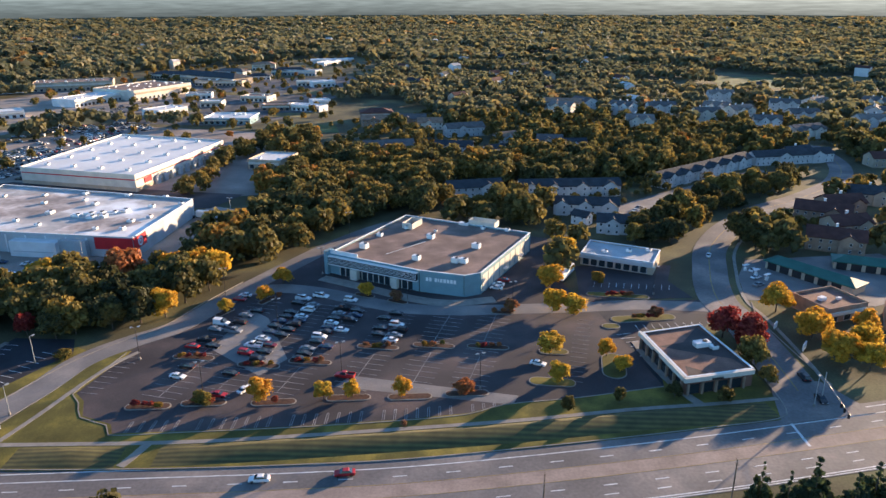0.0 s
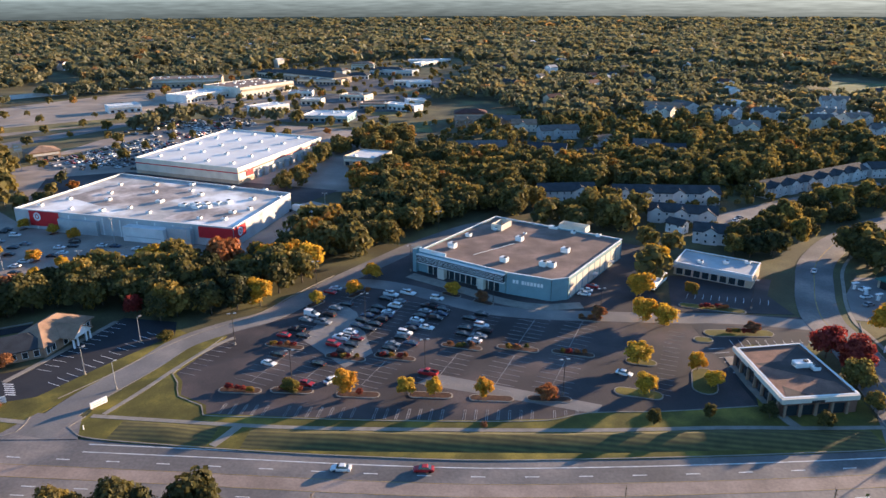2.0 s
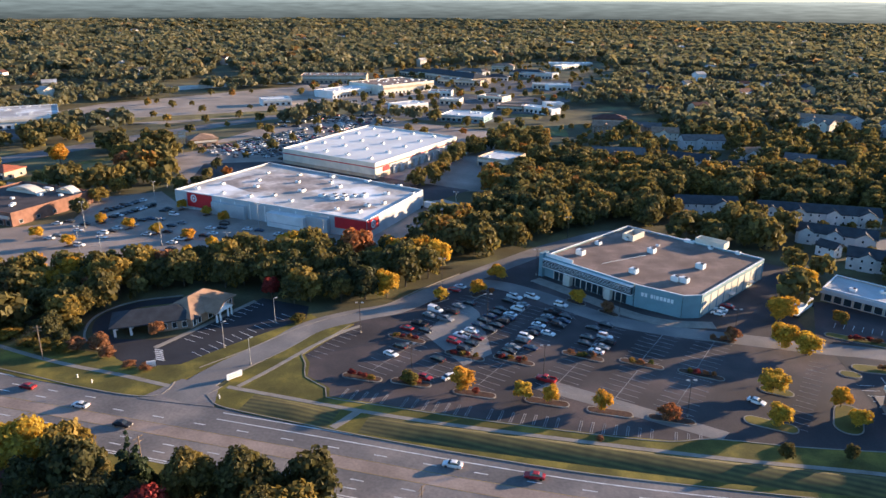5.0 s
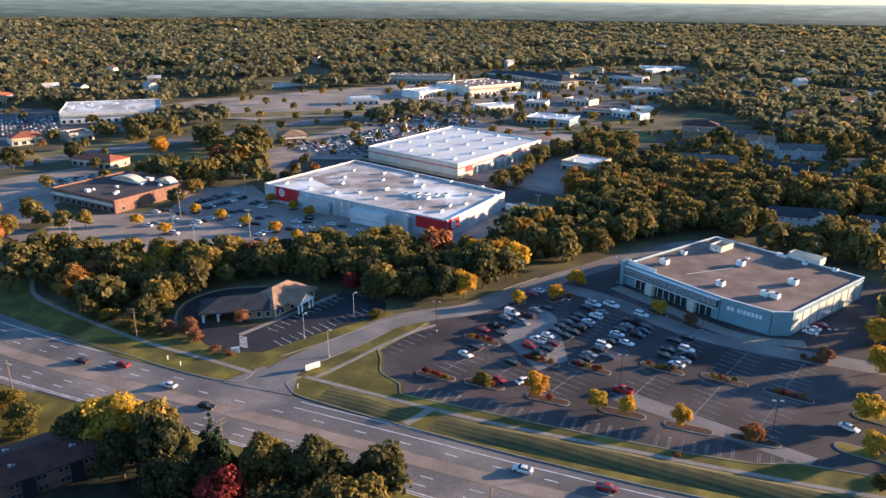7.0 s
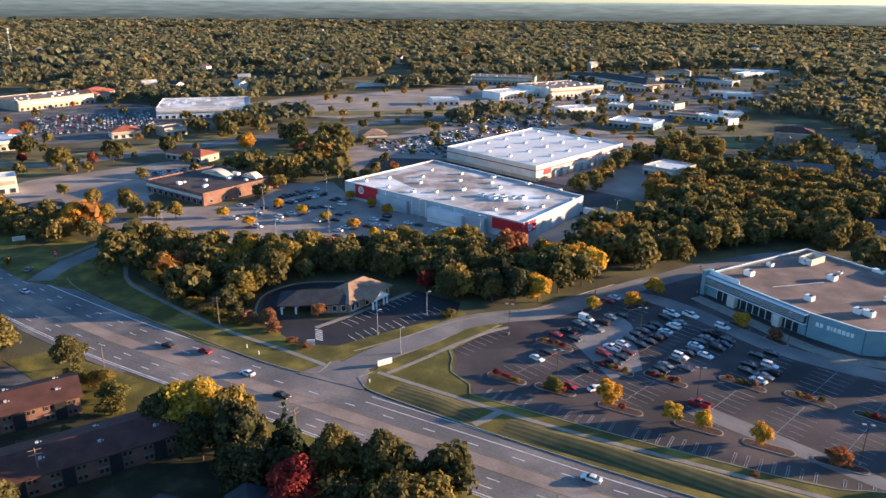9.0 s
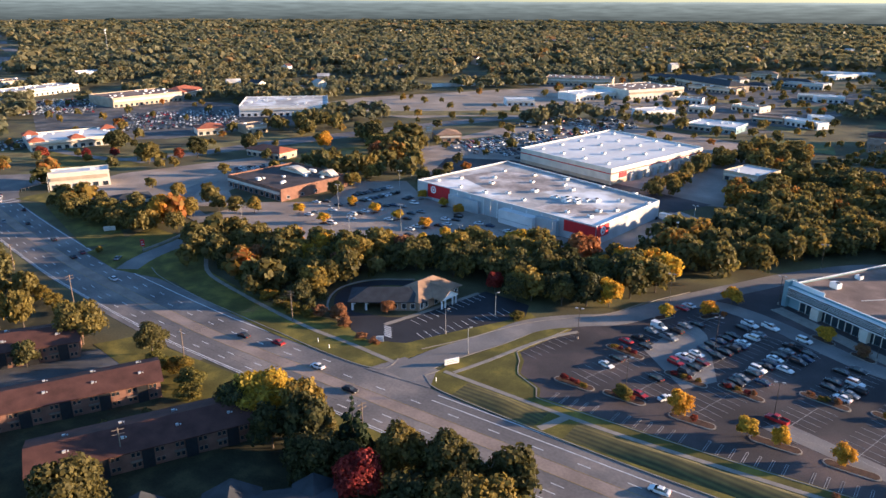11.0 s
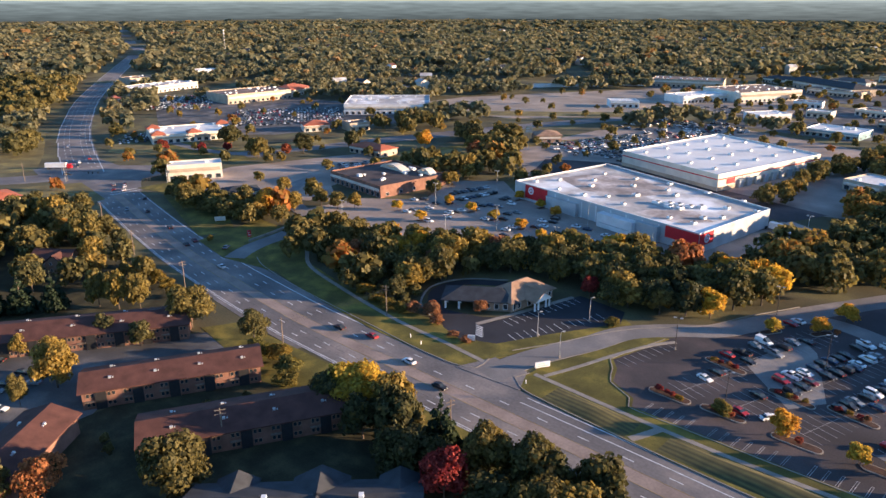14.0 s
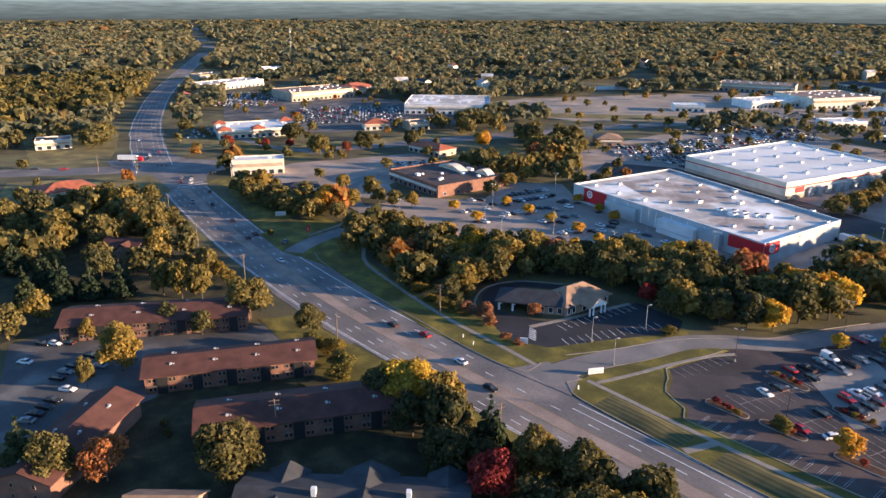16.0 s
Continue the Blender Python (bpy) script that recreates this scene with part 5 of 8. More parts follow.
def block(x, y, turn, w, d, h, wall, roof, label, group, name="shop_building"):
    """A shop block with a flat or low pitched roof, a fascia, shop windows and roof plant."""
    t = thing(name, label, "building", (x, y, 0), turn, group)
    bm = bmesh.new()
    bx(bm, 0, 0, 0, w, d, h - 0.05)
    part("wall", bm, wall, t)
    if roof.startswith("shingle"):
        bm = bmesh.new()
        hip(bm, 0, 0, w, d, h, min(d, w) * 0.16) if w > d else gable(bm, 0, 0, w, d, h, 2.0, 0.5, "y")
        part("roof", bm, roof, t)
    else:
        bm = bmesh.new()
        bx(bm, 0.3, 0.3, h - 0.05, w - 0.3, d - 0.3, h + 0.05)
        part("roof", bm, roof, t)
        for b in ((0, 0, w, 0.3), (0, d - 0.3, w, d), (0, 0.3, 0.3, d - 0.3), (w - 0.3, 0.3, w, d - 0.3)):
            bm = bmesh.new()
            bx(bm, b[0], b[1], h - 0.04, b[2], b[3], h + 0.8)
            part("parapet", bm, wall if wall != "wall_blue" else "white", t)
        r = random.Random(int(abs(x) + abs(y)))
        for k in range(max(2, int(w * d / 220))):
            bm = bmesh.new()
            cx, cy, s = r.uniform(2, w - 2), r.uniform(2, d - 2), r.uniform(0.7, 1.4)
            bx(bm, cx - s, cy - s * 0.8, h, cx + s, cy + s * 0.8, h + s * 1.1)
            part("roof_unit", bm, "white", t)
    bm = bmesh.new()
    bx(bm, 1, -1.0, h * 0.62, w - 1, -0.03, h * 0.82)
    part("fascia", bm, "wall_cream" if wall != "wall_cream" else "wall_tan", t)
    n = max(2, min(14, int(w / 5)))
    for k in range(n):
        window(t, ((k + 0.5) * w / n, 0, 0.3), 0, 3.0, 2.6, "shop_window", rim="wall_grey")
    if d > 12:
        for k in range(max(1, min(6, int(d / 8)))):
            window(t, (w, (k + 0.5) * d / max(1, min(6, int(d / 8))), 0.8), 90, 2.0, 1.8, "side_window", rim="wall_grey")
    return t


PLAZA = [
    (-831.8, 320.7, 106, 94, 36, 7, "wall_cream", "roof_stain"),
    (-688.8, 360.8, 89, 76, 48, 9, "wall_tan", "roof_tan"),
    (-695.8, 442.6, 117, 47, 30, 7, "wall_cream", "shingle_red"),
    (-547.6, 404.1, 47, 81, 70, 9, "wall_white", "roof_stain"),
    (-526.6, 211.8, 73, 62, 42, 6, "wall_cream", "roof_white"),
    (-406.8, 169.9, 64, 31, 14, 8.5, "wall_cream", "roof_white"),
    (-340.4, 171.4, 69, 18, 12, 5, "wall_blue", "shingle_grey"),
    (-407.4, 66.4, 96, 27, 20, 5, "wall_cream", "shingle_red"),
    (-564.8, 93.3, 76, 23, 18, 6, "wall_cream", "roof_tan"),
    (-942.4, 361.1, 101, 37, 25, 8, "wall_tan", "roof_tan"),
    (-987.9, 475.5, 83, 33, 30, 8, "wall_white", "roof_white"),
    (-492.7, 322.8, 65, 21, 18, 5.5, "wall_cream", "shingle_red"),
    (-468.7, 351.3, 77, 18, 16, 6, "wall_tan", "roof_tan"),
    (-763.1, 264.9, 67, 15, 16, 7, "wall_white", "shingle_red"),
]
NORTH = [
    (-328.7, 418.7, 50, 19, 18, 6, "brick_tan", "shingle_orange"),
    (-398.2, 623.7, 42, 29, 20, 6, "wall_white", "roof_white"),
    (-359.7, 701.2, 69, 60, 30, 7, "wall_white", "roof_white"),
    (-320.6, 747.9, 65, 82, 60, 10, "wall_cream", "roof_tan"),
    (-252.8, 634.6, 60, 33, 22, 6, "wall_white", "roof_white"),
    (-469.8, 826.7, 21, 85, 40, 9, "wall_tan", "roof_tan"),
    (-237.9, 702.0, 2, 21, 16, 5, "wall_cream", "roof_stain"),
    (-202.4, 600.4, -2, 40, 30, 5, "wall_blue", "roof_white"),
    (-209.3, 744.7, -15, 30, 20, 5, "wall_cream", "roof_tan"),
    (-171.7, 677.3, 2, 27, 18, 5, "brick_tan", "roof_tan"),
    (-147.9, 681.7, -27, 37, 14, 5, "wall_white", "roof_white"),
    (-125.9, 697.6, 28, 18, 14, 6, "wall_white", "roof_white"),
]
BEYOND_SHOPS = [
    (-355.0, 954.8, -34, 120, 30, 8, "wall_tan", "shingle_grey"),
    (-220.4, 1009.5, -18, 49, 20, 7, "wall_grey", "roof_stain"),
    (-121.5, 433.9, -14, 22, 26, 5.5, "wall_tan", "roof_white"),
    (-70.8, 615.2, 8, 28, 18, 7, "brick_tan", "shingle_brown"),
    (-154.6, 862.3, 26, 28, 15, 6, "wall_white", "roof_white"),
    (-318.0, 1013.0, -18, 46, 20, 6, "wall_grey", "shingle_weathered"),
    (-392.0, 976.0, -24, 60, 22, 6, "wall_tan", "shingle_grey"),
    (-284.0, 1086.0, 10, 34, 20, 8, "wall_cream", "shingle_orange"),
    (-238.0, 1011.0, -6, 50, 20, 7, "wall_blue", "shingle_grey"),
    (-256.0, 949.0, 4, 30, 18, 5, "wall_white", "shingle_grey"),
    (-304.0, 887.0, -10, 62, 22, 6, "wall_tan", "roof_tan"),
    (-214.0, 1188.0, 12, 60, 20, 6, "wall_white", "roof_white"),
    (-176.0, 876.0, 16, 36, 14, 5, "wall_cream", "roof_white"),
    (-272.0, 762.0, 8, 26, 16, 5, "wall_white", "roof_tan"),
    (-185.4, 1142.4, 69, 100, 16, 5, "wall_white", "roof_white"),
    (124, 208, 20, 17, 15, 4.6, "brick_tan", "roof_brown"),
    (140, 204, -30, 18, 15, 4.6, "brick_tan", "roof_dark"),
]
KIND_WORDS = {"wall_cream": "cream", "wall_tan": "tan", "wall_white": "white", "wall_blue": "pale blue", "brick_tan": "tan brick", "wall_grey": "grey"}
ROOF_WORDS = {"roof_stain": "weathered white roof", "roof_tan": "tan flat roof", "shingle_red": "red tiled roof", "roof_white": "white flat roof", "shingle_grey": "grey pitched roof", "shingle_orange": "orange-brown roof", "shingle_brown": "brown pitched roof", "shingle_weathered": "weathered grey-brown roof",
              "roof_brown": "brown flat roof", "roof_dark": "black flat roof"}
for table, where in ((PLAZA, "shops of the plaza"), (NORTH, "shops beyond the big stores"), (BEYOND_SHOPS, "outlying shops")):
    for x, y, a, w, d, h, wall, roof in table:
        block(x, y, a, w, d, h, wall, roof, f"{KIND_WORDS[wall]} shop building with a {ROOF_WORDS[roof]}", where)

# red hipped corners on the plaza's front building
for ob in [o for o in scene.objects if o.get("group") == "shops of the plaza" and o.get("label", "").startswith("cream shop building with a white flat roof")][:1]:
    for x0, y0 in ((0, 0), (53, 0), (0, 33), (53, 33), (26, 0)):
        bm = bmesh.new()
        hip(bm, x0 - 0.2, y0 - 0.2, x0 + 9.4, y0 + 9.2, 6.9, 2.6, 0.5)
        part("corner_roof", bm, "shingle_red", ob, "red hipped corner roof")

# the brick hall with its curved roof canopies
t = block(-338.7, 238.4, -4, 50, 46, 6, "brick", "roof_dark", "red brick hall with a dark roof and arched canopies", "", "brick_hall")
for k, (x0, y0, w, d) in enumerate(((8, 30, 22, 6), (34, 38, 12, 5))):
    bm = bmesh.new()
    rows = []
    for i in range(9):
        a = i / 8
        rows.append([bm.verts.new((x0 + w * a, y, 6.6 + 2.6 * math.sin(math.pi * a) + dz)) for y, dz in ((y0, 0), (y0 + d, 0), (y0, -0.8), (y0 + d, -0.8))])
    for r, s in zip(rows, rows[1:]):
        bm.faces.new((r[0], s[0], s[1], r[1]))
        bm.faces.new((r[2], r[3], s[3], s[2]))
        bm.faces.new((r[0], r[2], s[2], s[0]))
        bm.faces.new((r[1], s[1], s[3], r[3]))
    for r in (rows[0], rows[-1]):
        bm.faces.new((r[0], r[1], r[3], r[2]))
    part("arched_canopy", bm, "wall_cream", t, "cream arched roof canopy")
    bm = bmesh.new()
    bx(bm, x0 + 1, y0 + 0.3, 6, x0 + w - 1, y0 + d - 0.3, 7.4)
    part("canopy_wall", bm, "wall_cream", t)
block(-402, 300, 4, 32, 16, 5, "wall_tan", "shingle_red", "restaurant with a bright red pitched roof", "", "restaurant")

# long pale wall behind the mall car park
bm = bmesh.new()
ribbon(bm, smooth_line([(-700, 560), (-600, 660), (-500, 800), (-420, 880)], 20), 0.4, -0.4, 0, 4.5)
setting("boundary_wall", bm, "wall_white", "long pale boundary wall behind the mall", "wall")
bm = bmesh.new()
ribbon(bm, smooth_line([(-272.6, 146.3), (-275.5, 159), (-280, 174)], 3), 0.3, -0.3, 0, 1.1)
setting("drive_parapet", bm, "concrete", "low pale parapet beside the store drive", "wall")

# ---- vehicles ----
PAINTS = {"w": ("white", (0.74, 0.74, 0.73)), "k": ("black", (0.018, 0.018, 0.020)), "g": ("silver grey", (0.22, 0.23, 0.24)), "r": ("red", (0.36, 0.018, 0.022)), "b": ("dark blue", (0.028, 0.045, 0.085)), "d": ("dark red", (0.14, 0.016, 0.022))}
for code, (word, rgb) in PAINTS.items():
    M["paint_" + code] = mat(f"car_paint_{word.replace(' ', '_')}", rgb, 0.42, metal=0.2 if code in "g" else 0.0, var=0.06, bump=0.0, spec=0.35, coat=0.25)
# length, width, body height, glasshouse (from, to, roof from, roof to), roof height
SHAPES = {"s": ("sedan", 4.7, 1.84, 0.92, (-1.75, 1.15, -0.95, 0.35), 1.45), "u": ("sport utility car", 4.8, 1.95, 1.08, (-2.25, 1.15, -2.0, 0.4), 1.78),
          "p": ("pickup truck", 5.7, 2.0, 1.08, (-0.55, 1.45, -0.35, 0.75), 1.86), "v": ("van", 5.4, 2.0, 1.15, (-2.6, 1.75, -2.5, 0.9), 2.1)}
CAR_MESHES = {}


def car_meshes(shape, paint):
    key = shape + paint
    if key in CAR_MESHES:
        return CAR_MESHES[key]
    _, L, W, H, (g0, g1, r0, r1), top = SHAPES[shape]
    hw = W / 2
    bm = bmesh.new()
    prof = [(-L / 2, 0.42), (-L / 2 + 0.05, H - 0.08), (-L / 2 + 0.35, H), (g1, H), (L / 2 - 0.35, H - 0.16), (L / 2, H - 0.36), (L / 2, 0.4), (L / 2 - 0.25, 0.26), (-L / 2 + 0.25, 0.26)]
    rows = []
    for y, shrink in ((-hw, 0.06), (-hw + 0.10, 0.0), (hw - 0.10, 0.0), (hw, 0.06)):
        rows.append([bm.verts.new((x * (1 - shrink * 0.3), y, z - (shrink if z > 0.6 else 0))) for x, z in prof])
    n = len(prof)
    for a, b in zip(rows, rows[1:]):
        for i in range(n):
            j = (i + 1) % n
            bm.faces.new((a[i], a[j], b[j], b[i]))
    bm.faces.new(rows[0])
    bm.faces.new(rows[-1][::-1])
    body = mesh_of("body", bm, "paint_" + paint)
    bm = bmesh.new()
    lo = [bm.verts.new((x, y, H - 0.03)) for x, y in ((g0, -hw + 0.1), (g1, -hw + 0.1), (g1, hw - 0.1), (g0, hw - 0.1))]
    hi = [bm.verts.new((x, y, top - 0.05)) for x, y in ((r0, -hw + 0.28), (r1, -hw + 0.28), (r1, hw - 0.28), (r0, hw - 0.28))]
    for i in range(4):
        j = (i + 1) % 4
        bm.faces.new((lo[i], lo[j], hi[j], hi[i]))
    bm.faces.new(hi)
    bm.faces.new(lo[::-1])
    glass = mesh_of("glasshouse", bm, "glass")
    bm = bmesh.new()
    if shape == "v":
        bx(bm, g0 + 0.02, -hw + 0.08, H - 0.05, 0.2, hw - 0.08, top)
    else:
        v0 = [bm.verts.new((x, y, top - 0.12)) for x, y in ((r0 - 0.12, -hw + 0.24), (r1 + 0.12, -hw + 0.24), (r1 + 0.12, hw - 0.24), (r0 - 0.12, hw - 0.24))]
        v1 = [bm.verts.new((x, y, top)) for x, y in ((r0 + 0.1, -hw + 0.34), (r1 - 0.1, -hw + 0.34), (r1 - 0.1, hw - 0.34), (r0 + 0.1, hw - 0.34))]
        for e in range(4):
            bm.faces.new((v0[e], v0[(e + 1) % 4], v1[(e + 1) % 4], v1[e]))
        bm.faces.new(v1)
        bm.faces.new(v0[::-1])
    roof = mesh_of("roof", bm, "paint_" + paint)
    bm = bmesh.new()
    tube(bm, (0, -0.12, 0), (0, 0.12, 0), 0.34, n=12)
    tyre = mesh_of("wheel", bm, "tyre")
    bm = bmesh.new()
    bx(bm, -0.06, -0.2, -0.08, 0.06, 0.2, 0.08)
    head = mesh_of("headlight", bm, "lens")
    tail = mesh_of("tail_light", bmesh_copy_box(), "tail")
    CAR_MESHES[key] = (body, glass, roof, tyre, head, tail)
    return CAR_MESHES[key]


def bmesh_copy_box():
    bm = bmesh.new()
    bx(bm, -0.06, -0.18, -0.1, 0.06, 0.18, 0.1)
    return bm


def car(x, y, code, turn, group, z=0.06, full=True, note=""):
    paint, shape = code[0], code[1]
    word, L, W, H, _, _ = SHAPES[shape]
    body, glass, roof, tyre, head, tail = car_meshes(shape, paint)
    t = thing("car" if shape in "su" else ("pickup_truck" if shape == "p" else "van"), f"{PAINTS[paint][0]} {word} {note or 'parked on the asphalt'}", "car" if shape in "su" else ("truck" if shape == "p" else "van"), (x, y, z), turn, group)
    shared("body", body, t)
    shared("glasshouse", glass, t)
    shared("roof", roof, t)
    if shape == "p":
        bm = bmesh.new()
        prism(bm, [(-L / 2 + 0.15, -W / 2 + 0.2), (-0.75, -W / 2 + 0.2), (-0.75, W / 2 - 0.2), (-L / 2 + 0.15, W / 2 - 0.2)], H + 0.0, H + 0.02)
        part("cargo_bed", bm, "black", t, "dark open cargo bed")
        for sy in (-1, 1):
            bm = bmesh.new()
            bx(bm, -L / 2 + 0.1, sy * (W / 2 - 0.12) - 0.07, H - 0.05, -0.7, sy * (W / 2 - 0.12) + 0.07, H + 0.3)
            part("bed_side", bm, "paint_" + paint, t)
    if full:
        for sx in (-1, 1):
            for sy in (-1, 1):
                shared("wheel", tyre, t, (sx * L * 0.31, sy * (W / 2 - 0.12), 0.34))
        for sy in (-1, 1):
            shared("headlight", head, t, (L / 2 - 0.02, sy * (W / 2 - 0.32), H - 0.42))
            shared("tail_light", tail, t, (-L / 2 + 0.02, sy * (W / 2 - 0.28), H - 0.22))
    else:
        for sx in (-1, 1):
            for sy in (-1, 1):
                shared("wheel", tyre, t, (sx * L * 0.31, sy * (W / 2 - 0.12), 0.34))
    return t


CARS_WEST = [(-74.4, 175.1, 'ws'), (-73.7, 180.8, 'ks'), (-76.4, 193.3, 'rs'), (-73.6, 197.5, 'kp'), (-70.2, 193.6, 'ks'), (-72.2, 209.4, 'wv'), (-73.0, 205.2, 'gs'), (-66.4, 210, 'ku'), (-66.8, 203.8, 'gp'), (-65.8, 215.5, 'gs'), (-63.0, 219.1, 'ks'), (-71.5, 229.0, 'rs'),
             (-70.5, 232.6, 'ws'), (-60.1, 176.7, 'ks'), (-54.4, 184.7, 'ku'), (-59, 189, 'ru'), (-57.9, 193.8, 'wp'), (-53.6, 189.6, 'ks'), (-53, 194, 'ds')]
CARS_MID = [(-49.3, 229.6, 'wp'), (-43.4, 231.6, 'wp'), (-50.5, 225.7, 'ks'), (-46.0, 219.9, 'wu'), (-45.0, 223.9, 'gs'), (-51.4, 217.9, 'ks'), (-52.4, 214.5, 'ks'), (-47.2, 214.4, 'ws'), (-53.5, 211.0, 'bs'), (-48.4, 208.2, 'ku'), (-55, 203, 'bs'), (-49.6, 204.7, 'ks'),
            (-56, 198.3, 'ws'), (-50.9, 200.9, 'ks'), (-47.2, 211.3, 'bs'), (-54.3, 207.2, 'ks')]
CARS_EAST = [(-32.4, 228, 'wu'), (-34.3, 221, 'kp'), (-35, 216.7, 'gs'), (-29.3, 219.1, 'ks'), (-36.5, 209.4, 'ws'), (-37.4, 202.9, 'ks'), (-30.6, 211.6, 'ku'), (-29.4, 215.3, 'bs'), (-38.7, 199.4, 'wu'), (-32.5, 204.3, 'ws'), (-39.2, 196.2, 'ks'), (-41.0, 191.5, 'gs'),
             (-41.4, 188.4, 'ks'), (-42.2, 185.2, 'ks'), (-35.7, 192.7, 'bs'), (-36.2, 212.9, 'ks'), (-36.9, 206.1, 'bs')]
CARS_FAR_EAST = [(-20.2, 205.3, 'ks'), (-15.1, 207.9, 'wu'), (-20.3, 201.0, 'ks'), (-13.9, 204, 'ku'), (-15.2, 200.4, 'gs'), (-16.4, 197.0, 'ws'), (-15.7, 216.7, 'ks'), (-19.4, 212.9, 'ks'), (-60.1, 165.3, 'rs'), (-27.6, 175.2, 'rp'), (20.3, 242.0, 'ws'), (19.3, 238.4, 'ws'),
                 (22.6, 246.1, 'rs')]
CARS_STORE = [(-258.6, 226.8, 'ws'), (-258.5, 231.2, 'gs'), (-255.4, 239.7, 'ws'), (-238.8, 223.5, 'wu'), (-272.9, 244.9, 'ws'), (-270, 249.6, 'ks'), (-241.9, 240.4, 'wu'), (-237.8, 235.4, 'ws'), (-240.3, 244.3, 'ks'), (-259.6, 248.4, 'ks'), (-256.2, 254.3, 'ks'), (-240.8, 248.3, 'ws'),
              (-237.7, 255.1, 'ws'), (-222.2, 245.4, 'ws'), (-215.8, 251.7, 'ks'), (-231.2, 275.7, 'wu'), (-239.3, 262.4, 'ks'), (-237.2, 265.9, 'bs'), (-232.1, 266.9, 'gs'), (-220.2, 259.9, 'ks'), (-218.3, 265.2, 'gs'), (-200.6, 262.6, 'ws'), (-195.9, 265, 'ks'), (-198.4, 270.1, 'ku'),
              (-196.8, 252.3, 'ks'), (-195.0, 256.2, 'ws'), (-203.9, 239.4, 'ws'), (-204.2, 244.9, 'ws'), (-198.9, 232.9, 'ks'), (-180.4, 241.5, 'gs'), (-184, 267, 'ws')]
CARS_STORE_REST = [(-178.1, 259.1, 'ks'), (-177.7, 267.2, 'bs'), (-167.6, 254.3, 'ws'), (-166.5, 265.1, 'ws'), (-240.4, 279.4, 'ks'), (-240.6, 283, 'ks'), (-245.4, 262.5, 'ks')]
rng = random.Random(21)
for table in (CARS_WEST, CARS_MID, CARS_EAST, CARS_FAR_EAST):
    for x, y, code in table:
        car(x, y, code, -15.5 + rng.choice((0, 180)) + rng.uniform(-3, 3), "cars in the gym car park", 0.09)
car(-53.8, 167.9, "ws", 60, "cars in the gym car park", 0.07, note="driving across the car park")
car(27.3, 181.9, "ws", -24, "cars in the gym car park", 0.07, note="alone in an empty bay")
for table in (CARS_STORE, CARS_STORE_REST):
    for x, y, code in table:
        car(x, y, code, 10 + rng.choice((0, 180)) + rng.uniform(-3, 3), "cars before the big store", 0.09, full=False)
for k in range(9):
    car(-267 + 0.4 * k, 268.5 + 2.9 * k, rng.choice(("ks", "ws", "gs", "ku", "ks", "bs")), 10 + rng.choice((0, 180)), "cars before the big store", 0.09, full=False)
    car(-256 + 0.4 * k, 262.5 + 2.9 * k, rng.choice(("ks", "ws", "gs", "ku", "ks", "bs")), 10 + rng.choice((0, 180)), "cars before the big store", 0.09, full=False)
for x, y, code, a in ((-173, 121.9, "ks", 182), (-160.6, 125.4, "rs", 181), (-139.8, 122.6, "ws", 182), (-123.2, 119.0, "ks", 3), (-70.1, 118.0, "ku", 3), (-40.6, 130.0, "ws", 184), (-22.1, 132, "rs", 186), (99.9, 173.2, "ku", 88), (99.0, 162, "ks", 268), (108.5, 272.2, "ws", 68),
                      (-251.5, 121.9, "ws", 176), (-287.7, 124.4, "ks", 170), (-290.3, 129.4, "ds", 170), (-316.5, 130, "ks", 168), (-351, 134, "ks", 162), (-376.9, 143.3, "ks", 158), (-403.5, 142.6, "ws", 155), (-411.1, 145.9, "ws", 155), (-408.9, 139.0, "ds", 155), (-417.3, 148.5, "ks", 155),
                      (-418.9, 142.9, "gs", 155), (-362, 128, "gs", -20), (-560, 163, "ws", 160), (-610, 190, "gs", -20), (-498.4, 150.4, "ws", -17), (-487.6, 146, "ks", -17), (-506, 159.5, "rs", 162), (-467, 133, "ks", 60), (-499, 80, "ks", 62), (-488, 94, "rs", 242), (-271.8, 134.8, "gs", 130)):
    car(x, y, code, a, "cars on the road", 0.075 if y < 160 or x < -400 else 0.17, note="driving on the main road")
CARS_YARD = [(-219.8, 23.5, 'ws'), (-227.3, 33, 'ws'), (-229.4, 30.2, 'ks'), (-225.2, 36.3, 'ks'), (-191.6, 24.8, 'ks'), (-189.4, 22.4, 'ks'), (-187.1, 20.0, 'ks'), (-184.9, 17.6, 'gs'), (-208.3, 33.9, 'ks'), (-206.0, 31.2, 'gs'), (-203.6, 28.5, 'ks'), (-201, 35.2, 'ks'), (-212.1, 39.6, 'ks'),
             (-203.7, 39.8, 'gs'), (-195.0, 29.3, 'ws')]
for x, y, code in CARS_YARD:
    car(x, y, code, 36 + rng.choice((0, 180)) + rng.uniform(-4, 4), "cars in the apartment yard", 0.06)
for k in range(11):
    car(127 + 5.7 * k, 368 + 4.35 * k, rng.choice(("ws", "ks", "gs", "wu", "bs", "ks")), 128 + rng.uniform(-4, 4), "cars by the town houses", 0.06, full=False)
for x, y, code, a in ((95.6, 337.9, "ws", 40), (98.6, 342.9, "gs", 40), (177.6, 309.3, "ws", 10), (172.7, 305.8, "gs", 10), (196.8, 322.1, "ws", 60), (120.2, 255.4, "ws", 30), (118, 248.3, "ws", 30), (115.9, 241, "gs", 30)):
    car(x, y, code, a, "cars by the houses", 0.0, full=False)


# far parked cars: too many to tell apart, so each car park's cars are one mass
FAR_PAINTS = ("w", "k", "g", "b", "r", "d")


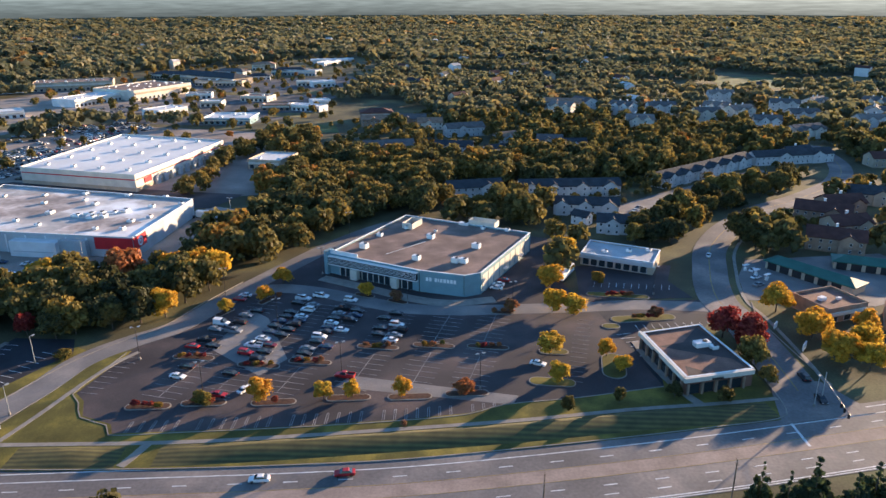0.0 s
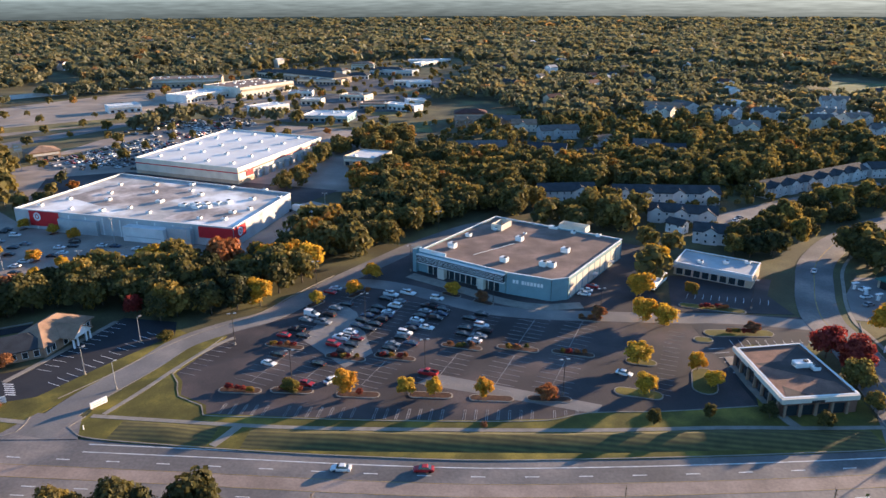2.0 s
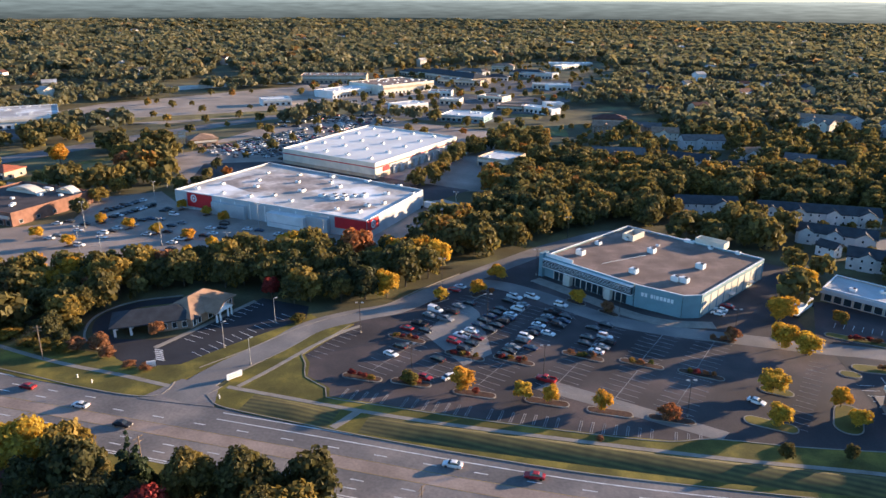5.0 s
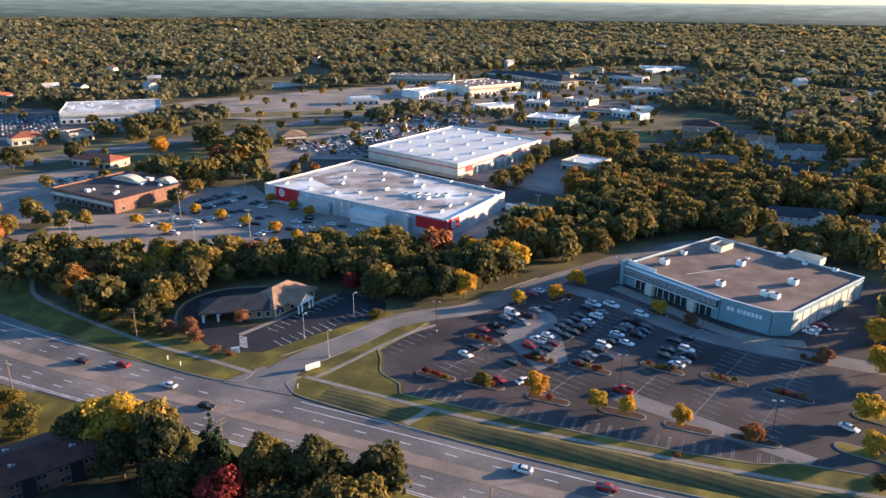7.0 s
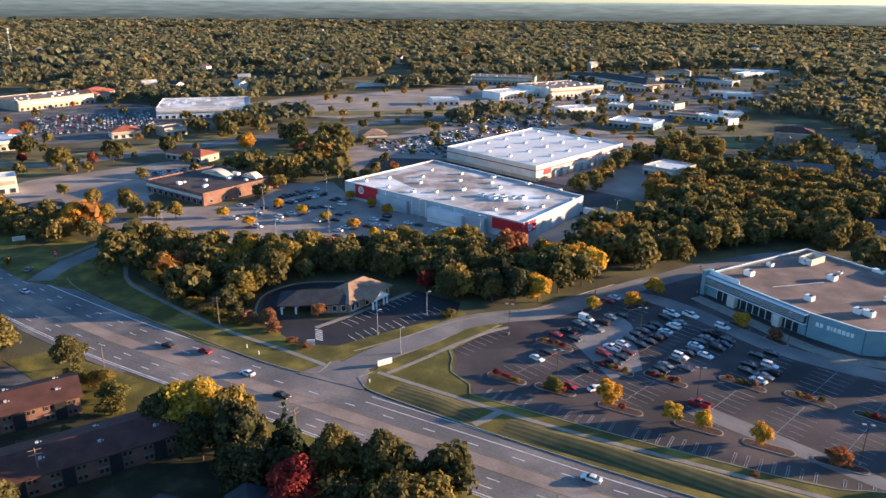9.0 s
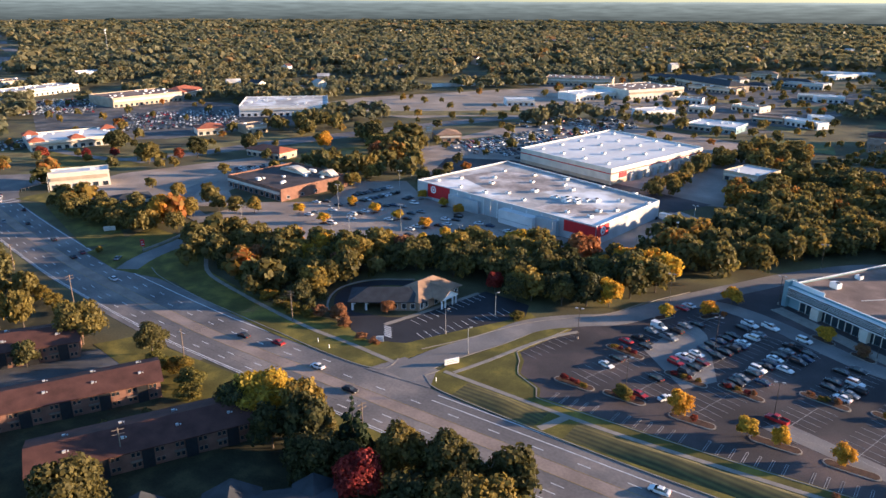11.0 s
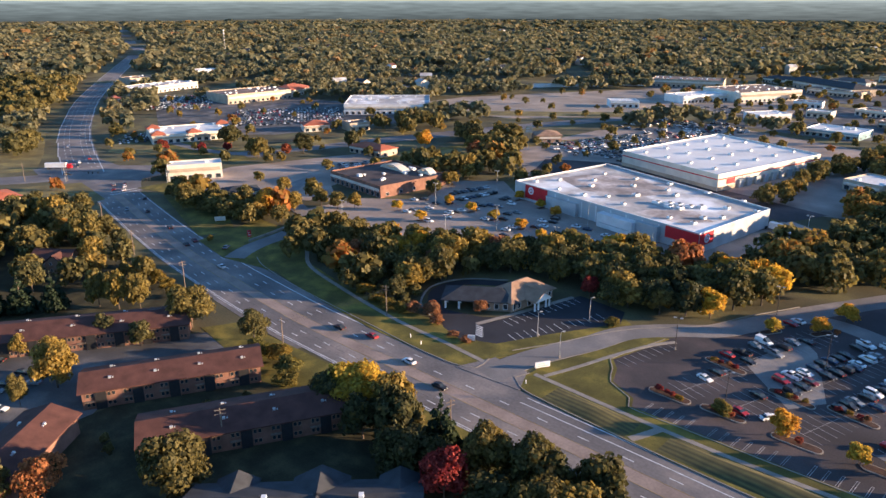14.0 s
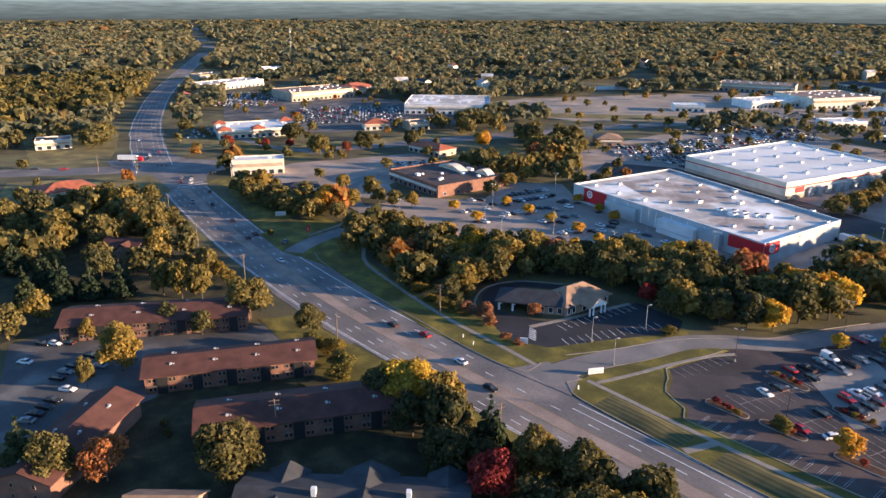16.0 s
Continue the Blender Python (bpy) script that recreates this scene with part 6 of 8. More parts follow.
def far_rows(x, y, row, across, rows, per, fill, label, seed, z=0.06):
    r = random.Random(seed)
    d, c = Vector(row).normalized(), Vector(across).normalized()
    bm = bmesh.new()
    for i in range(rows):
        for k in range(per):
            if r.random() > fill:
                continue
            p = Vector((x, y)) + c * (i * 12.5 + (5.2 if k % 2 else 0) + r.uniform(-0.4, 0.4)) + d * (k // 2) * 2.9
            paint = r.choice((0, 0, 0, 0, 1, 1, 2, 2, 2, 3, 0, 4, 1))
            way = c * r.choice((-1, 1))
            side = Vector((-way.y, way.x))
            tall = r.choice((1.45, 1.45, 1.75))

            def at(u, v, h):
                q = p + way * u + side * v
                return bm.verts.new((q.x, q.y, z + h))

            for lo, hi, h0, h1, m in (((2.3, 0.9), (2.2, 0.86), 0.28, 0.92, paint), ((1.3, 0.82), (0.85, 0.66), 0.92, tall - 0.06, 6), ((0.86, 0.67), (0.8, 0.62), tall - 0.06, tall, paint)):
                v0 = [at(su * lo[0] - (0.3 if m == 6 or h1 == tall else 0), sv * lo[1], h0) for su, sv in ((-1, -1), (1, -1), (1, 1), (-1, 1))]
                v1 = [at(su * hi[0] - (0.3 if m == 6 or h1 == tall else 0), sv * hi[1], h1) for su, sv in ((-1, -1), (1, -1), (1, 1), (-1, 1))]
                fs = [bm.faces.new((v0[e], v0[(e + 1) % 4], v1[(e + 1) % 4], v1[e])) for e in range(4)] + [bm.faces.new(v1)]
                for f in fs:
                    f.material_index = m
            for su in (-1.45, 1.45):
                w = [at(su - 0.33, -0.93, 0.0), at(su + 0.33, -0.93, 0.0), at(su + 0.33, -0.93, 0.6), at(su - 0.33, -0.93, 0.6)]
                u = [at(su - 0.33, 0.93, 0.0), at(su + 0.33, 0.93, 0.0), at(su + 0.33, 0.93, 0.6), at(su - 0.33, 0.93, 0.6)]
                for e in range(4):
                    bm.faces.new((w[e], w[(e + 1) % 4], u[(e + 1) % 4], u[e])).material_index = 7
                bm.faces.new(w).material_index = 7
                bm.faces.new(u[::-1]).material_index = 7
    me = mesh_of("parked_cars", bm, "paint_w")
    for code in FAR_PAINTS[1:]:
        me.materials.append(M["paint_" + code])
    me.materials.append(M["glass"])
    me.materials.append(M["tyre"])
    tagged(new("parked_cars", me), label, "cars", kind="stuff")


far_rows(-250, 408, (0.22, 0.975), (-0.975, 0.22), 6, 60, 0.42, "many small cars parked by the warehouse store", 3)
far_rows(-256, 506, (0.22, 0.975), (-0.975, 0.22), 7, 54, 0.22, "scattered small cars north of the warehouse store", 14)
far_rows(-322, 420, (0.5, 0.86), (0.86, -0.5), 4, 60, 0.4, "many small cars parked beyond the big stores", 13)
far_rows(-800, 335, (0.5, 0.86), (0.86, -0.5), 9, 44, 0.55, "many small cars parked before the far plaza", 5)
far_rows(-640, 345, (0.55, 0.83), (0.83, -0.55), 8, 70, 0.55, "crowded rows of small cars at the plaza", 6)
far_rows(-548, 196, (0.3, 0.95), (-0.95, 0.3), 3, 20, 0.55, "small cars parked by the plaza shops", 7, 0.12)
far_rows(-300, 560, (0.4, 0.9), (0.9, -0.4), 4, 40, 0.35, "scattered small cars beyond the stores", 8, 0.05)
far_rows(-372, 262, (0.3, 0.95), (0.95, -0.3), 2, 22, 0.45, "small cars parked by the brick hall", 9, 0.13)
far_rows(-345, 660, (0.5, 0.86), (0.86, -0.5), 4, 40, 0.3, "small cars parked by the mall", 10, 0.05)
far_rows(-222, 610, (0.2, 0.97), (0.97, -0.2), 4, 40, 0.3, "small cars parked by the northern shops", 12, 0.05)


def lorry(x, y, turn, label, cab=True):
    t = thing("box_lorry", label, "lorry", (x, y, 0.07), turn)
    bm = bmesh.new()
    bx(bm, -7, -1.25, 1.1, 6, 1.25, 3.9)
    part("box_body", bm, "white", t)
    bm = bmesh.new()
    bx(bm, -6.5, -0.5, 0.7, 8.5, 0.5, 1.1)
    part("chassis", bm, "black", t)
    if cab:
        bm = bmesh.new()
        bx(bm, 6.6, -1.15, 0.6, 9.2, 1.15, 3.2)
        part("cab", bm, "red", t)
        bm = bmesh.new()
        bx(bm, 9.2, -1.0, 1.9, 9.24, 1.0, 2.9)
        part("windscreen", bm, "glass", t)
    for xx in (-5.6, -4.4, 7.4):
        for s in (-1, 1):
            bm = bmesh.new()
            tube(bm, (xx, s * 0.9, 0.5), (xx, s * 1.2, 0.5), 0.5, n=12)
            part("wheel", bm, "tyre", t)


lorry(-489, 134, 50, "white articulated lorry waiting at the junction")
lorry(-206, 393, 166, "dark-shaded trailer parked behind the warehouse store", False)
lorry(-113, 327, 166, "white box trailer at the big store's dock", False)
lorry(46.5, 250, 62, "white box lorry beside the gym", False)


# ---- poles, lamps and signs ----
def lamp_post(x, y, h, material, heads, turn, label, z=0.05):
    t = thing("street_lamp", label, "street lamp", (x, y, z), turn, "car park lamps")
    bm = bmesh.new()
    tube(bm, (0, 0, 0), (0, 0, 0.8), 0.32, 0.30, 10)
    part("footing", bm, "concrete", t)
    bm = bmesh.new()
    tube(bm, (0, 0, 0.8), (0, 0, h), 0.11, 0.08, 8)
    part("pole", bm, material, t)
    for s in ((-1, 1) if heads == 2 else (1,)):
        bm = bmesh.new()
        tube(bm, (0, 0, h - 0.1), (s * 0.7, 0, h), 0.05, n=6)
        part("arm", bm, material, t)
        bm = bmesh.new()
        bx(bm, s * 0.95 - 0.42, -0.26, h - 0.08, s * 0.95 + 0.42, 0.26, h + 0.14)
        hd = part("lamp_head", bm, "pale_pole", t)
        bm = bmesh.new()
        bx(bm, s * 0.95 - 0.3, -0.2, h - 0.11, s * 0.95 + 0.3, 0.2, h - 0.08)
        part("lens", bm, "lens", hd)


for x, y in ((-89.4, 186), (-77.7, 233), (-28.6, 176), (9.9, 169), (-46.5, 254.5), (-12.6, 228), (23.4, 219.7), (-42, 302), (-64, 165), (-53, 206), (75, 233)):
    lamp_post(x, y, 10.5, "pole", 2, 20, "tall dark double-headed car park lamp")
for x, y in ((-110.7, 156.4), (-124.2, 163), (-119.2, 184), (95.8, 159.2)):
    lamp_post(x, y, 8.5, "pale_pole", 1, 60, "pale single-headed lamp beside the drive", 0.14)
for x, y in ((-256.2, 244.8), (-206.1, 235.8), (-262.6, 190), (-211.6, 208), (-166.8, 228), (-178.8, 268.8), (-141.3, 261), (-252.5, 288.4), (-270.4, 320), (-99.7, 319.7), (-230, 215)):
    lamp_post(x, y, 12.5, "pale_pole", 2, 10, "tall pale lamp in the big store's car park")


def utility_pole(x, y, turn, h=11.0):
    t = thing("utility_pole", "weathered timber utility pole with crossarms", "utility pole", (x, y, 0), turn, "utility poles")
    bm = bmesh.new()
    tube(bm, (0, 0, 0), (0, 0, h), 0.19, 0.13, 8)
    part("pole", bm, "timber", t)
    for z in (h - 0.6, h - 1.7):
        bm = bmesh.new()
        bx(bm, -1.3, -0.07, z, 1.3, 0.07, z + 0.14)
        part("crossarm", bm, "timber", t)


POLES = ((-170, 139.3, 20), (-172.5, 100.5, 20), (-240.5, 101.5, 80), (-291, 103, 80), (-345, 110, 70), (-452, 128, 60), (-466, 109, 60), (-104, 104, 80), (20, 117.5, 80), (60, 122, 80), (-40, 108, 80), (-139, 63, 64))
for x, y, a in POLES:
    utility_pole(x, y, a)


def wires(a, b, h=10.3, sag=1.0, offs=(-1.1, -0.4, 0.4, 1.1)):
    bm = bmesh.new()
    a, b = Vector((*a, h)), Vector((*b, h))
    side = Vector((-(b - a).y, (b - a).x, 0)).normalized()
    for o in offs:
        last = None
        for i in range(13):
            s = i / 12
            p = a.lerp(b, s) + side * o - Vector((0, 0, 4 * sag * s * (1 - s)))
            if last is not None:
                tube(bm, last, p, 0.014, n=3)
            last = p
    tagged(new("overhead_wires", mesh_of("overhead_wires", bm, "wire")), "thin overhead wires strung between timber poles", "wires", "overhead wires")


wires((-170, 139.3), (-172.5, 100.5))
wires((-170, 139.3), (-172.5, 100.5), 9.2)
for a, b in (((-172.5, 100.5), (-240.5, 101.5)), ((-240.5, 101.5), (-291, 103)), ((-172.5, 100.5), (-104, 104)), ((-291, 103), (-345, 110))):
    wires(a, b, sag=1.6, offs=(-1.1, 1.1))

# traffic signals over the side road's junction
for x, y, a, arm in ((99.1, 162.0, -100, 18), (-404, 168, -60, 22), (-448, 126, 40, 22)):
    t = thing("traffic_signal", "grey mast arm with hanging black traffic signals", "traffic light", (x, y, 0), a, "traffic signals")
    bm = bmesh.new()
    tube(bm, (0, 0, 0), (0, 0, 8.5), 0.18, 0.13, 8)
    part("pole", bm, "pale_pole", t)
    bm = bmesh.new()
    tube(bm, (0, 0, 6.4), (arm, 0, 6.8), 0.08, 0.05, 8)
    part("mast_arm", bm, "pole", t)
    for k in (0.68, 0.8, 0.95):
        bm = bmesh.new()
        bx(bm, arm * k - 0.22, -0.2, 5.5, arm * k + 0.22, 0.2, 6.7)
        s = part("signal_head", bm, "black", t)
        for q in range(3):
            bm = bmesh.new()
            tube(bm, (arm * k, -0.2, 5.7 + 0.38 * q), (arm * k, -0.34, 5.7 + 0.38 * q), 0.13, n=8)
            part("visor", bm, "black", s)


def board(x, y, turn, w, h, z, material, label, legs=2):
    t = thing("roadside_sign", label, "sign", (x, y, 0), turn, "roadside signs")
    bm = bmesh.new()
    bx(bm, -w / 2, -0.2, z, w / 2, 0.2, z + h)
    face = part("sign_board", bm, material, t)
    for k in range(2):
        bm = bmesh.new()
        bx(bm, -w * 0.36, -0.24, z + h * (0.25 + 0.35 * k), w * (0.36 - 0.2 * k), -0.2, z + h * (0.4 + 0.35 * k))
        part("lettering_bar", bm, "wall_grey", face)
    for k in range(legs):
        bm = bmesh.new()
        xx = 0 if legs == 1 else (-w * 0.38 + k * w * 0.76)
        bx(bm, xx - 0.12, -0.12, 0, xx + 0.12, 0.12, z + 0.05)
        part("leg", bm, "brick_tan" if legs == 2 else "pale_pole", t)


board(-110.3, 147.8, 62, 4.6, 1.7, 0.5, "white", "low white roadside sign on the grass")
board(-136.5, 145.5, 40, 2.4, 1.8, 0.5, "white", "small pale blue-white bank sign by the path")
board(-309.8, 152, 60, 5.0, 2.0, 0.6, "wall_cream", "low cream monument sign on the grass")
board(-277, 149, 60, 1.6, 3.0, 0.8, "red", "small red sign by the store drive", 1)
board(-318, 396, 40, 5.0, 5.0, 12.0, "wall_tan", "tall pylon sign over the avenue", 1)
board(108, 190, 50, 3.2, 2.2, 0.5, "white", "white sign beside the residential road")
board(106, 205, 50, 2.6, 1.8, 0.5, "white", "small white sign beside the residential road")
for x, y in ((-152, 134), (-108, 137.5), (-146, 133)):
    t = thing("marker_post", "short white marker post on the verge", "post", (x, y, 0.12), 0, "marker posts")
    bm = bmesh.new()
    tube(bm, (0, 0, 0), (0, 0, 1.1), 0.16, 0.13, 8)
    part("post", bm, "white", t)
    bm = bmesh.new()
    tube(bm, (0, 0, 1.1), (0, 0, 1.3), 0.2, 0.02, 8)
    part("cap", bm, "white", t)
# mast far beyond the plaza
t = thing("radio_mast", "tall pale lattice mast above the far woods", "mast", (-1267, 668, rise(-1267, 668)), 0)
for k in range(3):
    a = 2.094 * k
    bm = bmesh.new()
    tube(bm, (1.4 * math.cos(a), 1.4 * math.sin(a), 0), (0.7 * math.cos(a), 0.7 * math.sin(a), 50), 0.22, 0.16, 6)
    part("mast_leg", bm, "pale_pole", t)
for k in range(16):
    bm = bmesh.new()
    r = 1.4 - 0.7 * k / 16
    for i in range(3):
        a, b = 2.094 * i, 2.094 * (i + 1)
        tube(bm, (r * math.cos(a), r * math.sin(a), 3.1 * k), (r * math.cos(b), r * math.sin(b), 3.1 * (k + 1)), 0.1, n=4)
    part("bracing", bm, "pale_pole", t)
for k in (44, 49):
    bm = bmesh.new()
    tube(bm, (0, 0, k), (0, 0, k + 2), 1.5, 1.5, 10)
    part("antenna_drum", bm, "white", t)
# fuel can, bins and vacuum posts at the car wash
for k, (x, y) in enumerate(((119, 251), (121, 246), (117, 256))):
    t = thing("vacuum_station", "white vacuum stand on the car wash forecourt", "vacuum stand", (x, y, 0.06), 30, "vacuum stands")
    bm = bmesh.new()
    bx(bm, -0.4, -0.4, 0, 0.4, 0.4, 1.6)
    part("cabinet", bm, "white", t)
    bm = bmesh.new()
    bx(bm, -1.5, -0.6, 2.4, 1.5, 0.6, 2.55)
    part("shade_roof", bm, "white", t)
    for s in (-1, 1):
        bm = bmesh.new()
        tube(bm, (s * 1.4, 0, 0), (s * 1.4, 0, 2.4), 0.06, n=6)
        part("post", bm, "pale_pole", t)

# ---- trees ----
def leaf_mesh(name, r, blobs, n, size, material, flat=0.75, jitter=0.5):
    """A crown of many small leaf clumps on and in a cluster of rounded masses."""
    rs = np.random.RandomState(r)
    blobs = np.array(blobs, float)
    weight = blobs[:, 3] ** 2
    pick = rs.choice(len(blobs), n, p=weight / weight.sum())
    d = rs.normal(size=(n, 3))
    d /= np.linalg.norm(d, axis=1)[:, None]
    d[:, 2] = np.where(d[:, 2] < -0.45, -d[:, 2], d[:, 2])
    rad = blobs[pick, 3] * (0.58 + 0.62 * rs.rand(n) ** 0.75)
    c = blobs[pick, :3] + d * rad[:, None] * np.array([1, 1, flat])
    nrm = d + rs.normal(size=(n, 3)) * jitter
    nrm /= np.linalg.norm(nrm, axis=1)[:, None]
    up = np.cross(nrm, rs.normal(size=(n, 3)))
    up /= np.linalg.norm(up, axis=1)[:, None]
    side = np.cross(nrm, up)
    s = size * (0.55 + 0.9 * rs.rand(n))[:, None]
    corners = np.stack([c - side * s * 0.5 - up * s * 0.32, c + side * s * 0.45 - up * s * 0.5, c + side * s * 0.55 + up * s * 0.35, c - side * s * 0.4 + up * s * 0.5], 1)
    return quad_mesh(name, corners.reshape(-1, 3), M[material])


def quad_mesh(name, verts, material):
    me = bpy.data.meshes.new(name)
    n = len(verts) // 4
    me.vertices.add(len(verts))
    me.vertices.foreach_set("co", verts.astype(np.float32).ravel())
    me.loops.add(len(verts))
    me.loops.foreach_set("vertex_index", np.arange(len(verts), dtype=np.int32))
    me.polygons.add(n)
    me.polygons.foreach_set("loop_start", np.arange(0, len(verts), 4, dtype=np.int32))
    me.update(calc_edges=True)
    me.materials.append(material)
    return me


def crown_blobs(r, h, w, base, count):
    """Rounded masses that make an uneven crown of height h and width w."""
    rs = random.Random(r)
    out = [(0, 0, base + (h - base) * 0.50, w * 0.38)]
    for k in range(count):
        a, q = 2.4 * k + rs.uniform(-0.5, 0.5), (k + 0.5) / count
        z = base + (h - base) * (0.16 + 0.70 * q)
        spread = w * 0.5 * math.sqrt(max(0.05, 1 - (2 * abs((z - base) / (h - base) - 0.42)) ** 2)) * rs.uniform(0.55, 0.78)
        out.append((spread * math.cos(a), spread * math.sin(a), z, w * rs.uniform(0.17, 0.25)))
    out.append((rs.uniform(-0.08, 0.08) * w, rs.uniform(-0.08, 0.08) * w, h - w * 0.15, w * 0.16))
    return out


def trunk_mesh(r, h, w, base, blobs):
    bm = bmesh.new()
    tube(bm, (0, 0, -0.1), (0, 0, base), 0.028 * h, 0.02 * h, 8)
    tube(bm, (0, 0, base), (0.1, 0.05, h * 0.72), 0.02 * h, 0.008 * h, 7)
    rs = random.Random(r)
    for x, y, z, rad in blobs[1:-1]:
        tube(bm, (0, 0, base + (z - base) * 0.35), (x * 0.85, y * 0.85, z), 0.010 * h, 0.004 * h, 5)
    return mesh_of("trunk", bm, "bark")


def core_mesh(r, blobs, material):
    """The inside of the crown: lumpy masses that stop the eye, in some kinds darkened to stand for shade."""
    bm = bmesh.new()
    rs = random.Random(r)
    for x, y, z, rad in blobs:
        got = bmesh.ops.create_icosphere(bm, subdivisions=1, radius=rad * 0.66, matrix=Matrix.Translation((x, y, z)))
        for v in got["verts"]:
            v.co += Vector((rs.uniform(-1, 1), rs.uniform(-1, 1), rs.uniform(-1, 1))) * rad * 0.16
    return mesh_of("inner_crown", bm, material)


def conifer_blobs(h, w):
    out = []
    n = 11
    for k in range(n):
        q = k / (n - 1)
        z, rad = h * (0.12 + 0.84 * q), w * 0.5 * (1 - q) ** 0.85 + 0.25
        m = max(1, int(7 * (1 - q)))
        for i in range(m):
            a = 6.2832 * i / m + 0.9 * k
            out.append((rad * 0.62 * math.cos(a) if m > 1 else 0, rad * 0.62 * math.sin(a) if m > 1 else 0, z, max(0.35, rad * 0.42)))
    return out


TREE_KINDS = {  # leaf material, core material, words, category, crown base, masses
    "o": ("leaf_green", "leaf_green", "broad tree with olive-green leaves turning gold", 0.16, 11),
    "k": ("leaf_dark", "leaf_dark", "tall broad tree with dark green leaves", 0.14, 12),
    "y": ("leaf_gold", "leaf_gold", "rounded tree with golden yellow autumn leaves", 0.20, 8),
    "r": ("leaf_red", "leaf_red", "rounded tree with deep red autumn leaves", 0.16, 9),
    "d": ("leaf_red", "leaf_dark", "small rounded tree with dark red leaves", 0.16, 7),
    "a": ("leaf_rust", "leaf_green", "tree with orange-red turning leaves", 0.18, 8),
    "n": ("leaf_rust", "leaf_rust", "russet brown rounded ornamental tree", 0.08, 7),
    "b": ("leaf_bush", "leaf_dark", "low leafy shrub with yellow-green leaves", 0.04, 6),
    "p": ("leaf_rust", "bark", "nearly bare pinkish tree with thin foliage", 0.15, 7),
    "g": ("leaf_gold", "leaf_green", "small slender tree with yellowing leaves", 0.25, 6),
}
TREE_MESHES = {}


def tree_meshes(kind, variant, dense):
    key = (kind, variant, dense)
    if key in TREE_MESHES:
        return TREE_MESHES[key]
    seed = 100 * (ord(kind) % 40) + variant
    if kind == "c":
        blobs = conifer_blobs(12.0, 7.0 + variant)
        me = leaf_mesh("crown", seed, blobs, 3200 if dense else 1500, 0.55, "needle", 0.5)
        core = core_mesh(seed, blobs, "needle")
        bm = bmesh.new()
        tube(bm, (0, 0, -0.1), (0, 0, 11.5), 0.26, 0.04, 8)
        trunk = mesh_of("trunk", bm, "bark")
    else:
        leaf, inner, _, base, count = TREE_KINDS[kind]
        h, w = 10.0, 9.6 + 0.6 * variant
        blobs = crown_blobs(seed, h, w, base * h, count + variant)
        n, size = {2: (4400, 0.46), 1: (1900, 0.66), 0: (1000, 0.90)}[dense]
        if kind == "p":
            n //= 3
        me = leaf_mesh("crown", seed, blobs, n, size, leaf)
        trunk = trunk_mesh(seed, h, w, base * h, blobs)
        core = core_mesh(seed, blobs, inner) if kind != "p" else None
    TREE_MESHES[key] = (trunk, me, core)
    return TREE_MESHES[key]


def tree(x, y, h, w, kind, dense=1, group="", variant=None, where="", z=0.0):
    """A tree (or shrub) of height h and crown width w: trunk with limbs, inner crown and leaf clumps."""
    r = random.Random(int(x * 37 + y * 91))
    v = r.randrange(3) if variant is None else variant
    trunk, me, core = tree_meshes(kind, v, dense)
    words = "dark green conifer with layered boughs" if kind == "c" else TREE_KINDS[kind][2]
    name, cat = ("shrub", "shrub") if kind == "b" or h < 4 else (("conifer", "tree") if kind == "c" else ("tree", "tree"))
    t = thing(name, words + (" " + where if where else ""), cat, (x, y, z), r.uniform(0, 360), group)
    full_h, full_w = (12.0, 7.0 + v) if kind == "c" else (10.0, 9.6 + 0.6 * v)
    t.scale = (w / full_w, w / full_w * r.uniform(0.92, 1.08), h / full_h)
    shared("trunk", trunk, t)
    crown = shared("crown", me, t)
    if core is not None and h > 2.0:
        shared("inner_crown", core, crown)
    return t


TREES_SOUTH_EAST = [(62.6, 116.2, 15, 7, 'c'), (67.2, 114.3, 14, 7, 'c'), (73.3, 116, 16, 9, 'c'), (80.1, 113.8, 14, 8, 'c'), (86, 117, 14, 9, 'c')]
TREES_SOUTH = [(-100.6, 97.5, 17, 10, 'c'), (-86.3, 98, 15, 12, 'k'), (-75.6, 101.6, 15, 13, 'k'), (-89, 87, 12.5, 11, 'r'), (-130.4, 96.2, 13, 15, 'y'), (-134.9, 90.6, 11, 10, 'o'), (-130, 47.2, 15, 14, 'k'), (-147.8, 26.5, 11, 9, 'a'), (-160, 13, 16, 11, 'c'), (-153, 17, 13, 9, 'o'),
               (-197, 44.1, 14, 11, 'o'), (-193.2, 33.9, 9, 5, 'o'), (-207.5, 88.1, 14, 13, 'o'), (-184.9, 97.8, 10, 9, 'o'), (-166.4, 95.6, 6, 7, 'b'), (-101.6, 86.3, 13, 12, 'k')]
TREES_SOUTH_REST = [(-70, 93.8, 12, 12, 'k'), (-110, 92, 16, 12, 'k'), (-157.7, 93.2, 6, 8, 'b'), (-216.1, 64.3, 9, 7, 'o'), (-205.9, 71, 8, 7, 'o'), (-118, 98, 14, 11, 'o'), (-64, 99, 11, 10, 'o'), (-153, 89, 5, 7, 'b'), (-174, 93, 6, 7, 'b'), (-94, 104, 7, 7, 'o'), (-112, 97, 10, 10, 'k'), (-106, 89, 11, 11, 'k'), (-97, 91, 9, 9, 'k'), (-119, 89, 12, 10, 'k'), (-78, 90, 10, 11, 'k'), (-64, 108, 13, 11, 'k')]
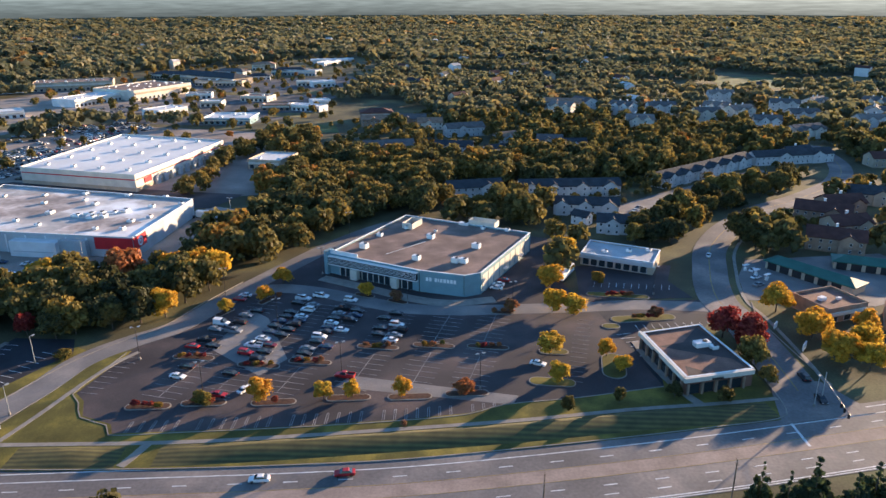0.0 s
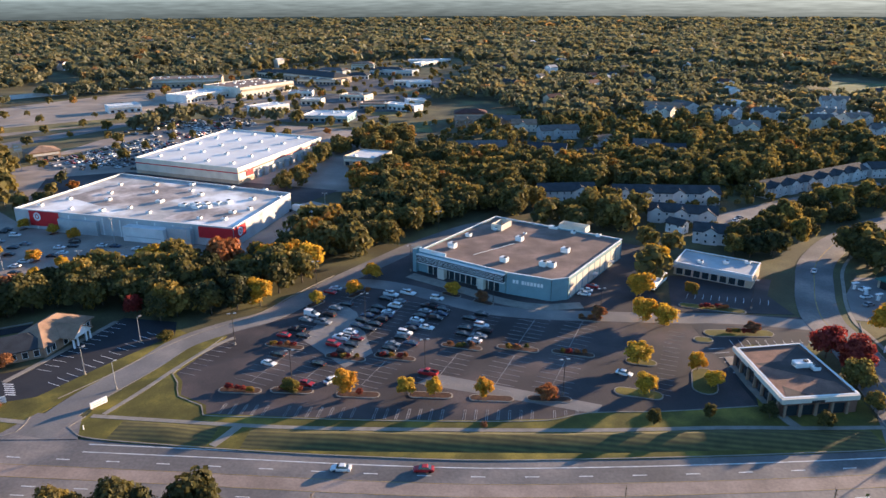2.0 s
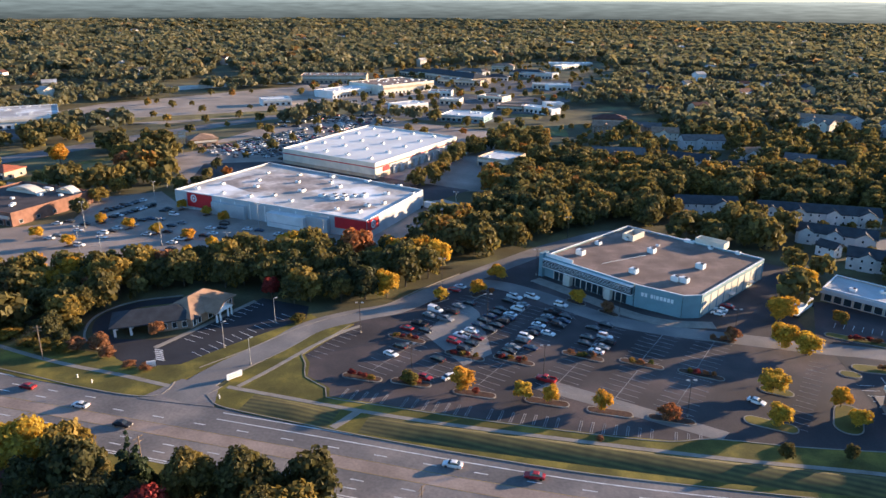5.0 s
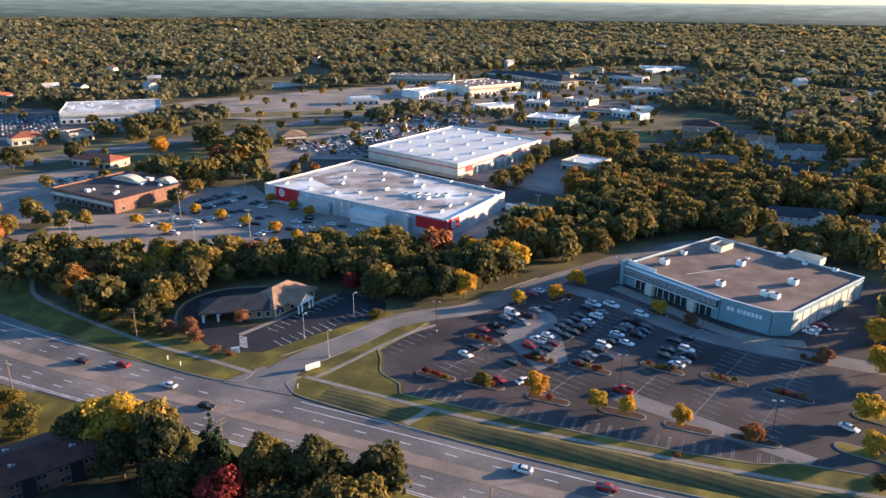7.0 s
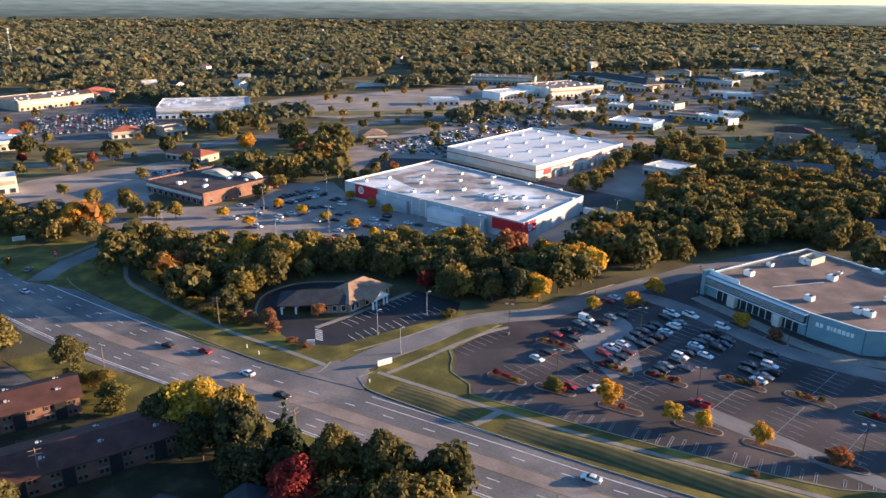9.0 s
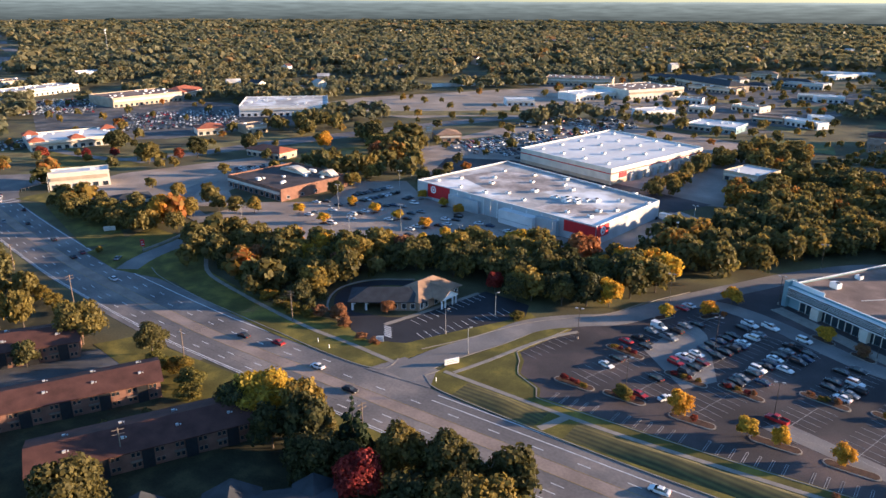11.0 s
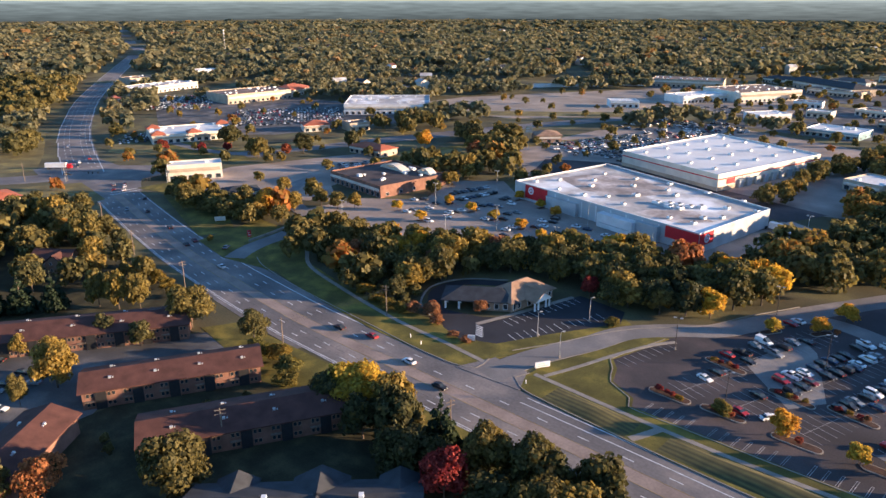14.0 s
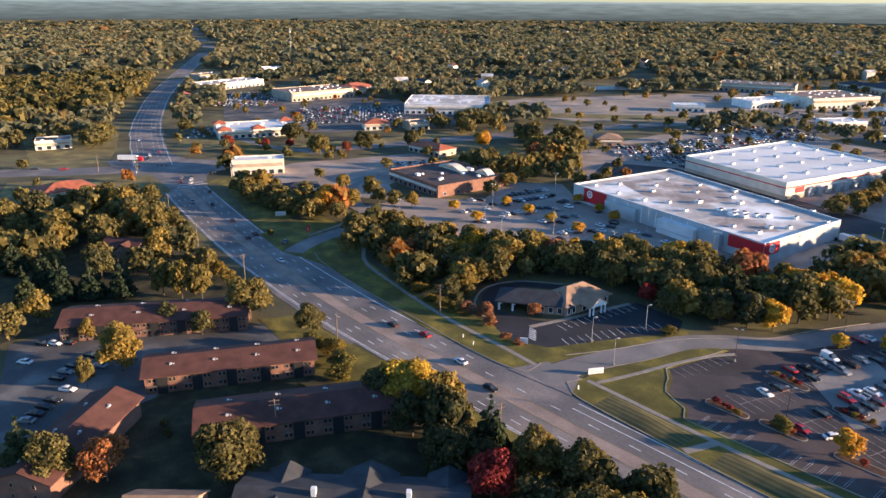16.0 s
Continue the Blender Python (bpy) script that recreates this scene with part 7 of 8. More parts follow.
TREES_WEST = [(-262.7, 32.6, 16, 9, 'c'), (-262.9, 43.4, 17, 10, 'c'), (-258.7, 52.1, 15, 9, 'c'), (-253.2, 60.8, 15, 9, 'c'), (-239.3, 22.6, 12, 10, 'o'), (-246.8, 32.4, 11, 9, 'o'), (-245.6, 72.7, 14, 8, 'o'), (-238.4, 76.7, 14, 8, 'o'), (-233.7, 82.1, 13, 8, 'o'), (-223.8, 41.9, 7, 5, 'o'),
              (-302.8, 35.6, 15, 10, 'c'), (-336, 90.3, 15, 13, 'o'), (-314.6, 92.3, 15, 12, 'o'), (-357.5, 92.1, 15, 13, 'o'), (-321.9, 71.5, 13, 11, 'o'), (-372.5, 57.6, 15, 13, 'o')]
TREES_WEST_REST = [(-371.8, 44, 14, 12, 'o'), (-371.1, 80.3, 14, 12, 'o'), (-252.6, 96.4, 5, 6, 'b'), (-244, 96.2, 5, 6, 'b'), (-264.9, 96.9, 5, 6, 'b'), (-274, 98, 5, 6, 'b'), (-235, 95, 5, 6, 'b'), (-310, 48.7, 12, 10, 'o'), (-325, 37.1, 12, 10, 'o'), (-283, 42, 14, 9, 'c'), (-290, 86, 12, 10, 'o'),
                   (-276, 60, 12, 10, 'o'), (-340, 60, 13, 12, 'o'), (-268, 14, 14, 11, 'o'), (-290, 20, 14, 11, 'k'), (-344, 26, 13, 12, 'o')]
TREES_BANK = [(-159.7, 150.6, 4.5, 6, 'n'), (-165.6, 147.4, 4, 6, 'n'), (-154, 147.2, 3, 5, 'n'), (-149.5, 163.7, 4.5, 5, 'n'), (-131, 201.4, 8, 6, 'r'), (-120.9, 199.4, 9, 9, 'o'), (-112.3, 187.2, 2.5, 5, 'b'), (-168.5, 144.3, 4, 5, 'b'), (-143.2, 144.1, 1.8, 4, 'n'), (-137.6, 144.4, 1.6, 4, 'n'),
              (-174.2, 143.4, 4, 6, 'b'), (-180.9, 144.5, 4, 6, 'b'), (-178.3, 150.4, 9, 7, 'o'), (-190, 146, 4, 7, 'b'), (-200, 149, 4, 7, 'b'), (-212, 152, 4, 7, 'b')]
TREES_LOT = [(-48.4, 162.7, 6.5, 6.5, 'y'), (-62.9, 160.9, 4, 5, 'b'), (-31.7, 163.6, 4.8, 5, 'y'), (-24.3, 164.2, 4.6, 4.6, 'y'), (-11.0, 164.8, 5.2, 5, 'y'), (5.6, 166.1, 4, 5.5, 'a'), (31.8, 171.7, 6, 5.5, 'y'), (31.8, 188.5, 6.5, 7.5, 'y'), (22.8, 218.5, 4.5, 4.5, 'a'), (-27.7, 233, 4.6, 5.5, 'y'),
             (-16.7, 227.5, 4, 4.5, 'a'), (-62.7, 229.4, 5, 6, 'y'), (-73.4, 218.9, 4.6, 5, 'y'), (-59.5, 244.1, 6, 7, 'y'), (-92.6, 215.3, 9.5, 9, 'y')]
TREES_LOT_EAST = [(38.7, 237.5, 9, 9.5, 'y'), (37.5, 219.2, 7.5, 8, 'y'), (43.6, 216, 7, 8, 'y'), (48, 186.6, 5.5, 5, 'y'), (50.6, 177.2, 5, 5, 'y'), (57.2, 243.7, 4.5, 5, 'b'), (70.4, 214, 3.6, 4.5, 'a'), (48.5, 269.6, 9, 10, 'y'), (31.9, 157.3, 4.5, 3.4, 'k'), (46, 161.4, 4.5, 3.2, 'k'), (61.1, 163.7, 4.5, 4, 'k'),
                  (86.9, 199, 9.5, 10, 'r'), (92.4, 193.1, 9, 10.5, 'r'), (88.5, 181.1, 8.5, 8, 'o'), (88.6, 170.7, 5, 5, 'o'), (73.5, 161.5, 4.5, 4, 'k')]
TREES_SIDE = [(111.9, 217.9, 9, 10, 'y'), (114.1, 197.8, 9, 11, 'y'), (114.4, 183.3, 9, 10, 'y'), (131.3, 199.2, 8, 8, 'y'), (120.9, 177.9, 8, 8, 'y'), (126, 190, 8, 9, 'y'), (-285, 120 + 14, 3, 3, 'b'), (128, 290, 13, 14, 'k'), (136, 296, 14, 14, 'k'), (131, 280, 12, 12, 'k')]
TREES_STORE = [(-254.4, 253.1, 5, 5, 'y'), (-236.6, 250.9, 5, 6, 'y'), (-243.5, 222.5, 5, 6, 'y'), (-200.5, 246.5, 5, 6, 'y'), (-184, 240.6, 5, 5, 'y'), (-218.9, 248.2, 5, 6, 'y'), (-234.2, 285.8, 5, 5, 'y'), (-215.9, 281, 4.5, 5, 'y'), (-201.6, 274.6, 5, 6, 'y'), (-147.8, 243.1, 10, 12, 'y'), (-137.9, 250.7, 8, 7, 'p'),
               (-265.3, 226.4, 5, 6, 'y'), (-223, 188.5, 6, 7, 'y'), (-202.7, 194.9, 9, 9, 'y'), (-183.2, 206.5, 10, 9, 'o'), (-171.3, 214, 8, 7, 'n'), (-184.8, 224.9, 6, 5, 'y')]
TREES_CORNER = [(-224.8, 185.9, 10, 12, 'y'), (-299.4, 203.7, 9, 8, 'o'), (-288.3, 205.9, 9, 8, 'o'), (-282.7, 212.5, 8, 7, 'o'), (-339.4, 206.4, 8, 8, 'o'), (-302.1, 173.9, 13, 13, 'y'), (-357.5, 156.1, 9, 9, 'o'), (-345.6, 157, 9, 9, 'o'), (-343, 165.3, 8, 8, 'o'), (-329.9, 160.5, 9, 8, 'o'), (-320.6, 166, 9, 8, 'o'),
                (-299.9, 187.8, 10, 8, 'o'), (-429, 243, 14, 15, 'o'), (-421, 274, 14, 13, 'k'), (-411, 309, 13, 11, 'o'), (-486.7, 254.2, 14, 16, 'o')]
TREES_AVENUE = [(-497.9, 206.9, 8, 8, 'd'), (-472, 224, 7, 7, 'd'), (-466, 240, 6, 6, 'd'), (-424, 262, 8, 7, 'd'), (-246.8, 318.6, 9, 11, 'o'), (-283, 330, 9, 10, 'o'), (-289.3, 346, 9, 9, 'o'), (-300, 322, 10, 10, 'o'), (-286, 300, 9, 10, 'o'), (-283, 282, 8, 9, 'o'), (-276, 262, 8, 9, 'o'),
                (-363.8, 386.6, 15, 18, 'k'), (-338.1, 362.3, 13, 13, 'o'), (-372.9, 345.6, 13, 11, 'y'), (-322, 345, 12, 12, 'a')]
for table, dense, group in ((TREES_SOUTH_EAST, 2, "trees south of the road"), (TREES_SOUTH, 2, "trees south of the road"), (TREES_SOUTH_REST, 1, "trees south of the road"), (TREES_WEST, 1, "garden trees by the apartments"), (TREES_WEST_REST, 1, "garden trees by the apartments"),
                            (TREES_BANK, 1, "trees round the bank"), (TREES_LOT, 1, "trees in the gym car park"), (TREES_LOT_EAST, 1, "trees in the gym car park"), (TREES_SIDE, 1, "trees by the residential road"), (TREES_STORE, 1, "trees in the big store's car park"),
                            (TREES_CORNER, 1, "trees round the corner shops"), (TREES_AVENUE, 1, "trees along the avenue")):
    for x, y, h, w, kind in table:
        grow = 1.05 if table in (TREES_LOT, TREES_LOT_EAST, TREES_SIDE) and kind != 'k' else 1.0
        tree(x, y, h * grow, w * grow, kind, dense, group)
# low red and brown shrubs on the islands
rng = random.Random(5)
for x, y, n in ((-77, 160.2, 4), (-63, 161.9, 2), (-44.7, 162.1, 1), (-74, 187, 4), (-53.5, 182, 4), (-39, 184, 4), (-20, 193.2, 4), (-3, 194, 3), (13.5, 193, 4), (20, 218, 3), (-9.8, 151.2, 1), (-61, 232, 2), (66, 213, 5), (62, 232, 7)):
    for k in range(n):
        tree(x - 4.5 + 9.0 * (k + 0.5) / n + rng.uniform(-0.5, 0.5), y + rng.uniform(-0.4, 0.4), rng.uniform(1.1, 1.8), rng.uniform(1.6, 2.4), rng.choice(("d", "d", "n", "b")), 0, "shrubs on the islands", where="on a kerbed island", z=0.2)


# ---- woods: near trees one by one, the far ones as one mass ----
def inside(px, py, poly):
    hit = np.zeros(len(px), bool)
    for (x0, y0), (x1, y1) in zip(poly, poly[1:] + poly[:1]):
        cross = (y0 > py) != (y1 > py)
        hit ^= cross & (px < (x1 - x0) * (py - y0) / (y1 - y0 + 1e-9) + x0)
    return hit


def near_line(px, py, line, dist):
    hit = np.zeros(len(px), bool)
    for p in line[::2]:
        hit |= (px - p.x) ** 2 + (py - p.y) ** 2 < dist * dist
    return hit


def near_boxes(px, py, margin):
    """True where a place falls on one of the buildings."""
    hit = np.zeros(len(px), bool)
    for ob in scene.objects:
        if ob.parent is None and ob.data is None and ob.get("category") in ("building", "house", "town houses", "bank", "mast"):
            m = ob.matrix_basis.inverted()
            xs, ys = [], []
            for c in ob.children:
                if c.data is not None:
                    for q in c.bound_box:
                        w = c.matrix_basis @ Vector(q)
                        xs.append(w.x), ys.append(w.y)
            lx, ly = m[0][0] * px + m[0][1] * py + m[0][3], m[1][0] * px + m[1][1] * py + m[1][3]
            hit |= (lx > min(xs) - margin) & (lx < max(xs) + margin) & (ly > min(ys) - margin) & (ly < max(ys) + margin)
    return hit


SOUTH_SIDE = [(-300, 112), (-200, 104), (-100, 112), (40, 122), (40, 0), (-150, -30), (-300, -20)]
SOUTH_WEST = [(-440, 40), (-380, 50), (-378, 100), (-420, 130), (-470, 120), (-530, 70), (-530, 20)]
NORTH_WEST = [(-460, 150), (-420, 190), (-400, 240), (-440, 400), (-500, 300), (-600, 225), (-520, 170)]
CLEAR = [SOUTH_SIDE, SOUTH_WEST, NORTH_WEST, LOT, TARGET_LOT, BANK_LOT, STRIP_LOT, RETAIL_LOT, PARK_NORTH, PARK_BJ, PLAZA_LOT, MALL_LOT, COMMERCE, FIELD, MEADOW, APT_YARD, TOWN_YARD, CORNER_LOT, WASH_LOT, VERGE]


def free(px, py, margin):
    bad = near_boxes(px, py, margin)
    # open streets and lawns on the south side of the buildings
    r = np.maximum(np.hypot(px, py), 1.0)
    for step in (9.0, 18.0, 27.0):
        bad |= near_boxes(px + px / r * step, py + py / r * step, -1.0)
    for poly in CLEAR:
        bad |= inside(px, py, poly)
    for line, w in ((ROAD, 21), (AVENUE, 12), (STORE_DRIVE, 6), (DRIVE, 6), (SIDE_ROAD, 9), (FRONT_DRIVE, 5)):
        bad |= near_line(px, py, line, w + margin)
    return ~bad


def scatter(poly, spacing, seed):
    rs = np.random.RandomState(seed)
    xs, ys = [p[0] for p in poly], [p[1] for p in poly]
    gx, gy = np.meshgrid(np.arange(min(xs), max(xs), spacing), np.arange(min(ys), max(ys), spacing))
    px, py = gx.ravel() + rs.uniform(-0.42, 0.42, gx.size) * spacing, gy.ravel() + rs.uniform(-0.42, 0.42, gx.size) * spacing
    keep = inside(px, py, poly)
    return px[keep], py[keep]


WOODS = (  # outline, spacing, heights, kinds
    ([(-235, 165), (-178, 158), (-178, 192), (-160, 200), (-134, 206), (-112, 202), (-98, 208), (-84, 240), (-80, 252), (-118, 256), (-150, 236), (-176, 208), (-222, 186)], 7.5, (9, 14), "oooyookooonoooyoooko"),
    ([(-104, 262), (-78, 254), (-62, 276), (-46, 304), (-30, 324), (-20, 334), (62, 302), (60, 330), (40, 350), (0, 356), (-20, 400), (-90, 420), (-110, 400), (-84, 336), (-92, 298)], 9.5, (9, 15), "oyookoyoo"),
    ([(98, 322), (112, 300), (128, 320), (150, 345), (190, 375), (215, 400), (205, 412), (120, 350)], 9.0, (7, 12), "okkoco"),
    ([(-20, 400), (0, 372), (45, 385), (110, 392), (190, 450), (150, 480), (60, 450), (-40, 460), (-100, 440)], 10.5, (10, 15), "oookkoy"),
    ([(100, 268), (108, 290), (98, 312), (66, 296), (90, 280)], 8.5, (7, 12), "okkoc"),
)
def mass_of_trees(name, px, py, hs, ws, hue, templates, label, category="woods", leaf="woods"):
    """Joins many trees into one mesh: each takes one of the leaf templates, turned and sized."""
    rs = np.random.RandomState(len(px))
    chunks, hues = [], []
    which = rs.randint(len(templates), size=len(px))
    pz = np.where(np.hypot(px, py) > 1000, 62.0 * (np.maximum(np.hypot(px, py) - 1000, 0) / 3900.0) ** 1.6, 0.0)
    for k, tpl in enumerate(templates):
        idx = np.where(which == k)[0]
        a = rs.uniform(0, 6.283, len(idx))
        c, s = np.cos(a)[:, None], np.sin(a)[:, None]
        x = (tpl[None, :, 0] * c - tpl[None, :, 1] * s) * ws[idx, None] + px[idx, None]
        y = (tpl[None, :, 0] * s + tpl[None, :, 1] * c) * ws[idx, None] + py[idx, None]
        z = tpl[None, :, 2] * hs[idx, None] + pz[idx, None]
        chunks.append(np.stack([x, y, z], -1).reshape(-1, 3))
        hues.append(np.repeat(hue[idx], len(tpl) // 4))
    me = quad_mesh(name, np.concatenate(chunks), M[leaf])
    attr = me.attributes.new("hue", "FLOAT", "FACE")
    attr.data.foreach_set("value", np.concatenate(hues).astype(np.float32))
    return tagged(new(name, me), label, category, kind="stuff")


def quad_template(seed, blobs, n, size, jitter=0.3):
    """Leaf clumps of a unit tree (width 1, height 1), as an array of quad corners."""
    me = leaf_mesh("template", seed, blobs, n, size, "woods", 0.85, jitter)
    co = np.empty(len(me.vertices) * 3, np.float32)
    me.vertices.foreach_get("co", co)
    bpy.data.meshes.remove(me)
    return co.reshape(-1, 3)


def dome_blobs(seed, lumps):
    """A single rounded crown with a few lumps, of width and height 1."""
    rs = random.Random(seed)
    out = [(0, 0, 0.56, 0.40)]
    for k in range(lumps):
        a = 2.4 * k + rs.uniform(-0.4, 0.4)
        out.append((0.22 * math.cos(a), 0.22 * math.sin(a), rs.uniform(0.42, 0.78), rs.uniform(0.20, 0.27)))
    return out


def unit_blobs(seed, count):
    return [(x / 10, y / 10, z / 10, q / 10) for x, y, z, q in crown_blobs(seed, 10, 10, 1.0, count)]


def ring(r0, r1, spacing, seed, a0=-92, a1=40):
    """Places spread evenly over the part of a ring that the camera can ever see or that shades it."""
    rs = np.random.RandomState(seed)
    gx, gy = np.meshgrid(np.arange(-r1, r1, spacing), np.arange(-r1 * 0.3, r1, spacing))
    px, py = gx.ravel() + rs.uniform(-0.45, 0.45, gx.size) * spacing, gy.ravel() + rs.uniform(-0.45, 0.45, gx.size) * spacing
    r, a = np.hypot(px, py), np.degrees(np.arctan2(px, py))
    keep = (r >= r0) & (r < r1) & (a > a0) & (a < a1)
    return px[keep], py[keep]


def patchy(px, py, scale, seed):
    return np.array([noise.noise(Vector((float(x) / scale, float(y) / scale, seed))) for x, y in zip(px, py)])


def woods_ring(name, r0, r1, spacing, seed, h, w, templates, gap, label, leaf="woods"):
    px, py = ring(r0, r1, spacing, seed)
    ok = free(px, py, 4.0)
    for poly, *_ in WOODS:
        ok &= ~inside(px, py, poly)
    px, py = px[ok], py[ok]
    open_ground = patchy(px, py, 110, 3.0)
    keep = open_ground > gap
    px, py = px[keep], py[keep]
    rs = np.random.RandomState(seed + 1)
    hs = rs.uniform(*h, len(px))
    hue = np.clip(0.40 + 0.28 * patchy(px, py, 160, 9.0) + rs.normal(0, 0.13, len(px)), 0, 1)
    hue = np.where(rs.rand(len(px)) < 0.025, rs.uniform(0.86, 1.0, len(px)), hue)
    mass_of_trees(name, px, py, hs, hs * rs.uniform(*w, len(px)), hue, templates, label, leaf=leaf)


rich = [quad_template(200 + k, unit_blobs(210 + k, 11), 600, 0.105, 0.5) for k in range(4)]
for n, (poly, spacing, (h0, h1), kinds) in enumerate(WOODS):
    px, py = scatter(poly, spacing, 40 + n)
    ok = free(px, py, 2.5)
    px, py = px[ok], py[ok]
    r = random.Random(60 + n)
    if n in (1, 3):
        rs = np.random.RandomState(80 + n)
        hs = rs.uniform(h0, h1, len(px))
        hue = np.clip(0.50 + 0.3 * patchy(px, py, 60, 2.0) + rs.normal(0, 0.2, len(px)), 0, 0.95)
        mass_of_trees("woods_behind_gym" if n == 1 else "woods_by_town_houses", px, py, hs, hs * rs.uniform(0.85, 1.05, len(px)), hue, rich, "thick mixed green and gold woods behind the gym", leaf="woods_rich")
        continue
    for x, y in zip(px, py):
        h = r.uniform(h0, h1)
        tree(float(x), float(y), h, h * r.uniform(0.78, 1.02), r.choice(kinds), 0, "trees of the near woods")


mid = [quad_template(300 + k, unit_blobs(310 + k, 8), 190, 0.18, 0.4) for k in range(4)]
low = [quad_template(400 + k, dome_blobs(410 + k, 5), 66, 0.26, 0.5) for k in range(5)]
tiny = [quad_template(500 + k, dome_blobs(510 + k, 3), 24, 0.42, 0.45) for k in range(5)]
clump = [quad_template(600 + k, dome_blobs(610 + k, 4), 12, 0.58, 0.4) for k in range(5)]
woods_ring("woods_near", 150, 620, 13.0, 71, (8, 14), (0.8, 1.05), mid, 0.02, "mixed green and gold autumn woods between the houses", "woods_rich")
px, py = scatter([(30, 380), (70, 330), (150, 330), (260, 380), (420, 420), (420, 640), (40, 640), (-60, 560)], 15.5, 170)
ok = free(px, py, 4.0)
for poly, *_ in WOODS:
    ok &= ~inside(px, py, poly)
px, py = px[ok], py[ok]
rs = np.random.RandomState(171)
hs = rs.uniform(7, 13, len(px))
mass_of_trees("trees_by_town_houses", px, py, hs, hs * rs.uniform(0.8, 1.05, len(px)), np.clip(rs.normal(0.45, 0.2, len(px)), 0, 0.95), mid, "green and gold trees between the town houses", "trees", "woods_rich")
px, py = scatter([(-100, 440), (-60, 620), (60, 720), (420, 720), (420, 420), (260, 380), (210, 290), (150, 270), (120, 330), (60, 295), (40, 350), (-20, 400)], 10.5, 190)
ok = ~near_boxes(px, py, 2.0)
for poly in (TOWN_YARD, WASH_LOT, STRIP_LOT):
    ok &= ~inside(px, py, poly)
ok &= ~near_line(px, py, SIDE_ROAD, 11) & (patchy(px, py, 45, 6.0) > -0.15)
px, py = px[ok], py[ok]
rs = np.random.RandomState(191)
hs = rs.uniform(2.8, 5.8, len(px))
mass_of_trees("garden_shrubs", px, py, hs, hs * rs.uniform(0.9, 1.3, len(px)), np.clip(rs.normal(0.5, 0.2, len(px)), 0, 0.95), mid, "low trees and shrubs in the gardens of the houses", "shrubs", "woods_rich")
# thick tree belts west of the apartments, round the corner shops and beyond the junction
for name, poly, spacing, (h0, h1), tpl, lean, label, seed in (
        ("garden_trees", [(-398, 60), (-350, 36), (-300, 40), (-262, 66), (-252, 92), (-262, 103), (-330, 108), (-388, 116)], 11.5, (6, 11), rich, 0.42, "dense olive garden trees beside the main road", 181),
        ("corner_trees", [(-376, 156), (-345, 150), (-300, 156), (-282, 166), (-286, 180), (-322, 188), (-364, 176)], 7.5, (6, 10), rich, 0.55, "belt of gold and olive trees behind the corner lawn", 182),
        ("drive_trees", [(-264, 150), (-238, 156), (-222, 182), (-240, 190), (-268, 182)], 7.0, (6, 10), rich, 0.45, "dark thicket beside the store drive", 183),
        ("warehouse_trees", [(-152, 372), (-158, 400), (-150, 440), (-136, 500), (-140, 548), (-95, 540), (-84, 505), (-100, 470), (-134, 462), (-136, 425), (-128, 376), (-140, 362)], 9.5, (7, 12), rich, 0.62, "golden and olive trees beside the warehouse store", 185),
        ("verge_thicket", [(-246, 158), (-225, 153), (-184, 147), (-164, 146), (-168, 158), (-180, 164), (-206, 166), (-236, 168)], 4.0, (2.0, 4.6), rich, 0.30, "dark low thicket along the footpath", 186),
        ("yard_thicket", [(-172, 40), (-150, 38), (-132, 84), (-150, 90)], 5.0, (1.6, 3.4), rich, 0.15, "dark shrubs on the lawn between the apartment blocks", 187),
        ("woods_west", [(-650, 20), (-1000, 40), (-1000, 310), (-860, 262), (-740, 200), (-705, 176), (-710, 150), (-650, 96)], 16.5, (13, 19), mid, 0.36, "tall dark green woods beyond the junction", 184)):
    px, py = scatter(poly, spacing, seed)
    ok = ~near_boxes(px, py, 5.0) & ~near_line(px, py, ROAD, 17) & ~near_line(px, py, STORE_DRIVE, 8.5) & ~near_line(px, py, AVENUE, 16)
    px, py = px[ok], py[ok]
    rs = np.random.RandomState(seed)
    hs = rs.uniform(h0, h1, len(px))
    mass_of_trees(name, px, py, hs, hs * rs.uniform(0.85, 1.05, len(px)), np.clip(rs.normal(lean, 0.17, len(px)), 0, 0.95), tpl, label, "trees", "woods_rich")
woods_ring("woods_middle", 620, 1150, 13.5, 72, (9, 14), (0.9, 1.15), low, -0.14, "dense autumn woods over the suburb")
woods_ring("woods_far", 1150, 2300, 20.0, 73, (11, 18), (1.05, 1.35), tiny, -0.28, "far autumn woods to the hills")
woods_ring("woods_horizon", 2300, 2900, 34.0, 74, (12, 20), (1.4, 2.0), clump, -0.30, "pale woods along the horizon")

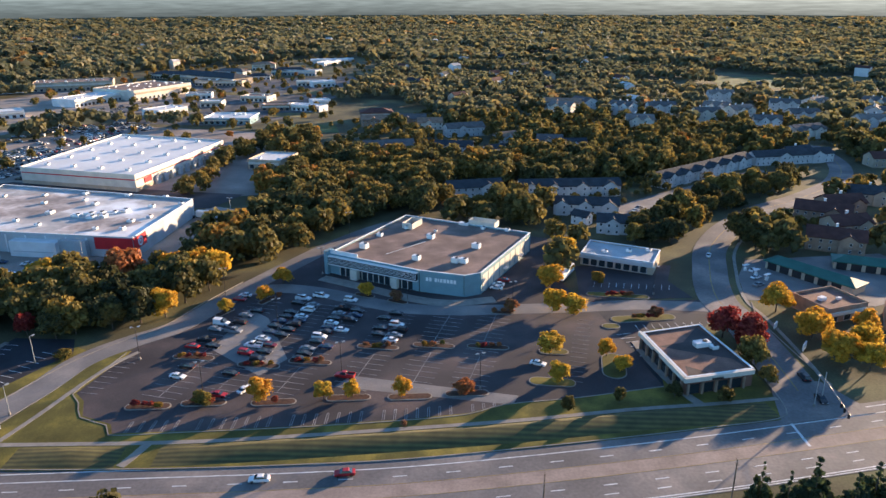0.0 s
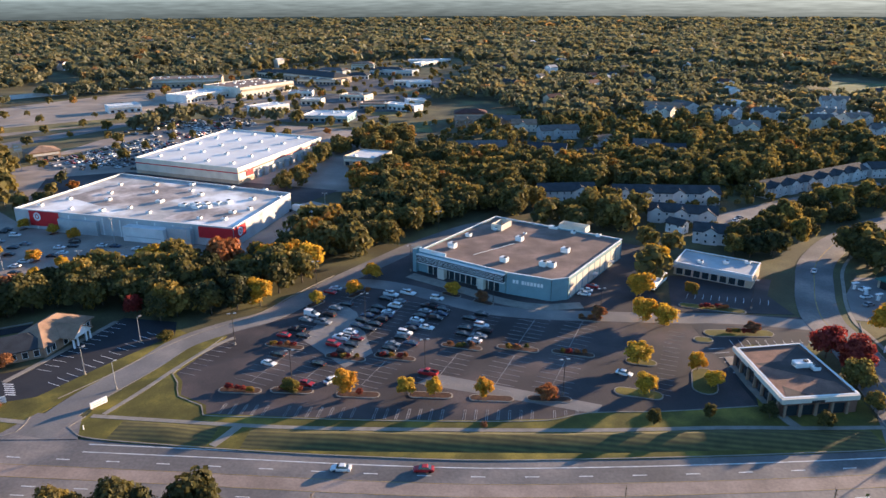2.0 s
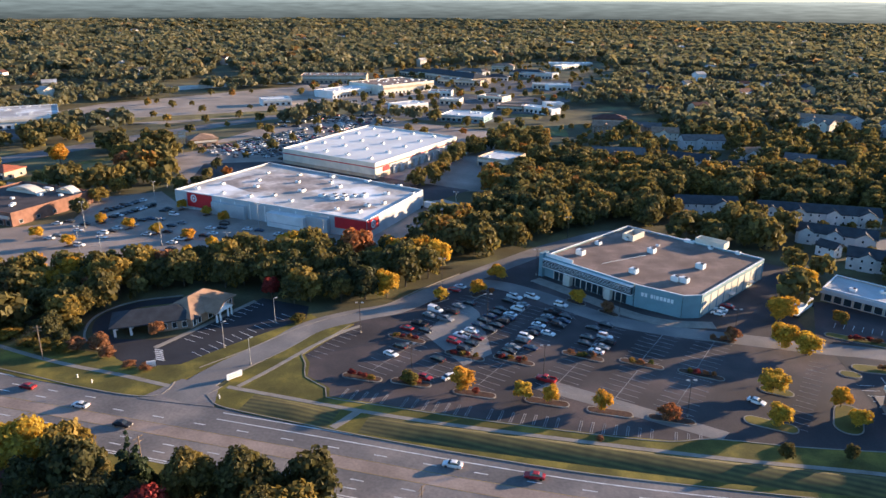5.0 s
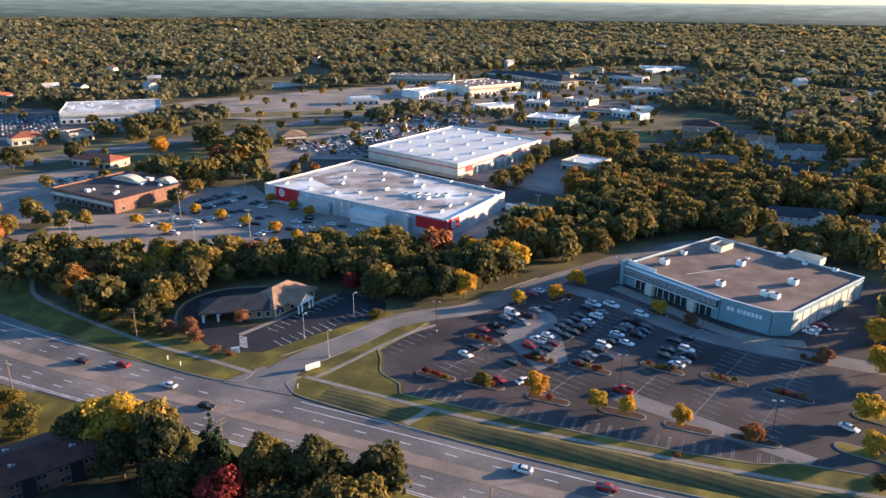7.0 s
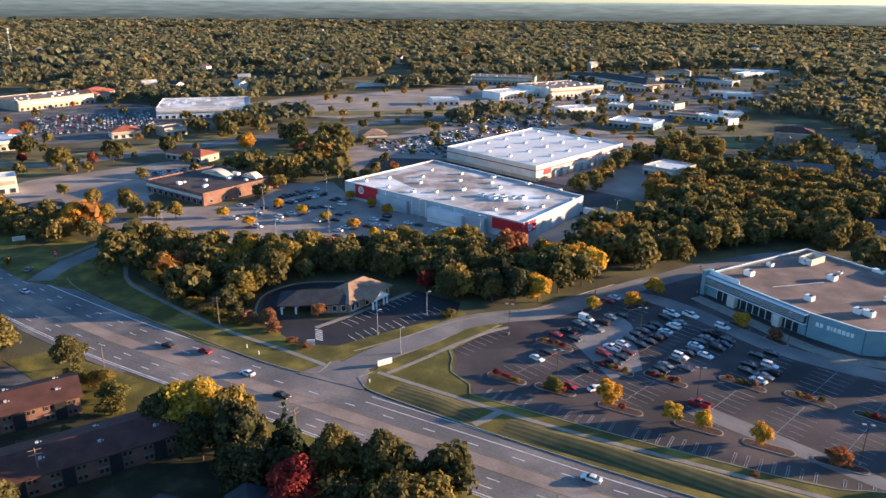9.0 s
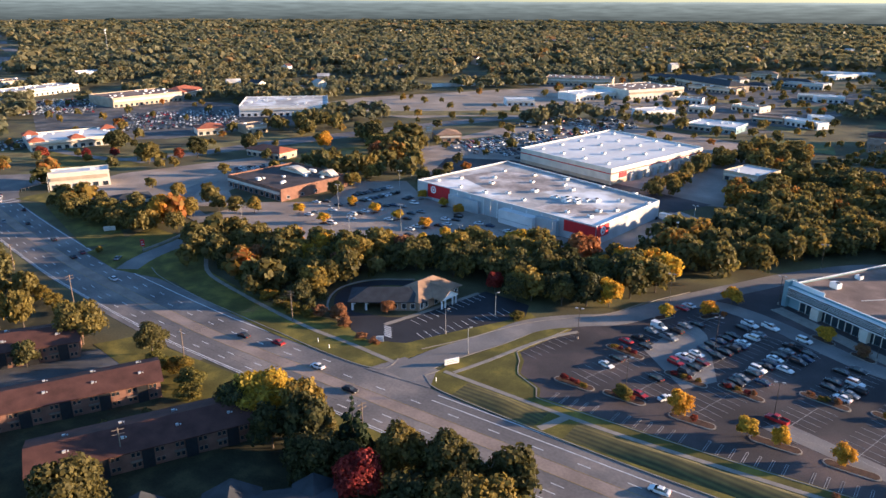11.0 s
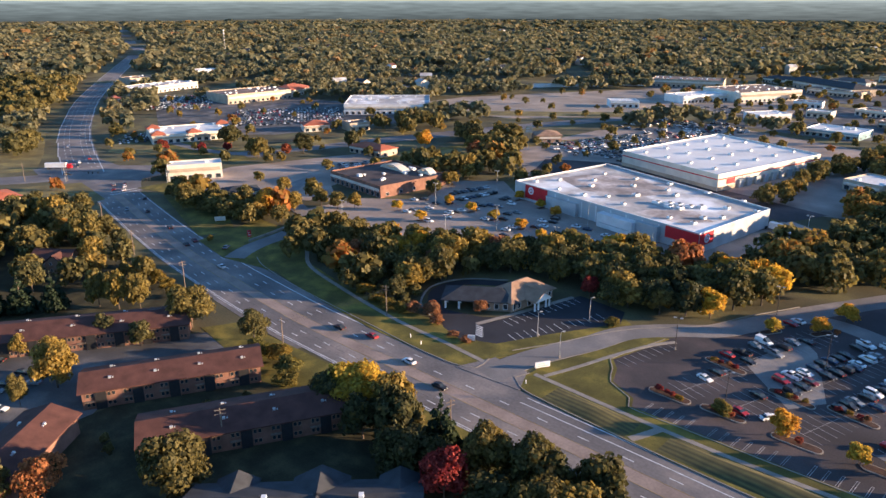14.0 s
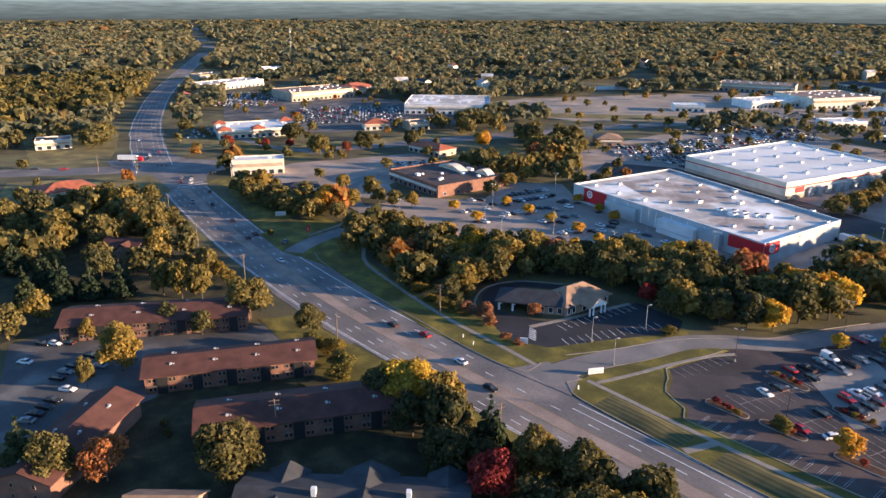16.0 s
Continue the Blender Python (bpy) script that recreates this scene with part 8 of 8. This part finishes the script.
# small trees set out over the far car parks and along the avenue
spots = []
for poly, gap, n in ((PARK_NORTH, 29, 1), (PLAZA_LOT, 42, 2), (MALL_LOT, 50, 3), (NORTH_WEST, 32, 4), (CORNER_LOT, 38, 5), (SOUTH_WEST, 30, 6), (COMMERCE, 27, 7)):
    px, py = scatter(poly, gap, 90 + n)
    ok = ~near_boxes(px, py, 3.0) & ~near_line(px, py, AVENUE, 13) & ~near_line(px, py, ROAD, 20)
    spots.append(np.stack([px[ok], py[ok]], 1))
for side in (15.0, -15.0):
    line = offset_line(AVENUE, side)
    spots.append(np.array([(p.x, p.y) for p in line[::6] if p.y > 215]))
spots = np.concatenate(spots)
rs = np.random.RandomState(99)
hs = rs.uniform(4.5, 8.5, len(spots))
mass_of_trees("car_park_trees", spots[:, 0], spots[:, 1], hs, hs * rs.uniform(0.8, 1.1, len(spots)), np.clip(rs.normal(0.5, 0.25, len(spots)), 0, 1), mid, "small autumn trees over the far car parks", "trees", "woods_rich")

# far houses showing between the trees
rng = random.Random(77)
px, py = ring(640, 2300, 50.0, 79)
zone = patchy(px, py, 300, 5.0)
okay = free(px, py, 10) & (zone > -0.02) & ~((px < -450) & (py < -0.37 * px)) & ~((px > -170) & (px < -15) & (py < 800)) & ~((px < -200) & (py < 900) & (py > -1.2 * px))
for x, y in sorted(zip(px[okay], py[okay]), key=lambda p: rng.random())[:150]:
    w, d, h = rng.uniform(12, 20), rng.uniform(9, 12), rng.uniform(6, 8)
    t = thing("far_house", "pale house half hidden in the far woods", "house", (float(x), float(y), rise(x, y) + 3.6), rng.uniform(0, 180), "far houses")
    bm = bmesh.new()
    body_with_gables(bm, 0, 0, w, d, h, 3)
    bx(bm, 0.2, 0.2, -5.7, w - 0.2, d - 0.2, 0.1)
    part("wall", bm, rng.choice(("wall_white", "wall_white", "wall_cream", "wall_tan")), t)
    bm = bmesh.new()
    gable(bm, 0, 0, w, d, h, 3)
    part("roof", bm, rng.choice(("shingle_grey", "shingle_brown", "shingle_grey", "roof_stain")), t)
